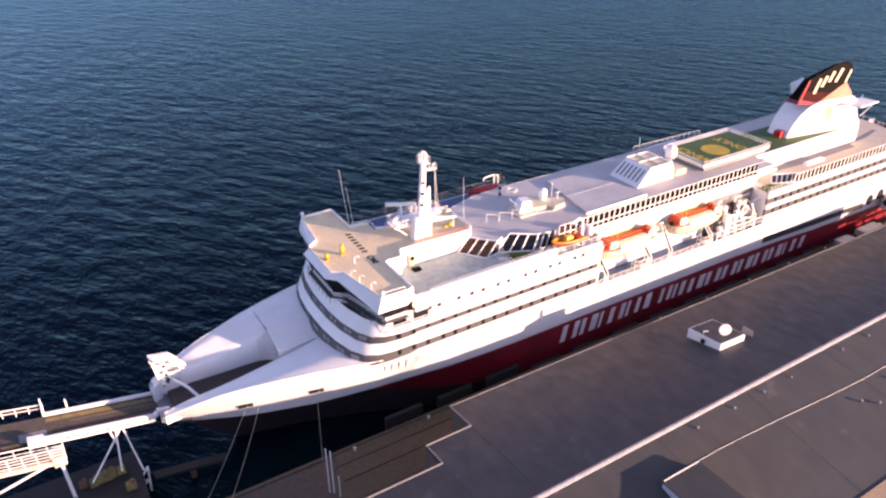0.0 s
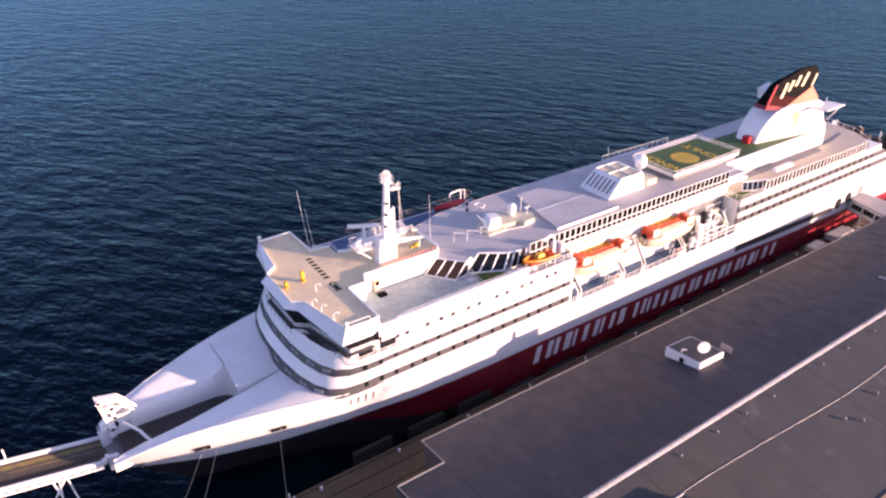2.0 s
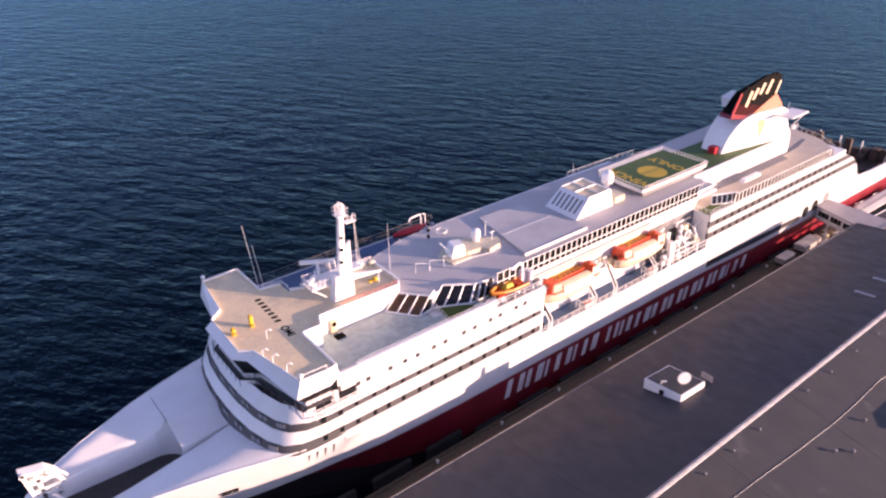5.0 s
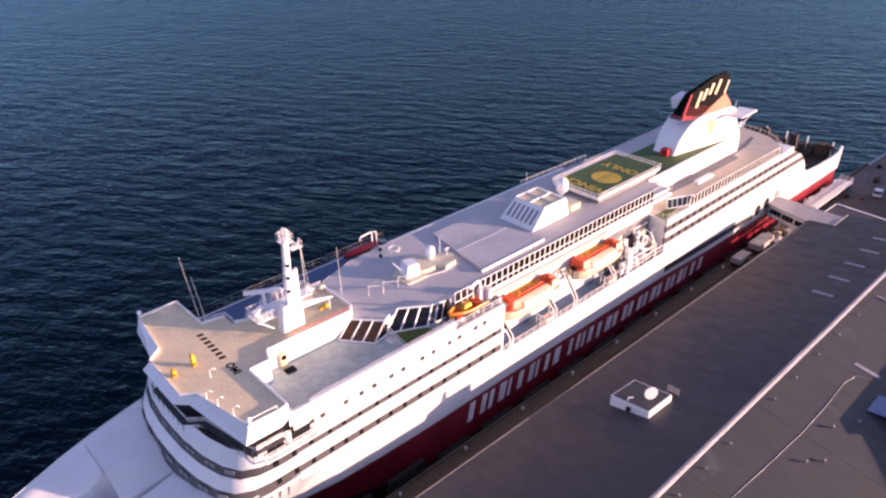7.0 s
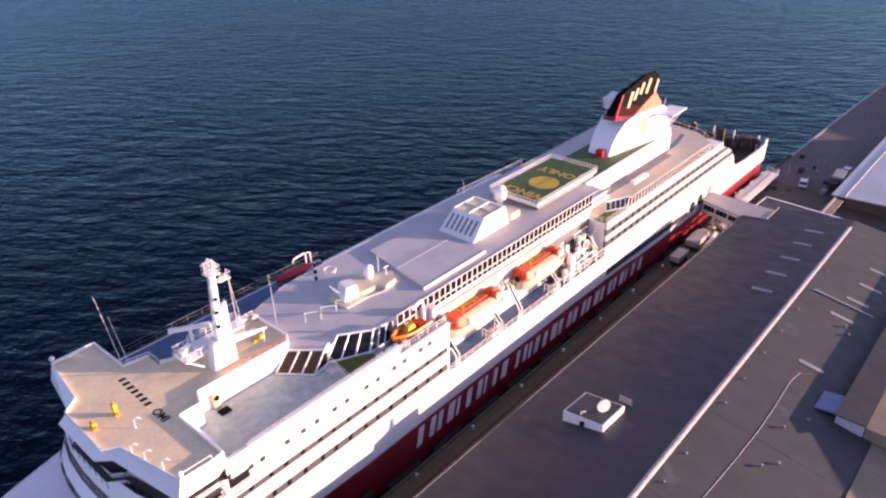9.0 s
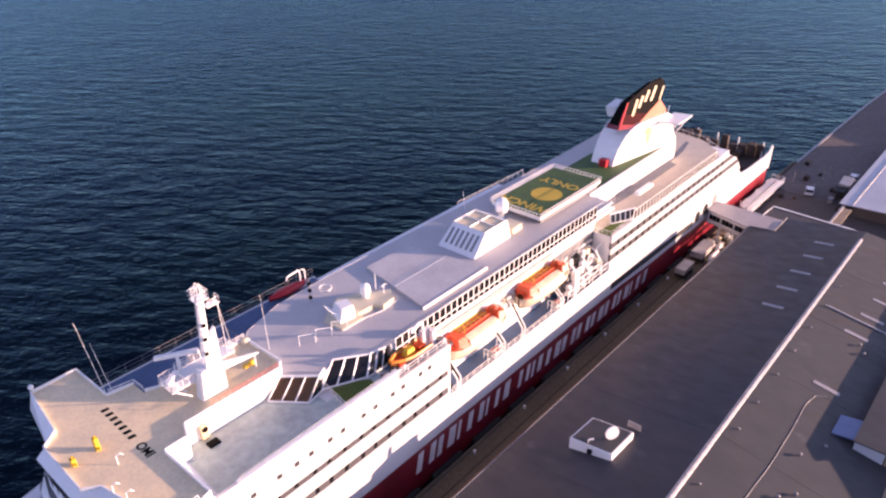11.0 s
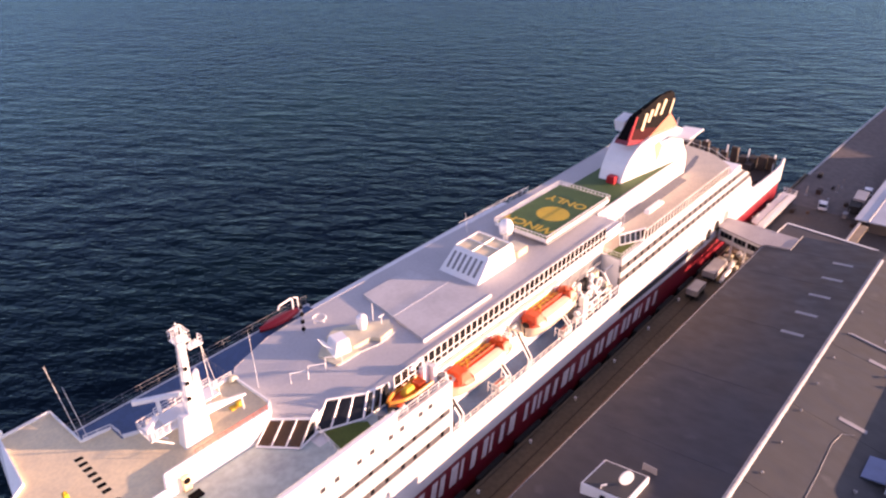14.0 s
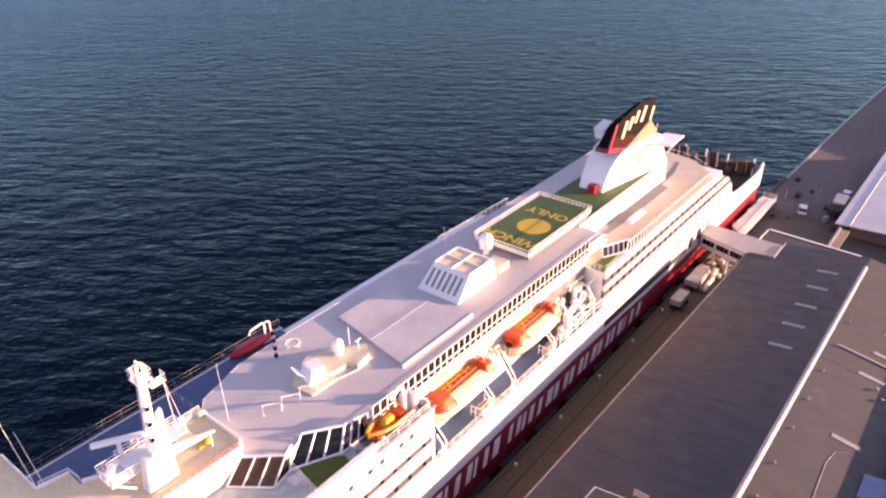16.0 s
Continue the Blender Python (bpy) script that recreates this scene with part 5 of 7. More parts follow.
def fin(name, pts, m_, out, thick, label=""):
    """A plate of the fin: its outline seen from the side, out of the fin's face by out."""
    b = B()
    hull8(b, [(x, port_y(x) + 0.5 - out, z) for x, z in pts], [(x, port_y(x) + 0.5 - out + thick * (1 - 0.8 * min(1.0, max(0.0, (z - 30.0) / 6.0))), z) for x, z in pts])
    return part(name, b, m_, funnel, label)


fin("black_fin", [(132.6, 29.4), (137.2, 28.65), (144.0, 32.5), (144.75, 35.0), (144.3, 36.2), (140.5, 36.4), (134.1, 33.9)], BLACK, 0.0, 2.4, "black upper fin")
fin("orange_panel", [(137.2, 28.6), (146.6, 29.0), (146.2, 30.2), (144.0, 32.5)], FIN_ORANGE, 0.01, 2.42, "orange trailing part of the fin")
fin("red_panel", [(132.45, 29.3), (137.2, 28.6), (137.9, 29.05), (132.9, 30.2)], RED_HULL, 0.04, 2.48, "red base of the funnel fin")
fin("dark_red_field", [(132.85, 30.1), (137.9, 29.0), (140.6, 30.6), (137.6, 31.3), (133.5, 31.8)], FIN_RED, 0.03, 0.3, "dark red field fading up the fin")
fin("red_stripe", [(132.75, 30.1), (133.15, 30.0), (134.55, 33.9), (134.15, 33.9)], RED, 0.07, 0.3, "bright red leading stripe")
for x0, z0, x1, z1, w in ((135.8, 31.15, 136.8, 34.0, 0.62), (137.4, 32.3, 138.3, 34.35, 0.62), (139.05, 33.1, 139.9, 35.1, 0.6), (140.75, 32.9, 141.85, 35.5, 0.6), (143.5, 32.6, 144.3, 35.0, 0.35)):
    fin("cream_stripe", [(x0, z0), (x0 + w, z0 - 0.15), (x1 + w, z1 - 0.15), (x1, z1)], CREAM, 0.05, 0.2, "cream slanted stripe")
for k in range(9):
    f = k / 8
    x0, z0 = 134.6 + 8.6 * f, 34.0 + 2.35 * f ** 0.75
    b = B()
    box(b, x0, x0 + 0.75, port_y(x0) + 0.6, port_y(x0) + 1.0, z0 - 0.5, z0 + 0.15 + 0.25 * (k % 2))
    part("exhaust_louvre", b, BLACK, funnel)
b = B()
prism(b, [(143.2, -3.9), (144.2, -7.7), (150.6, -7.5), (150.0, -4.2)], 28.3, 28.55)
part("funnel_wing", b, WHITE, funnel, "white flat wing plate")
b = B()
tube(b, (149.6, -7.2, 28.3), (149.6, -5.2, 25.0), 0.1, 6)
part("wing_stay", b, WHITE, funnel)
fin("funnel_emblem", [(139.5, 27.7), (140.6, 28.1), (142.0, 27.2), (141.3, 25.2), (140.7, 24.3)], GOLD, 0.54, 0.3, "small gold emblem shape")
b = B()
box(b, 130.0, 131.3, -1.2, 0.3, 22.7, 24.1)
part("red_locker", b, RED, funnel, "red locker on the funnel front", bevel=0.05)
b = B()
hull8(b, [(137.4, 1.6, 29.6), (140.0, 1.6, 29.4), (140.0, 3.4, 29.4), (137.4, 3.4, 29.6)], [(136.9, 1.5, 31.6), (140.4, 1.5, 32.2), (140.4, 3.6, 32.2), (136.9, 3.6, 31.6)])
part("air_intake", b, WHITE, funnel, bevel=0.12)

# dark strip opening and round openings in the aft hull
bm = B()
prism(bm, [(114.4, 9.1), (130, 8.6), (146.4, 8.2), (146.4, 9.2), (130, 9.8), (114.4, 10.3)], -12.56, -12.2, "y")
part("strip_opening", bm, STRIP, ship, "long dark horizontal opening in the hull")
for x, z in ((148.4, 9.4), (152.0, 9.8), (156.4, 10.2)):
    bm = B()
    tube(bm, (x, -12.56, z), (x, -12.2, z), 1.15, 16)
    part("round_opening", bm, GREY_METAL if x > 155 else DARK, ship)
# hull name as plain upright bars, in words of six, two and eight


def glyph(x, w, a, c, kind):
    """One or two plain slanted painted bars."""
    lean = 0.22 * (c - a)
    st = 0.55
    def slab(x0, x1, f0, f1):
        b = B()
        za, zc = a + (c - a) * f0, a + (c - a) * f1
        prism(b, [(x0 + lean * f0, za), (x1 + lean * f0, za), (x1 + lean * f1, zc), (x0 + lean * f1, zc)], -12.53, -12.45, "y")
        return b
    pieces = {"bar": [(0, st, 0, 1)], "duo": [(0, 0.3 * w, 0, 1), (0.7 * w, w, 0, 1)], "pair": [(0, 0.26 * w, 0, 1), (0.6 * w, w, 0, 1)]}[kind]
    for x0, x1, f0, f1 in pieces:
        part("name_bar", slab(x + x0, x + x1, f0, f1), LETTER, ship, "pale bar of the painted hull name")


def name_row(x0, x1, kinds, lo, hi):
    """Plain shapes spread over x0..x1, between the heights lo(x) and hi(x)."""
    total = sum(0.45 if k == "bar" else 1.0 for k in kinds)
    gap = 0.55
    unit = (x1 - x0 - gap * (len(kinds) - 1)) / total
    x = x0
    for k in kinds:
        w = unit * (0.45 if k == "bar" else 1.0)
        glyph(x, w, lo(x), hi(x), k)
        x += w + gap


def hi_z(x):
    return lerp_table(((66, 8.1), (87, 7.8), (96, 7.3), (128, 6.9)), x)


def lo_z(x):
    return hi_z(x) - lerp_table(((66, 3.0), (90, 2.7), (128, 2.5)), x)


name_row(66.6, 86.0, ("duo", "pair", "bar", "duo", "bar", "pair"), lo_z, hi_z)
name_row(88.2, 94.2, ("duo", "pair"), lo_z, hi_z)
name_row(95.4, 127.6, ("pair", "duo", "duo", "pair", "duo", "pair", "bar", "duo"), lo_z, hi_z)


# --- lifeboat deck ---
bm = B()
box(bm, 73.4, 113.2, -12.4, -8.9, 12.6, BOATD)
part("lifeboat_deck", bm, BLUE_DECK, ship, "blue coated lifeboat deck")
bm = B()
box(bm, 73.4, 113.2, -12.55, -12.35, 12.9, 13.46)
part("boat_deck_coaming", bm, WHITE, ship)
bm = B()
rail(bm, [(74, -12.3, 13.3), (99.5, -12.3, 13.3)], h=0.9, gap=1.5, bars=2, r=0.04)
rail(bm, [(101, -12.3, 13.3), (113, -12.3, 13.3)], h=1.6, gap=2.2, bars=2, r=0.08)
part("boat_deck_rail", bm, WHITE, ship)


def davit(x, top):
    """Cranked boat davit: twin arms from the deck edge up, then in over the boat to the wall."""
    bm = B()
    chain(bm, [(x, -9.2, top + 1.6), (x, -10.0, top + 0.6), (x, -12.15, 14.75), (x, -12.15, 13.0)], 0.12, 6)
    dv = part("davit", bm, WHITE, ship, "white cranked lifeboat davit")
    bm = B()
    chain(bm, [(x + 0.62, -9.2, top + 1.6), (x + 0.62, -10.0, top + 0.6), (x + 0.62, -12.15, 14.75), (x + 0.62, -12.15, 13.0)], 0.12, 6)
    part("davit_arm", bm, WHITE, dv)
    # dark plate filling the gap between the twin arms
    bm = B()
    hull8(bm, [(x + 0.1, -10.05, top + 0.55), (x + 0.52, -10.05, top + 0.55), (x + 0.52, -10.0, top + 0.4), (x + 0.1, -10.0, top + 0.4)], [(x + 0.1, -12.1, 14.82), (x + 0.52, -12.1, 14.82), (x + 0.52, -12.1, 14.6), (x + 0.1, -12.1, 14.6)])
    part("davit_gap_fill", bm, DARK, dv)
    bm = B()
    tube(bm, (x - 0.5, -9.45, top + 1.5), (x + 1.1, -9.45, top + 1.5), 0.3, 8)
    part("winch_drum", bm, GREY_METAL, dv)
    bm = B()
    box(bm, x - 0.12, x + 0.74, -12.28, -11.85, BOATD, BOATD + 0.3)
    part("davit_foot", bm, WHITE, dv)


for x, top in ((75.2, 16.4), (84.7, 16.3), (89.4, 17.2), (99.2, 16.2)):
    davit(x, top)
# pipe runs and falls gear along the wall behind the boats
for z, r, m_ in ((20.9, 0.12, GREY_METAL), (20.3, 0.16, CREAM_HOUSE)):
    bm = B()
    tube(bm, (74, -9.2, z), (101, -9.2, z), r, 6)
    part("pipe_run", bm, m_, ship)
random.seed(17)
for x in (87.6, 74.6, 102.2):
    for k in range(7):
        bm = B()
        u, v, w = x + random.uniform(-1.3, 1.3), random.uniform(-11.2, -9.5), random.uniform(17.4, 19.8)
        if k % 2:
            tube(bm, (u - 0.5, v, w), (u + 0.5, v + 0.2, w + random.uniform(-0.4, 0.4)), random.uniform(0.12, 0.3), 8)
        else:
            chain(bm, [(u, -9.1, w), (u, v, w + 0.3), (u + 0.3, v - 0.4, w - 1.2)], 0.1, 6)
        part("falls_gear", bm, (CREAM_HOUSE, GREY_METAL, WHITE)[k % 3], ship)


def lifeboat(at):
    """Partly enclosed lifeboat: pale flared hull, flat orange canopy and raised end shelters."""
    lb = thing("lifeboat", "orange lifeboat with pale hull hanging in white davits", "lifeboat", at, "lifeboats")
    L_, W_ = 5.9, 1.75
    def wid(t):
        return max(0.12, W_ * (1 - abs(t) ** 4) ** 0.5)
    def put(nm, bm, m_, label="", smooth=False, bevel=0.0):
        o = part(nm, bm, m_, lb, label, smooth, bevel)
        o.matrix_basis = Matrix.Translation(at)
        return o
    ts = [-1, -0.97, -0.9, -0.75, -0.5, -0.25, 0, 0.25, 0.5, 0.75, 0.9, 0.97, 1]
    bm = B()
    grid(bm, [[(L_ * t, -wid(t), 1.25 + 0.2 * t * t), (L_ * t, -wid(t) * 0.97, 0.5), (L_ * t, -wid(t) * 0.6, -0.5 + 0.4 * t * t), (L_ * t, 0, -0.75 + 0.7 * t * t), (L_ * t, wid(t) * 0.6, -0.5 + 0.4 * t * t), (L_ * t, wid(t) * 0.97, 0.5), (L_ * t, wid(t), 1.25 + 0.2 * t * t)] for t in ts])
    put("boat_hull", bm, LB_HULL, "pale cream-orange fibreglass hull", smooth=True)
    bm = B()
    grid(bm, [[(L_ * t * 0.98, -wid(t) * 0.98, 1.25 + 0.2 * t * t), (L_ * t * 0.98, -wid(t) * 0.72, 1.95), (L_ * t * 0.98, -wid(t) * 0.3, 2.12), (L_ * t * 0.98, wid(t) * 0.3, 2.12), (L_ * t * 0.98, wid(t) * 0.72, 1.95), (L_ * t * 0.98, wid(t) * 0.98, 1.25 + 0.2 * t * t)] for t in ts[1:-1]])
    put("canopy", bm, ORANGE, "bright orange canopy")
    bm = B()
    grid(bm, [[(L_ * t * 0.98, -wid(t) * 1.01, 1.27), (L_ * t * 0.98, -wid(t) * 0.86, 1.93), (L_ * t * 0.98, -wid(t) * 0.5, 2.12), (L_ * t * 0.98, -wid(t) * 0.18, 2.17), (L_ * t * 0.98, -wid(t) * 0.18, 2.05)] for t in (-0.5, -0.3, 0, 0.3, 0.55)])
    put("side_cover", bm, LB_HULL, "pale cream outboard cover")
    for x0, x1, zt in ((-5.1, -3.0, 2.75), (3.2, 5.0, 2.6)):
        bm = B()
        hull8(bm, [(x0, -1.35, 1.7), (x1, -1.35, 1.7), (x1, 1.35, 1.7), (x0, 1.35, 1.7)], [(x0 + 0.35, -1.0, zt), (x1 - 0.25, -1.0, zt), (x1 - 0.25, 1.0, zt), (x0 + 0.35, 1.0, zt)])
        put("end_shelter", bm, ORANGE, bevel=0.1)
    bm = B()
    box(bm, -2.9, 3.1, 0.15, 1.3, 1.95, 2.2)
    put("open_well", bm, DARK_ORANGE, "deep orange open well", bevel=0.05)
    for k in range(6):
        bm = B()
        box(bm, -2.6 + 0.98 * k, -2.3 + 0.98 * k, 0.2, 1.26, 2.2, 2.32)
        put("thwart", bm, AMBER, bevel=0.02)
    for y, m_, r_ in ((1.4, YELLOW, 0.09), (0.72, YELLOW, 0.06), (0.08, ORANGE, 0.14)):
        bm = B()
        tube(bm, (-3.0, y, 2.34), (3.2, y, 2.34), r_, 6)
        put("canopy_rail", bm, m_)
    bm = B()
    ball(bm, (4.0, 0.2, 2.6), 0.62, 0.8)
    box(bm, 3.7, 4.2, -0.9, 0.9, 2.4, 2.75)
    put("steering_cupola", bm, DARK_ORANGE)
    bm = B()
    chain(bm, [(-2.6, -0.2, 2.2), (-2.6, -0.2, 2.9), (-1.9, 0.5, 2.9), (-1.9, 0.5, 2.2)], 0.06, 5)
    put("hook_guard", bm, YELLOW)
    bm = B()
    chain(bm, [(L_ * t, -wid(t) - 0.04, 1.2 + 0.2 * t * t) for t in ts[1:-1]], 0.1, 5)
    put("fender", bm, LB_HULL)
    return lb


DARK_ORANGE = mat("deep_orange_gelcoat", (0.55, 0.07, 0.015), 0.4, vary=0.15, bump=0.0)
LB_HULL = mat("pale_orange_fibreglass", (0.82, 0.66, 0.47), 0.35, vary=0.1, bump=0.0)
lifeboat((81.0, -10.5, 17.0))
lifeboat((96.5, -10.5, 17.0))

# rescue boat forward
rb = thing("rescue_boat", "small orange and yellow rescue boat on a cradle", "boat", (68.0, -10.8, 22.2))
bm = B()
rows = []
for k in range(9):
    t = -1 + 2 * k / 8
    w_ = 1.0 * (1 - max(0, t) ** 2.2 * 0.9)
    x = 68.0 - 2.9 * t
    rows.append([(x, -10.8 - w_, 22.5 + 0.25 * max(0, t)), (x, -10.8 - w_ * 0.6, 21.85), (x, -10.8, 21.65 + 0.3 * max(0, t)), (x, -10.8 + w_ * 0.6, 21.85), (x, -10.8 + w_, 22.5 + 0.25 * max(0, t))])
grid(bm, rows)
part("boat_hull", bm, AMBER, rb, smooth=True)
bm = B()
side_l = [(68.0 - 2.9 * t, -10.8 - 1.05 * (1 - max(0, t) ** 2.2 * 0.9), 22.5 + 0.25 * max(0, t)) for t in (-1, -0.5, 0, 0.5, 0.8, 1)]
side_r = [(x, -21.6 - y, z) for x, y, z in side_l]
chain(bm, side_l, 0.22, 7)
chain(bm, side_r, 0.22, 7)
part("inflatable_tube", bm, AMBER, rb, "amber inflatable tube")
for side in (side_l, side_r):
    bm = B()
    chain(bm, [(x, y + (0.16 if y > -10.8 else -0.16), z - 0.12) for x, y, z in side], 0.1, 5)
    part("rubbing_strake", bm, RUBBER, rb)
bm = B()
box(bm, 65.8, 70.5, -11.5, -10.1, 22.0, 22.28)
part("boat_floor", bm, ORANGE, rb)
bm = B()
box(bm, 69.2, 70.4, -11.4, -10.2, 22.28, 22.75)
part("engine_box", bm, DARK_ORANGE, rb, bevel=0.06)
bm = B()
hull8(bm, [(67.2, -11.3, 22.2), (68.8, -11.3, 22.2), (68.8, -10.3, 22.2), (67.2, -10.3, 22.2)], [(67.6, -11.1, 23.1), (68.7, -11.1, 23.1), (68.7, -10.5, 23.1), (67.6, -10.5, 23.1)])
part("console", bm, YELLOW, rb, bevel=0.05)
for x in (66.6, 69.4):
    bm = B()
    box(bm, x - 0.15, x + 0.15, -11.6, -10.0, SUND, 21.9)
    part("cradle", bm, WHITE, rb)
# its davit and clutter
bm = B()
chain(bm, [(71.4, -9.9, SUND), (71.4, -9.9, 24.4), (70.2, -10.5, 25.2), (68.6, -10.8, 25.0)], 0.22, 7)
tube(bm, (72.1, -10.9, SUND), (72.1, -10.9, 23.6), 0.4, 8)
box(bm, 70.9, 72.3, -10.5, -9.5, SUND, 23.55)
part("rescue_davit", bm, WHITE, ship)
for x, y, h, m_ in ((64.9, -11.4, 1.0, RUBBER), (63.9, -10.9, 0.8, GREY_METAL), (72.7, -11.6, 0.9, GREY_METAL), (70.6, -9.5, 1.5, CREAM_HOUSE)):
    bm = B()
    tube(bm, (x, y, SUND), (x, y, SUND + h), 0.45, 9)
    part("deck_drum", bm, m_, ship)

bm = B()
box(bm, 64.8, 73.0, -12.05, -9.3, SUND + 0.002, SUND + 0.02)
part("rescue_boat_deck", bm, BLUE_DECK, ship, "dark blue-grey rescue boat deck")
bm = B()
rail(bm, [(64.8, -12.2, SUND), (73.1, -12.2, SUND)], h=0.9, gap=1.6, bars=2, r=0.045)
part("rescue_deck_rail", bm, WHITE, ship)

# machinery recess aft of the boats
random.seed(11)
bm = B()
box(bm, 101.5, 113, -12.2, -8.9, 13.0, 13.05)
part("recess_floor", bm, BLUE_DECK, ship)
bm = B()
box(bm, 101.2, 112.9, -9.15, -9.02, 13.05, 19.6)
part("recess_back", bm, GREY_METAL, ship, "grey wall behind the deck machinery")
for k in range(70):
    x, y = random.uniform(103.4, 112.6), random.uniform(-11.7, -9.4)
    h = random.uniform(0.5, 5.4) * (0.35 if y < -11.0 else 0.7 if y < -10.3 else 1)
    bm = B()
    m_ = (WHITE, GREY_METAL, GREY_METAL, WHITE, CREAM_HOUSE, WALKWAY, RUBBER)[k % 7]
    if k % 3 == 0:
        tube(bm, (x, y, 13.0), (x, y, 13.0 + h), random.uniform(0.2, 0.5), 8)
        ball(bm, (x, y, 13.0 + h), 0.5)
    elif k % 3 == 1:
        s_ = random.uniform(0.3, 0.8)
        box(bm, x - s_, x + s_, y - s_ * 0.7, y + s_ * 0.7, 13.0, 13.0 + h)
    else:
        chain(bm, [(x, y, 13.0), (x, y, 13.0 + h + 1), (x + 1.2, y - 0.4, 13.4 + h + 1)], 0.14, 6)
    part("machinery_unit", bm, m_, ship)
bm = B()
for x in (104.6, 107.8, 111.4):
    chain(bm, [(x, -9.2, 17.6), (x, -10.6, 17.2), (x, -11.8, 15.4), (x, -12.0, 13.2)], 0.14, 6)
tube(bm, (104.6, -11.8, 15.4), (111.4, -11.8, 15.4), 0.1, 6)
part("raft_launch_frame", bm, WHITE, ship)
for cx, cz, r in ((109.4, 16.6, 0.75), (106.2, 15.8, 0.65)):
    bm = B()
    chain(bm, [(cx + r * math.cos(k * math.pi / 8), -10.9, cz + r * math.sin(k * math.pi / 8)) for k in range(17)], 0.16, 6)
    for k in range(4):
        tube(bm, (cx + r * math.cos(k * math.pi / 4), -10.9, cz + r * math.sin(k * math.pi / 4)), (cx - r * math.cos(k * math.pi / 4), -10.9, cz - r * math.sin(k * math.pi / 4)), 0.06, 5)
    reel = part("hose_reel", bm, WHITE, ship)
    bm = B()
    tube(bm, (cx, -11.1, cz), (cx, -9.2, cz), 0.5, 10)
    part("reel_drum", bm, GREY_METAL, reel)
for k in range(4):
    bm = B()
    x = 102.0 + 0.05 * k
    tube(bm, (101.9 + 1.5 * (k % 2), -11.5 - 0.1 * (k // 2), 14.0 + 1.1 * (k // 2)), (103.1 + 1.5 * (k % 2), -11.5 - 0.1 * (k // 2), 14.0 + 1.1 * (k // 2)), 0.42, 10)
    part("liferaft_canister", bm, WHITE, ship, smooth=False)
bm = B()
tube(bm, (103.0, -12.1, 13.0), (103.0, -12.1, 17.6), 0.36, 8)
box(bm, 102.4, 103.6, -12.5, -11.7, 16.4, 17.8)
part("crane_post", bm, WHITE, ship)
for x in (83.2, 98.6):
    bm = B()
    box(bm, x, x + 1.8, -12.1, -10.9, 13.0, 13.9)
    es = part("embarkation_step", bm, WHITE_HULL, ship, bevel=0.05)
    bm = B()
    box(bm, x + 0.15, x + 1.65, -12.0, -11.05, 13.9, 13.94)
    part("step_grating", bm, FADED_RED, es)
    bm = B()
    rail(bm, [(x - 0.9, -10.9, 13.3), (x - 0.9, -12.15, 13.3), (x + 1.9, -12.15, 13.3), (x + 1.9, -10.9, 13.3)], h=1.5, gap=0.8, bars=2, r=0.05)
    part("step_rail", bm, WHITE, es)

# starboard deck below the bridge with blue deck and guard rails
bm = B()
prism(bm, [(41, 6.6), (43.9, 6.3), (43.9, 4.4), (56.3, 3.9), (64.2, 8.9), (73, 9.8), (73, 12.2), (41, 12.2)], SUND - 0.3, SUND)
part("starboard_sun_deck", bm, BLUE_DECK, ship, "blue coated starboard deck")
bm = B()
rail(bm, [(41.2, 12.2, SUND), (73, 12.2, SUND)], h=1.5, gap=2.1, bars=3, r=0.022)
rail(bm, [(57, 7.2, SUND), (57, 12.2, SUND)], h=1.5, gap=1.6, bars=3, r=0.022)
part("starboard_rail", bm, GREY_METAL, ship)
bm = B()
chain(bm, [(70.4, 11.6, SUND), (70.4, 11.6, 23.9), (70.2, 11.6, 24.1), (68.3, 11.5, 24.0), (68.05, 11.5, 23.5)], 0.11, 6)
chain(bm, [(71.1, 11.4, SUND), (71.1, 11.4, 23.9), (70.6, 11.5, 24.1)], 0.09, 6)
box(bm, 69.9, 71.5, 11.2, 11.9, SUND, SUND + 0.5)
part("starboard_davit", bm, WHITE, ship)
sb = thing("rescue_boat", "red covered boat on the far side deck", "boat", (68.3, 11.6, 21.4))
bm = B()
rows = []
for k in range(9):
    t = -1 + 2 * k / 8
    w_ = max(0.08, 1.1 * (1 - abs(t) ** 2.5))
    rows.append([(68.3 + 3.2 * t, 11.6 - w_, 22.0), (68.3 + 3.2 * t, 11.6 - 0.5 * w_, 21.6), (68.3 + 3.2 * t, 11.6 + 0.5 * w_, 21.6), (68.3 + 3.2 * t, 11.6 + w_, 22.0), (68.3 + 3.2 * t, 11.6, 22.4)])
grid(bm, rows, close=True)
part("boat_hull", bm, RED, sb, smooth=True)
# far-side wire railing along the top deck
bm = B()
rail(bm, [(100.5, 8.85, DECK), (118, 8.4, DECK)], h=1.1, gap=1.5, bars=3, r=0.03)
part("top_deck_rail", bm, WHITE, ship)


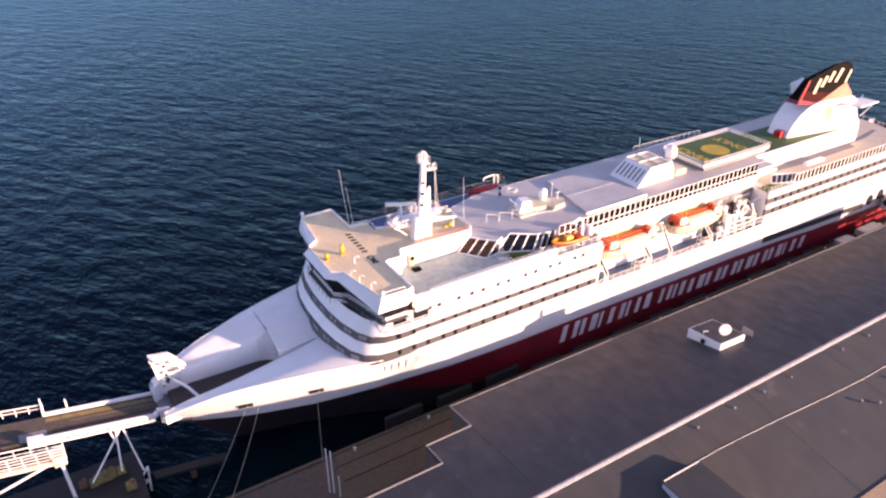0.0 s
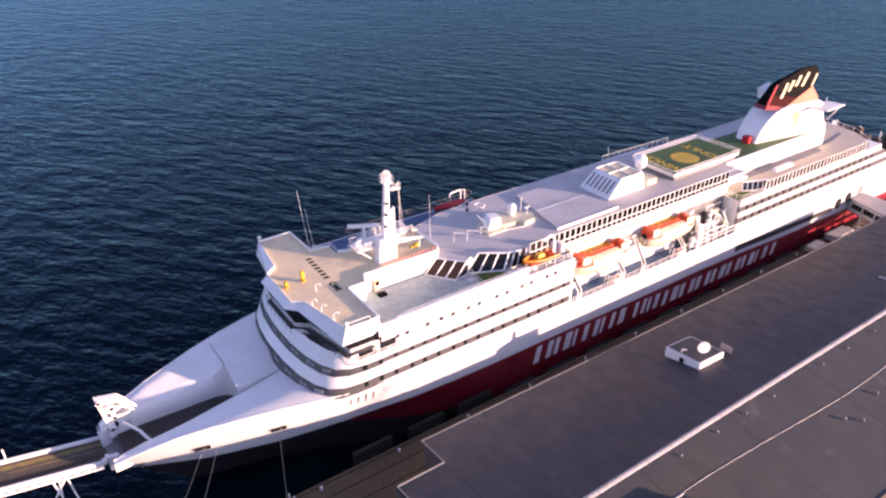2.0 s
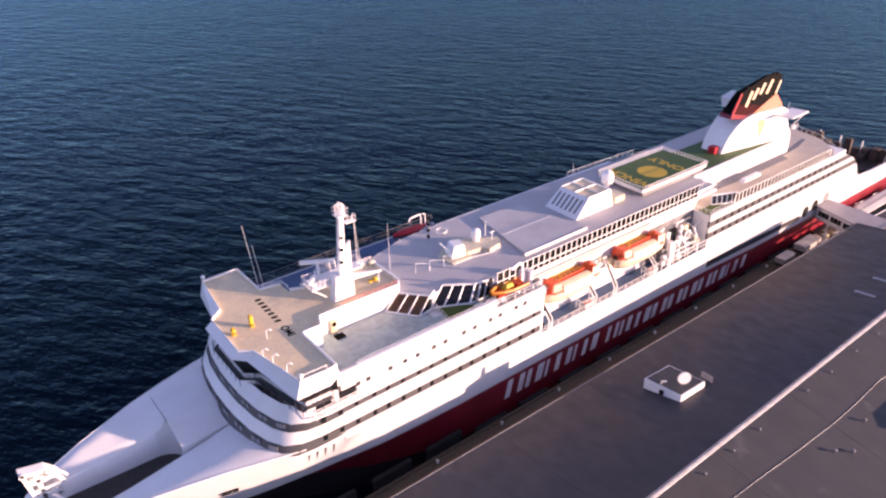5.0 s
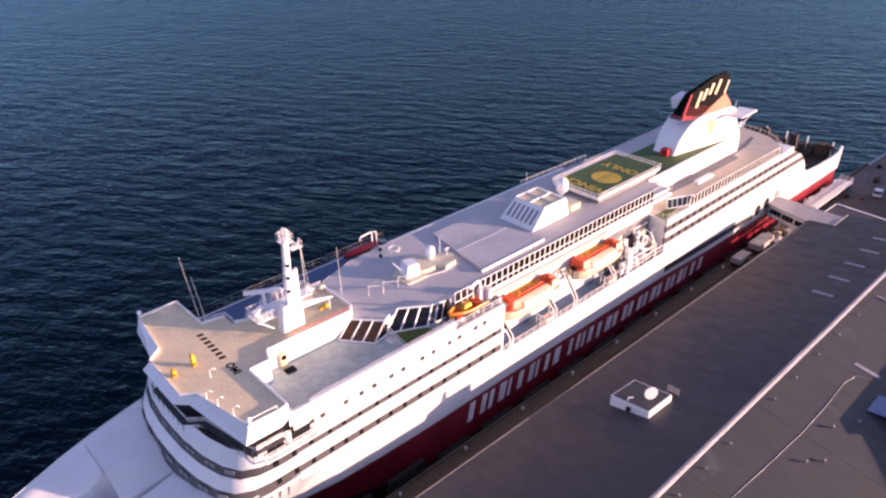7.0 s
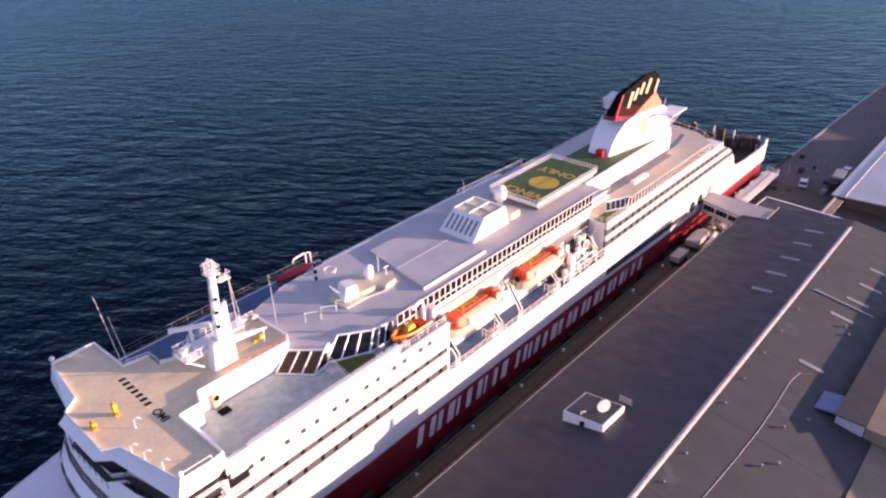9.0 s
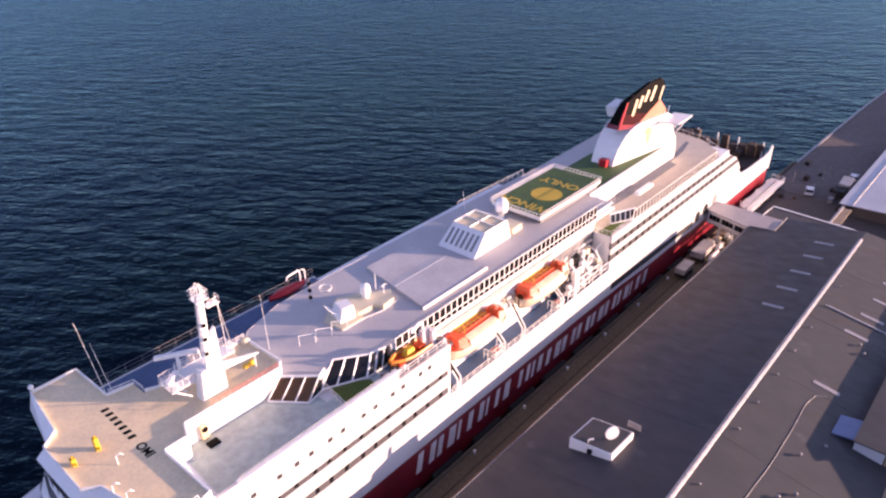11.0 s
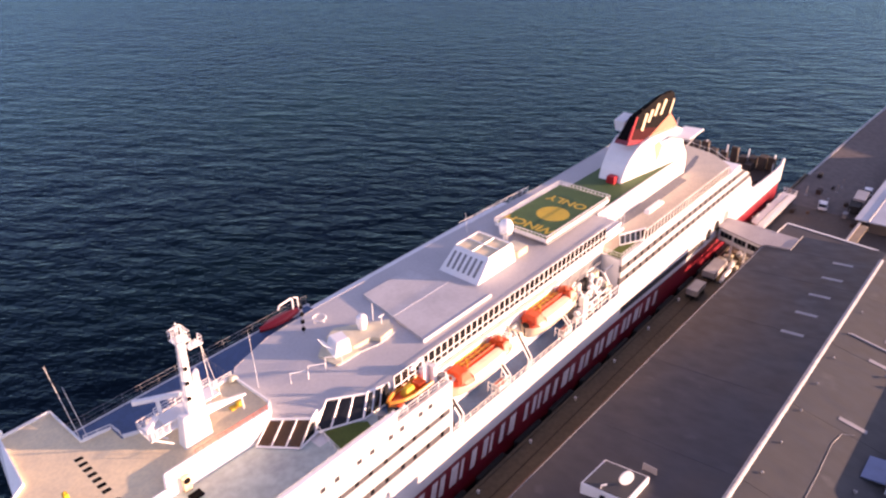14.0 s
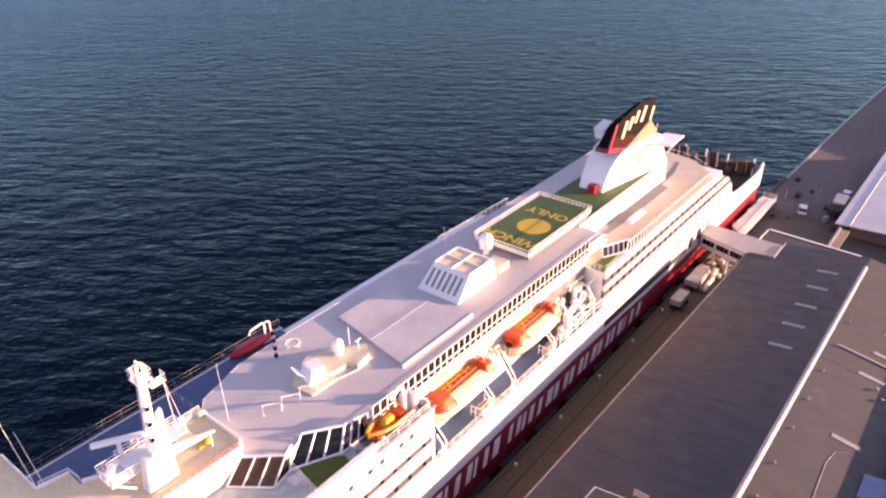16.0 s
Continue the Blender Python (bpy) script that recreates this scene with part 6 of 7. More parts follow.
# ---- things on and round the quay ----
def roof_box():
    th = thing("roof_plant_box", "white roof plant box with dish on the shed roof", "rooftop unit", (77, -31, roof_z(-31)))
    o = [(76.3, -28.1), (81.0, -28.4), (81.8, -33.4), (77.0, -33.2)]
    bm = B()
    hull8(bm, [(x, y, roof_z(y) - 0.1) for x, y in o], [(x, y, 13.8) for x, y in o])
    part("casing", bm, WHITE, th, bevel=0.05)
    bm = B()
    prism(bm, [(76.5, -28.3), (80.85, -28.6), (81.6, -33.2), (77.15, -33.0)], 13.8, 13.84)
    part("lid", bm, ROOF2, th, "dark flat lid")
    bm = B()
    tube(bm, (79.2, -31.9, 13.8), (79.2, -31.9, 14.5), 0.06)
    tube(bm, (79.2, -31.85, 14.75), (79.1, -32.0, 14.77), 0.85, 20)
    part("dish", bm, WHITE, th, "white round dish")
    bm = B()
    for y in (-31.9, -33.5):
        tube(bm, (83.3, y, roof_z(y)), (83.3, y, 13.7), 0.05)
    box(bm, 83.25, 83.35, -33.5, -31.9, 12.9, 13.8)
    part("screen_panel", bm, SKYLIGHT, th)
    bm = B()
    box(bm, 76.35, 76.75, -30.9, -30.4, 12.75, 13.3)
    part("switch_box", bm, DARK, th)
    bm = B()
    tube(bm, (76.9, -30.2, 13.8), (76.9, -30.2, 14.4), 0.05)
    tube(bm, (76.9, -30.2, 14.3), (77.4, -30.6, 14.35), 0.1)
    part("aerial", bm, WHITE, th)


roof_box()

# skylights in the far part of the roof
for i, x in enumerate((119.7, 125.9, 132.2, 138.6, 144.6)):
    y0 = -34.7
    part("skylight", roof_sheet(x - 0.35, x + 0.35, y0 - 3.0, y0, 0.1, 0.06), SKYLIGHT, shed, "milky skylight strip")
for x, y0 in ((106.0, -46.2), (120.5, -46.0), (126.5, -46.6), (132, -47), (138, -47)):
    part("skylight", roof_sheet(x - 0.35, x + 0.35, y0 - 3.2, y0, 0.1, 0.06), SKYLIGHT, shed, "milky skylight strip")
bm = B()
prism(bm, [(-42.6, roof_z(-42.6)), (-51.0, roof_z(-51.0)), (-51.0, roof_z(-51) + 0.16), (-42.6, roof_z(-42.6) + 0.16)], 124.2, 124.5, "x")
part("roof_pipe", bm, RIDGE, shed)
# cable along the roof
bm = B()
pts = [(56.0, -45.6), (63, -45.7), (72, -46.1), (80, -46.6), (88, -47.0), (95, -47.0), (101, -46.8), (103.4, -47.2), (104.4, -48.4)]
chain(bm, [(x, y, roof_z(y) + 0.04) for x, y in pts], 0.035, 5)
part("roof_cable", bm, RIDGE, shed, "pale cable lying on the roof")
# small roof vents
random.seed(21)
for x in (62, 68.5, 74, 79.5, 90.5, 96.5, 103.5, 110, 117, 124, 131):
    bm = B()
    y = -42.4
    tube(bm, (x, y, roof_z(y)), (x, y, roof_z(y) + 0.15), 0.07, 6)
    ball(bm, (x, y, roof_z(y) + 0.18), 0.15, 0.7, 8, 5)
    part("roof_vent", bm, RIDGE, shed)
for x, y in ((92, -49), (86, -50.5), (84.2, -49.2), (95.5, -50.8), (118.5, -48.6), (116.8, -49.5)):
    bm = B()
    tube(bm, (x, y, roof_z(y)), (x, y, roof_z(y) + 0.3), 0.1, 7)
    ball(bm, (x, y, roof_z(y) + 0.32), 0.24, 0.6, 8, 5)
    part("roof_cowl", bm, GREY_METAL, shed)
# raised monitors on the landward slope
for nm, x0, x1, y0, y1, zt in (("a", 97.9, 150, -56.4, -53.2, 12.7), ("b", 52.2, 57.6, -62, -46.2, 13.6)):
    mon = thing("roof_monitor", "grey raised roof monitor on the shed", "roof structure", ((x0 + x1) / 2, (y0 + y1) / 2, 11))
    bm = B()
    box(bm, x0, x1, y0, y1, roof_z(y0) - 0.5, zt)
    part("monitor_wall", bm, PALE_ROOF, mon)
    bm = B()
    box(bm, x0 - 0.15, x1 + 0.15, y0 - 0.15, y1 + 0.15, zt, zt + 0.18)
    part("monitor_roof", bm, ROOF2, mon)
    bm = B()
    if nm == "a":
        bm = B()
        prism(bm, [(-53.2, 12.6), (-50.6, 12.2), (-50.6, 12.05), (-53.2, 12.4)], 98.4, 102.4, "x")
        part("lean_to_panel", bm, BLUE_PANEL, mon, "blue sloping panel")
        bm = B()
        box(bm, 98, 150, -75, -56.5, 9.4, 12.5)
        part("boarded_roof", bm, TIMBER, mon)
        part("boarded_roof", roof_sheet(60, 97.8, -75, -57.6, 0.1, 0.14), TIMBER, mon)
    else:
        tube(bm, (x0, y1, zt + 0.2), (x1, y1, zt + 0.2), 0.1, 5)
        part("monitor_edge", bm, RIDGE, mon)

# bollards and fenders
bm = B()
tube(bm, (0, 0, 0), (0, 0, 0.35), 0.16, 10)
ball(bm, (0, 0, 0.4), 0.24, 0.6, 10, 6)
b0 = solid("mooring_bollard", bm, CAR_WHITE, "white painted mooring bollard on the quay edge", "bollard", group="bollards along the quay", smooth=False)
b0.matrix_basis = Matrix.Translation((30.0, -14.7, QZ + 0.06))
for k in range(1, 14):
    copy_thing(b0, Matrix.Translation((30.0 + 11.4 * k, -14.7, QZ + 0.06)))
bm = B()
box(bm, -2.9, 2.9, -0.35, 0.3, -1.6, 1.7)
for x in (-2.0, 0.0, 2.0):
    box(bm, x - 0.25, x + 0.25, -0.75, -0.3, -1.2, 0.2)
f0 = solid("quay_fender", bm, RUBBER, "black fender panel on the quay face", "fender", group="fenders along the quay", bevel=0.08)
f0.matrix_basis = Matrix.Translation((38.4, -13.05, QZ))
for k in range(1, 15):
    copy_thing(f0, Matrix.Translation((38.4 + 8.4 * k, -13.05, QZ - (0.2 if k < 3 else 1.7))))
# platform slab in the water by the bow quay
bm = B()
box(bm, 30.5, 52, -13.7, -12.9, 0.4, 2.0)
solid("quay_waling", bm, CONCRETE, "dark weathered waling beam along the quay", "quay", "structure")


def vehicle(name, label, at, turn, L_, W_, H_, body, cab=True, cat="truck"):
    v = thing(name, label, cat, at)
    v.matrix_basis = pose(*at, 0, 0, turn)
    def put(n, b, m, lab="", bev=0.0):
        o = new(n, finish(n, b, m, bevel=bev))
        o.parent = v
        if lab:
            tagged(o, lab)
        return o
    b = B()
    if cat == "car":
        hull8(b, [(-L_ / 2, -W_ / 2, 0.35), (L_ / 2, -W_ / 2, 0.35), (L_ / 2, W_ / 2, 0.35), (-L_ / 2, W_ / 2, 0.35)], [(-L_ / 2, -W_ / 2, 0.9), (L_ / 2, -W_ / 2, 0.8), (L_ / 2, W_ / 2, 0.8), (-L_ / 2, W_ / 2, 0.9)])
        put("body", b, body, bev=0.1)
        b = B()
        hull8(b, [(-L_ * 0.42, -W_ * 0.46, 0.88), (L_ * 0.2, -W_ * 0.46, 0.85), (L_ * 0.2, W_ * 0.46, 0.85), (-L_ * 0.42, W_ * 0.46, 0.88)], [(-L_ * 0.34, -W_ * 0.38, H_ - 0.05), (L_ * 0.06, -W_ * 0.38, H_ - 0.05), (L_ * 0.06, W_ * 0.38, H_ - 0.05), (-L_ * 0.34, W_ * 0.38, H_ - 0.05)])
        put("glasshouse", b, GLASS)
        b = B()
        box(b, -L_ * 0.34, L_ * 0.06, -W_ * 0.38, W_ * 0.38, H_ - 0.05, H_)
        put("roof", b, body)
    else:
        box(b, -L_ / 2, L_ / 2, -W_ / 2, W_ / 2, 1.0, H_)
        put("cargo_box", b, body, bev=0.06)
        b = B()
        box(b, -L_ / 2, L_ / 2, -W_ * 0.4, W_ * 0.4, 0.6, 1.0)
        put("chassis", b, RUBBER)
    for x in (-L_ * 0.32, L_ * 0.32):
        for y in (-W_ * 0.45, W_ * 0.45):
            b = B()
            tube(b, (x, y - 0.12, 0.36), (x, y + 0.12, 0.36), 0.36, 10)
            put("wheel", b, RUBBER)
    return v


GREY_BOX = mat("grey_trailer_sheet", (0.38, 0.36, 0.36), 0.55, vary=0.2, bump=0.01)
vehicle("cargo_trailer", "grey box trailer parked beside the hull", (136.1, -16.2, QZ + 0.06), 1, 4.3, 1.95, 2.1, GREY_BOX, cat="trailer")
vehicle("cargo_trailer", "grey box trailer parked beside the hull", (144.7, -16.0, QZ + 0.06), 1, 6.2, 2.4, 2.2, GREY_BOX, cat="trailer")
vehicle("parked_car", "white car parked on the far quay", (188, -22.7, QZ), 12, 4.6, 1.8, 1.5, CAR_WHITE, cat="car")
vehicle("parked_car", "white car parked on the far quay", (202, -28.4, QZ), 8, 4.6, 1.8, 1.5, CAR_WHITE, cat="car")
vehicle("cargo_trailer", "pale trailer standing on the far quay", (193.8, -28.6, QZ), 4, 5.6, 2.4, 2.7, SKYLIGHT, cat="trailer")
vehicle("cargo_trailer", "dark trailer standing on the far quay", (189.6, -28.6, QZ), 6, 4.0, 2.2, 2.2, RUBBER, cat="trailer")

# far quay sheds with pale roofs
for x0, x1, lab in ((180.4, 236, "far shed with pale metal roof"), (248, 330, "farther shed with pale metal roof on the quay")):
    fs = thing("far_quay_shed", lab, "shed", ((x0 + x1) / 2, -50, QZ))
    bm = B()
    box(bm, x0 + 1.2, x1 - 0.6, -70, -33.4, QZ, 5.9)
    part("wall", bm, WALL_SHED, fs)
    bm = B()
    hull8(bm, [(x0, -70, 7.2), (x1, -70, 7.2), (x1, -30.6, 5.75), (x0, -30.6, 5.75)], [(x0, -70, 7.6), (x1, -70, 7.6), (x1, -30.6, 6.0), (x0, -30.6, 6.0)])
    part("roof", bm, PALE_ROOF, fs)
    bm = B()
    tube(bm, (x0, -33.2, 6.15), (x1, -33.2, 6.15), 0.12, 5)
    part("roof_seam", bm, RIDGE, fs)
    for x in range(int(x0) + 3, int(x1) - 2, 6):
        bm = B()
        tube(bm, (x, -31.2, QZ), (x, -31.2, 5.8), 0.14, 6)
        part("eaves_post", bm, GREY_METAL, fs)

# open canopy beside the shed end, with a pale sunlit fascia
annex = thing("loading_canopy", "dark flat canopy on posts at the shed end", "canopy", (158, -32, QZ))
bm = B()
prism(bm, [(157.2, -22.3), (162.2, -22.5), (161.1, -38.6), (152.75, -38.6), (152.75, -26.6), (157.1, -26.5)], 9.15, 9.5)
part("roof", bm, ROOF, annex)
for (x0, y0), (x1, y1) in (((162.35, -22.5), (161.25, -38.6)), ((157.2, -22.15), (162.3, -22.35))):
    bm = B()
    hull8(bm, [(x0, y0, 9.05), (x1, y1, 9.05), (x1 - 0.42, y1 - 0.12, 9.05), (x0 - 0.42, y0 - 0.12, 9.05)], [(x0, y0, 9.62), (x1, y1, 9.62), (x1 - 0.42, y1 - 0.12, 9.62), (x0 - 0.42, y0 - 0.12, 9.62)])
    part("edge_flashing", bm, WHITE, annex, "pale sunlit edge flashing")
bm = B()
box(bm, 153.0, 156.6, -26.4, -26.28, 9.5, 9.72)
part("edge_flashing", bm, SKYLIGHT, annex)
for x, y in ((161.6, -23.0), (161.3, -29.8), (160.9, -37.8), (157.6, -23.0)):
    bm = B()
    tube(bm, (x, y, QZ), (x, y, 9.15), 0.14, 8)
    part("canopy_post", bm, GREY_METAL, annex)
bm = B()
box(bm, 163.9, 174.6, -32.7, -32.3, 7.55, 8.0)
wb = solid("overhead_walkway", bm, SKYLIGHT, "pale overhead walkway beam from canopy to far shed", "walkway")
bm = B()
box(bm, 163.9, 174.6, -34.2, -32.7, 7.4, 7.6)
part("walkway_deck", bm, TIMBER, wb)
for x in (164.4, 169.3, 174.2):
    bm = B()
    tube(bm, (x, -33.2, QZ), (x, -33.2, 7.42), 0.16, 8)
    part("walkway_post", bm, GREY_METAL, wb)

# gangway from the quay to the stern
gw = thing("passenger_gangway", "pale covered gangway from shed to ship", "gangway", (152, -18, QZ))


def gw_x(y):
    return 152.8 - 2.8 * (-12.75 - y) / 9.45


bm = B()
prism(bm, [(152.7, -12.7), (157.6, -12.7), (157.2, -22.1), (157.05, -26.3), (151.9, -26.4), (151.0, -22.4), (149.9, -22.2)], 9.3, 9.5)
part("gangway_roof", bm, GANGWAY_ROOF, gw, "pale grey gangway roof")
# framed forward side with dark openings
for z0, z1 in ((8.75, 9.3), (6.7, 7.5)):
    bm = B()
    hull8(bm, [(gw_x(-21.9), -21.9, z0), (gw_x(-12.9), -12.9, z0), (gw_x(-12.9) + 0.25, -12.9, z0), (gw_x(-21.9) + 0.25, -21.9, z0)], [(gw_x(-21.9), -21.9, z1), (gw_x(-12.9), -12.9, z1), (gw_x(-12.9) + 0.25, -12.9, z1), (gw_x(-21.9) + 0.25, -21.9, z1)])
    part("side_panel", bm, WHITE_HULL, gw)
for y in (-13.1, -16.0, -18.9, -21.6):
    bm = B()
    box(bm, gw_x(y) - 0.06, gw_x(y) + 0.3, y - 0.15, y + 0.15, QZ if y < -15 else 6.7, 8.78)
    part("gangway_post", bm, WHITE_HULL, gw)
for y in (-14.05, -15.0, -16.95, -17.9, -19.85, -20.8):
    bm = B()
    box(bm, gw_x(y) + 0.08, gw_x(y) + 0.18, y - 0.05, y + 0.05, 7.5, 8.75)
    part("opening_bar", bm, GREY_METAL, gw)
bm = B()
hull8(bm, [(gw_x(-21.8) + 1.4, -21.8, 6.9), (gw_x(-12.9) + 1.4, -12.9, 6.9), (156.8, -12.9, 6.9), (156.8, -21.8, 6.9)], [(gw_x(-21.8) + 1.4, -21.8, 9.28), (gw_x(-12.9) + 1.4, -12.9, 9.28), (156.8, -12.9, 9.28), (156.8, -21.8, 9.28)])
part("gangway_back", bm, DARK, gw, "dark interior of the gangway")
bm = B()
hull8(bm, [(gw_x(-21.8), -21.8, 6.7), (gw_x(-12.9), -12.9, 6.7), (156.8, -12.9, 6.7), (156.8, -21.8, 6.7)], [(gw_x(-21.8), -21.8, 6.9), (gw_x(-12.9), -12.9, 6.9), (156.8, -12.9, 6.9), (156.8, -21.8, 6.9)])
part("gangway_floor", bm, GREY_METAL, gw)
for y in (-16.6, -21.0):
    bm = B()
    box(bm, 155.9, 156.3, y - 0.2, y + 0.2, QZ, 6.7)
    part("gangway_leg", bm, WHITE_HULL, gw)
random.seed(5)
for k in range(22):
    x, y, s_ = random.uniform(149.2, 155.2), random.uniform(-19.8, -14.4), random.uniform(0.25, 0.6)
    bm = B()
    box(bm, x - s_, x + s_, y - s_, y + s_, QZ + 0.02, QZ + 0.1 + 1.4 * s_)
    part("baggage_box", bm, (CREAM_HOUSE, TIMBER, WHITE_HULL)[k % 3], gw, bevel=0.04)
bm = B()
chain(bm, [(150.3, -17.5, QZ + 1.0), (148.6, -17.7, QZ + 1.3), (146.6, -18.0, QZ + 0.9), (144.4, -18.0, QZ + 0.8), (142.7, -18.2, QZ + 0.5)], 0.4, 7)
part("hose_bundle", bm, WHITE_HULL, gw)
# odds and ends on the far quay
random.seed(31)
for k in range(22):
    x, y = random.uniform(176, 206), random.uniform(-34, -17)
    bm = B()
    s_ = random.uniform(0.35, 0.9)
    if k % 3 == 0:
        tube(bm, (x, y, QZ), (x, y, QZ + 1.6 + s_), 0.09, 6)
        box(bm, x - 0.3, x + 0.3, y - 0.3, y + 0.3, QZ, QZ + 0.15)
        solid("quay_stanchion", bm, GREY_METAL, "slim grey stanchion on the far quay", "post", group="clutter on the far quay")
    else:
        box(bm, x - s_, x + s_, y - 0.6 * s_, y + 0.6 * s_, QZ + 0.12, QZ + 0.12 + 1.1 * s_)
        box(bm, x - s_, x - s_ + 0.15, y - 0.6 * s_, y + 0.6 * s_, QZ, QZ + 0.12)
        box(bm, x + s_ - 0.15, x + s_, y - 0.6 * s_, y + 0.6 * s_, QZ, QZ + 0.12)
        solid("cargo_crate", bm, (DARK_RUST, RUBBER, RUSTY, GREY_METAL)[k % 4], "small dark crate standing on the far quay", "crate", group="clutter on the far quay", bevel=0.03)
# stern platform alongside
sp = thing("stern_platform", "pale boarding platform with white rails beside the stern", "platform", (176, -15.5, QZ))
bm = B()
prism(bm, [(169.2, -13.75), (188.2, -13.95), (188.0, -17.0), (166.4, -16.95)], 4.25, 4.6)
part("platform_deck", bm, WHITE_HULL, sp)
bm = B()
rail(bm, [(166.5, -16.9, 4.6), (187.9, -16.95, 4.6), (188.1, -14.0, 4.6)], h=1.1, gap=1.3, bars=3, r=0.04)
rail(bm, [(166.5, -16.9, 4.6), (169.2, -13.8, 4.6)], h=1.1, gap=1.1, bars=3, r=0.04)
part("platform_rail", bm, CAR_WHITE, sp)
for x in (167.5, 173, 179, 185.5):
    for y in (-16.6, -14.5):
        bm = B()
        tube(bm, (x, y, -1.0 if y > -16 else QZ - 1.0), (x, y, 4.25), 0.28, 8)
        part("platform_pile", bm, RUSTY, sp)
bm = B()
box(bm, 168, 186.5, -15.7, -15.3, 4.6, 4.85)
part("platform_kerb", bm, RIDGE, sp)
for x, y in ((169.8, -14.4), (176.2, -14.4), (183.0, -14.4)):
    bm = B()
    chain(bm, [(x, y, 4.6), (x, y, 5.7), (x + 1.4, y, 5.7), (x + 1.4, y, 4.6)], 0.07, 6)
    part("platform_hoop", bm, CAR_WHITE, sp)

# ---- bow linkspan ----
def ramp_z(x):
    return 9.35 + 0.18 * (8.0 - x)


def sloped(x0, x1, y0, y1, d0, d1):
    """A bar along the ramp, between d0 and d1 above its roadway."""
    b = B()
    prism(b, [(x0, ramp_z(x0) + d0), (x1, ramp_z(x1) + d0), (x1, ramp_z(x1) + d1), (x0, ramp_z(x0) + d1)], y0, y1, "y")
    return b


ls = thing("linkspan_ramp", "white steel linkspan ramp leading to the open bow", "ramp", (-2, 0, 10))
part("roadway", sloped(-22, 12.4, -1.1, 3.3, -0.4, 0.0), PLANKS, ls, "brown worn roadway")
for y0, y1, x0, x1, m_ in ((2.1, 2.8, -3.5, 9.0, YELLOW_WORN), (1.4, 1.55, -1.0, 8.6, YELLOW_WORN), (0.0, 0.5, -3.0, 9.6, DARK_RUST)):
    part("lane_marking", sloped(x0, x1, y0, y1, 0.004, 0.02), m_, ls, "worn yellow lane marking" if m_ is YELLOW_WORN else "")
part("steel_apron", sloped(-6.5, -3.6, -1.0, 0.6, 0.004, 0.03), GREY_METAL, ls)
part("steel_apron", sloped(9.2, 12.0, -1.0, 3.0, 0.03, 0.06), WALKWAY, ls)
for y, x0, nm in ((3.5, -3.6, "far"), (-1.25, -3.9, "near")):
    gd = part("edge_girder", sloped(x0, 9.4 if y > 0 else 8.4, y - 0.16, y + 0.16, -0.75, 0.4), WHITE, ls)
    if y < 0:
        for k in range(9):
            x = 6.9 - 1.1 * k
            part("girder_slot", sloped(x, x + 0.62, y - 0.18, y + 0.1, -0.42, -0.2), DARK, gd)
# hinge machinery at the ramp end
for x, y, z, r in ((8.6, -1.3, 9.6, 0.26), (9.2, -1.6, 9.4, 0.22), (9.0, -1.0, 9.8, 0.22), (9.9, -1.2, 9.4, 0.26), (9.5, -1.9, 9.0, 0.26)):
    bm = B()
    tube(bm, (x, y - 0.35, z), (x, y + 0.35, z), r, 9)
    part("hinge_drum", bm, WHITE, ls)
# rails of the far side landing
bm = B()
rail(bm, [(-12, 4.6, ramp_z(-12)), (-3.6, 4.4, ramp_z(-3.6)), (-3.6, 3.4, ramp_z(-3.6))], h=1.1, gap=1.5, bars=2, r=0.07)
part("walkway_rail", bm, WHITE, ls)
bm = B()
tube(bm, (-3.5, 3.9, ramp_z(-3.5)), (-3.5, 3.9, ramp_z(-3.5) + 2.4), 0.1, 6)
tube(bm, (-0.9, 4.0, ramp_z(-0.9) - 1.0), (-0.9, 4.0, ramp_z(-0.9) + 1.6), 0.1, 6)
part("rail_post", bm, WHITE, ls)
# control cabin step and near walkway truss
part("landing_step", sloped(-5.6, -3.9, -2.2, -1.2, -0.2, 0.9), WHITE, ls)
bm = B()
prism(bm, [(-2.2, 10.3), (-12, 12.1), (-12, 12.6), (-2.2, 10.8)], -5.3, -4.9, "y")
wk = part("side_walkway", bm, CREAM_HOUSE, ls, "cream steel side walkway")
bm = B()
rail(bm, [(-12, -5.1, 12.5), (-2.2, -5.1, 10.8)], h=1.7, gap=1.5, bars=4, r=0.07)
rail(bm, [(-12, -3.6, 12.8), (-2.2, -3.6, 11.0)], h=1.4, gap=1.6, bars=2, r=0.06)
part("walkway_rail", bm, WHITE, wk)
bm = B()
box(bm, -3.6, -2.2, -5.4, -3.4, 10.2, 11.6)
part("walkway_end_box", bm, CREAM_HOUSE, wk, bevel=0.04)
# raking legs
for p, q, r in (((4.2, -1.4, 9.4), (-0.5, -3.3, 4.2), 0.1), ((3.6, -1.4, 9.5), (3.0, -3.2, 4.2), 0.11), ((4.4, -1.4, 9.4), (5.4, -3.3, 3.2), 0.1), ((2.9, -1.4, 9.7), (3.3, -1.8, 7.6), 0.12), ((-2.9, -4.4, 10.3), (-2.7, -4.2, 3.6), 0.2), ((-3.2, -4.6, 10.6), (-12.4, -4.6, 8.2), 0.16)):
    bm = B()
    tube(bm, p, q, r, 7)
    part("raking_leg", bm, WHITE, ls)
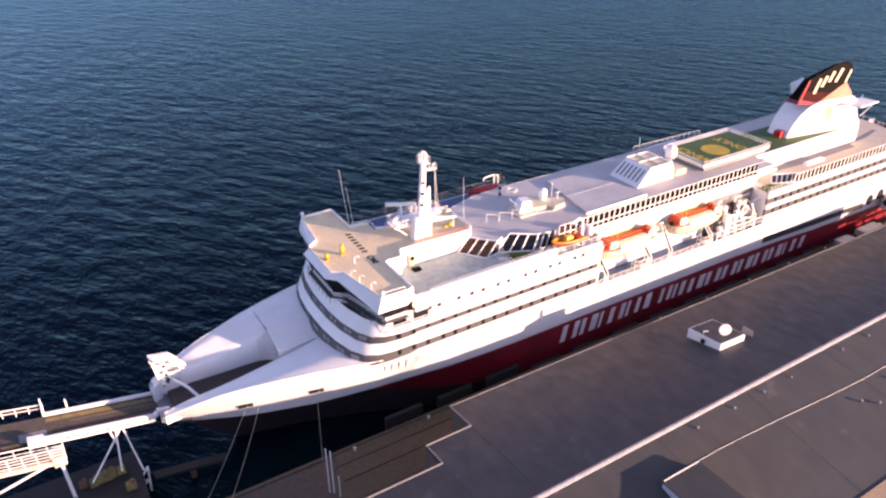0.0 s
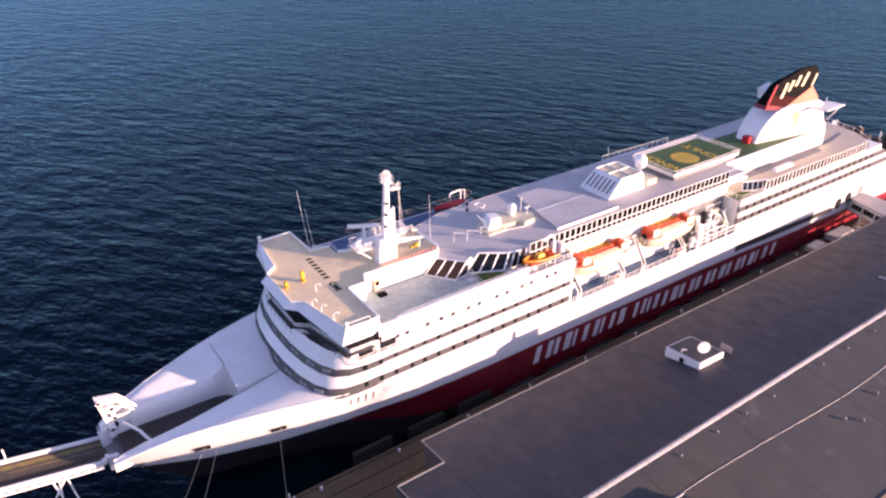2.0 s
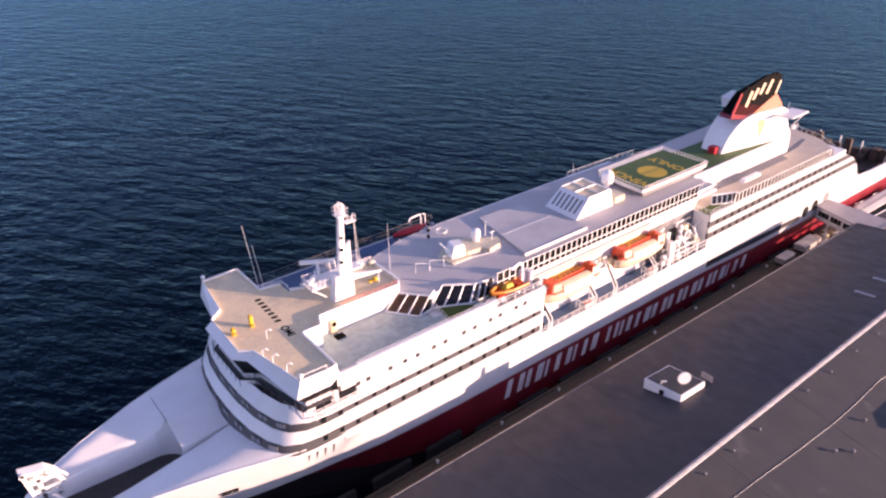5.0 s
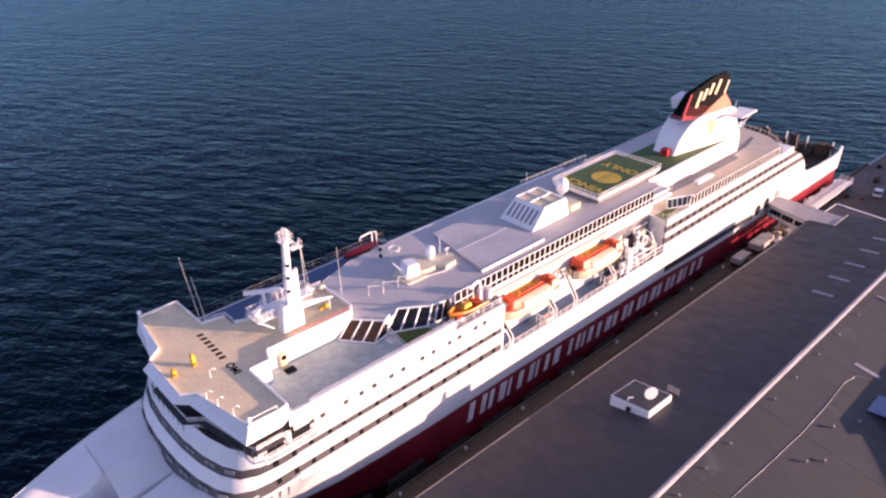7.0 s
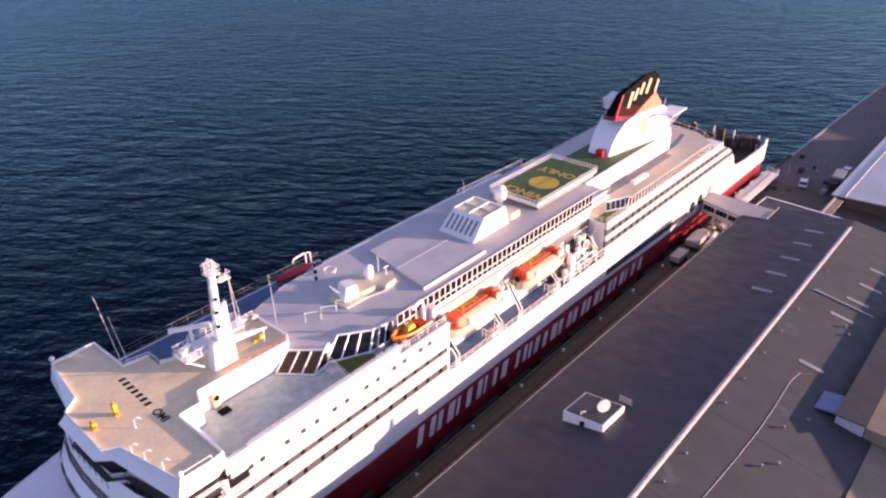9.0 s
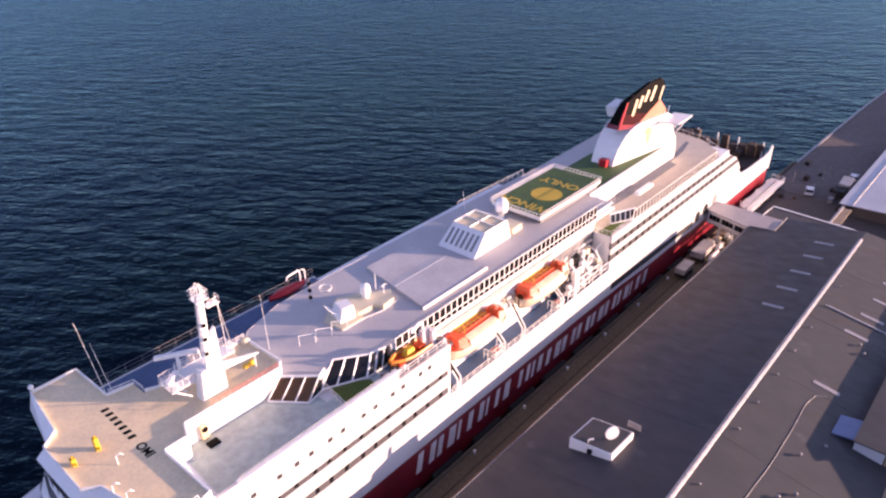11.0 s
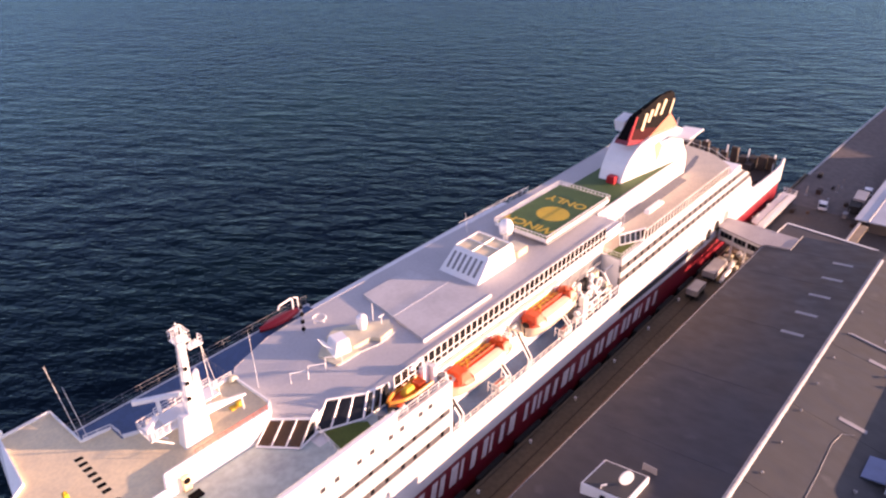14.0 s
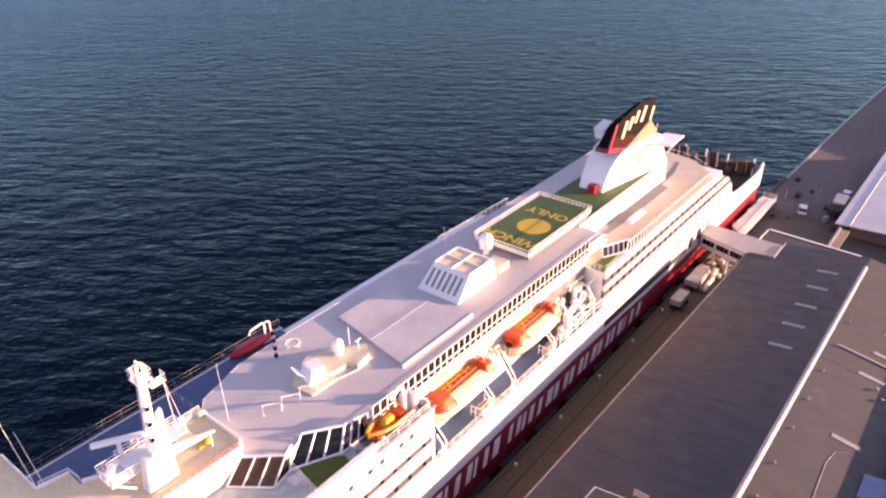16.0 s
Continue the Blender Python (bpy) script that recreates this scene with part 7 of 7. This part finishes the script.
# lattice foot
bm = B()
P_, Q_ = (5.9, -3.4, 3.6), (4.4, -4.2, 0.4)
for a, c in (((5.9, -3.4, 3.6), (5.6, -4.4, 0.4)), ((5.9, -3.4, 3.6), (3.4, -4.4, 0.6)), ((4.6, -3.9, 2.0), (5.7, -4.0, 1.9)), ((4.0, -4.2, 1.2), (5.65, -4.2, 1.9))):
    tube(bm, a, c, 0.12, 6)
part("lattice_foot", bm, WHITE, ls)
# ramp head: tapering white casing with openings
HEAD_PLATE = [(9.6, 15.5), (12.1, 15.0), (13.1, 13.8), (13.6, 12.5), (12.9, 10.9), (10.5, 10.5), (10.1, 12.2)]
bm = B()
prism(bm, HEAD_PLATE, 3.5, 3.6, "y")
gt = part("ramp_head", bm, WHITE, ls, "open white ramp head frame")
for (x0, z0), (x1, z1) in zip(HEAD_PLATE, HEAD_PLATE[1:] + HEAD_PLATE[:1]):
    d = Vector((x1 - x0, z1 - z0)).normalized()
    n_ = Vector((d.y, -d.x)) * 0.42
    bm = B()
    prism(bm, [(x0, z0), (x1, z1), (x1 + n_.x, z1 + n_.y), (x0 + n_.x, z0 + n_.y)], 2.2, 2.4, "y")
    part("frame_bar", bm, WHITE, gt)
for pts in ([(9.9, 13.7), (12.9, 13.5), (12.9, 13.9), (9.9, 14.2)], [(10.1, 12.3), (13.4, 12.1), (13.4, 12.5), (10.1, 12.7)], [(11.1, 10.8), (11.5, 10.8), (11.3, 15.1), (10.8, 15.1)], [(10.5, 10.6), (12.9, 10.9), (12.6, 12.0), (10.6, 11.9)]):
    bm = B()
    prism(bm, pts, 2.22, 2.38, "y")
    part("frame_web", bm, WHITE, gt)
for k, (a, c) in enumerate(zip(HEAD_PLATE, HEAD_PLATE[1:] + HEAD_PLATE[:1])):
    if k in (0, 1, 6):
        bm = B()
        hull8(bm, [(a[0], 2.4, a[1] - 0.12), (c[0], 2.4, c[1] - 0.12), (c[0], 3.6, c[1] - 0.12), (a[0], 3.6, a[1] - 0.12)], [(a[0], 2.4, a[1]), (c[0], 2.4, c[1]), (c[0], 3.6, c[1]), (a[0], 3.6, a[1])])
        part("head_plate", bm, WHITE, gt)
bm = B()
chain(bm, [(11.9, 2.0, 11.5), (12.5, 0.6, 11.7), (13.2, -0.8, 11.6), (13.7, -2.4, 11.4), (14.0, -3.2, 11.2)], 0.2, 7)
part("ramp_strut", bm, WHITE, gt)
bm = B()
chain(bm, [(12.8, 2.6, 14.0), (13.5, 2.8, 13.3), (13.9, 3.0, 12.4)], 0.16, 7)
part("ramp_strut", bm, WHITE, gt)
# dolphin with plant under the ramp
dl = thing("mooring_dolphin", "dark concrete dolphin under the ramp with yellow plant", "dolphin", (0, -4, 0))
bm = B()
prism(bm, [(-14, 1), (5.4, 1), (5.0, -9), (-14, -11)], -2, 3.2)
part("dolphin_cap", bm, RUBBER, dl)
random.seed(8)
for x, y, s_, m_ in ((-0.4, -2.6, 0.5, YELLOW_WORN), (0.9, -2.4, 0.8, YELLOW_WORN), (1.6, -2.2, 0.7, YELLOW_WORN), (2.9, -2.2, 0.5, YELLOW_WORN), (3.5, -5.6, 0.6, YELLOW_WORN), (-1.6, -2.2, 0.5, RUSTY), (-2.9, -5.0, 0.5, GREY_METAL)):
    bm = B()
    box(bm, x - s_, x + s_, y - 0.5, y + 0.5, 3.2, 3.4 + s_)
    tube(bm, (x + 0.2, y, 3.4 + s_), (x + 0.2, y, 3.9 + s_), 0.25, 7)
    tube(bm, (x - s_, y - 0.6, 3.5 + 0.4 * s_), (x + s_, y - 0.6, 3.5 + 0.4 * s_), 0.12, 6)
    part("hydraulic_unit", bm, m_, dl)
# low fender walkway between the dolphin and the quay
bm = B()
prism(bm, [(6.5, -3.6), (15.5, -5.2), (15.2, -6.4), (6.3, -4.9)], 2.2, 2.6)
fw = solid("fender_walkway", bm, RUBBER, "dark steel fender walkway under the bow", "walkway")
bm = B()
tube(bm, (11.0, -4.5, -1), (11.0, -4.5, 2.2), 0.4, 8)
part("walkway_pile", bm, RUSTY, fw)
# mooring lines
for k, (p, q) in enumerate((((18.4, -7.2, 9.9), (9.5, -14.9, QZ + 0.2)), ((20.2, -7.5, 9.9), (13.2, -14.9, QZ + 0.2)), ((27.4, -9.6, 9.4), (25.5, -14.6, QZ + 0.2)))):
    bm = B()
    P, Q = Vector(p), Vector(q)
    chain(bm, [P.lerp(Q, f) - Vector((0, 0, 1.0 * 4 * f * (1 - f) * 0.4)) for f in (0, 0.25, 0.5, 0.75, 1)], 0.045, 5)
    solid("mooring_line", bm, ROPE, "pale mooring rope from the bow to the quay", "rope", group="bow mooring lines")
# tall posts at the quay corner
for x, y, h in ((24.7, -19.9, 7.0), (24.3, -19.5, 7.3), (25.1, -20.9, 3.5)):
    bm = B()
    tube(bm, (x, y, QZ), (x, y, QZ + h), 0.09, 8)
    solid("quay_post", bm, CAR_WHITE, "slim white post at the quay corner", "post", group="posts at the quay corner")
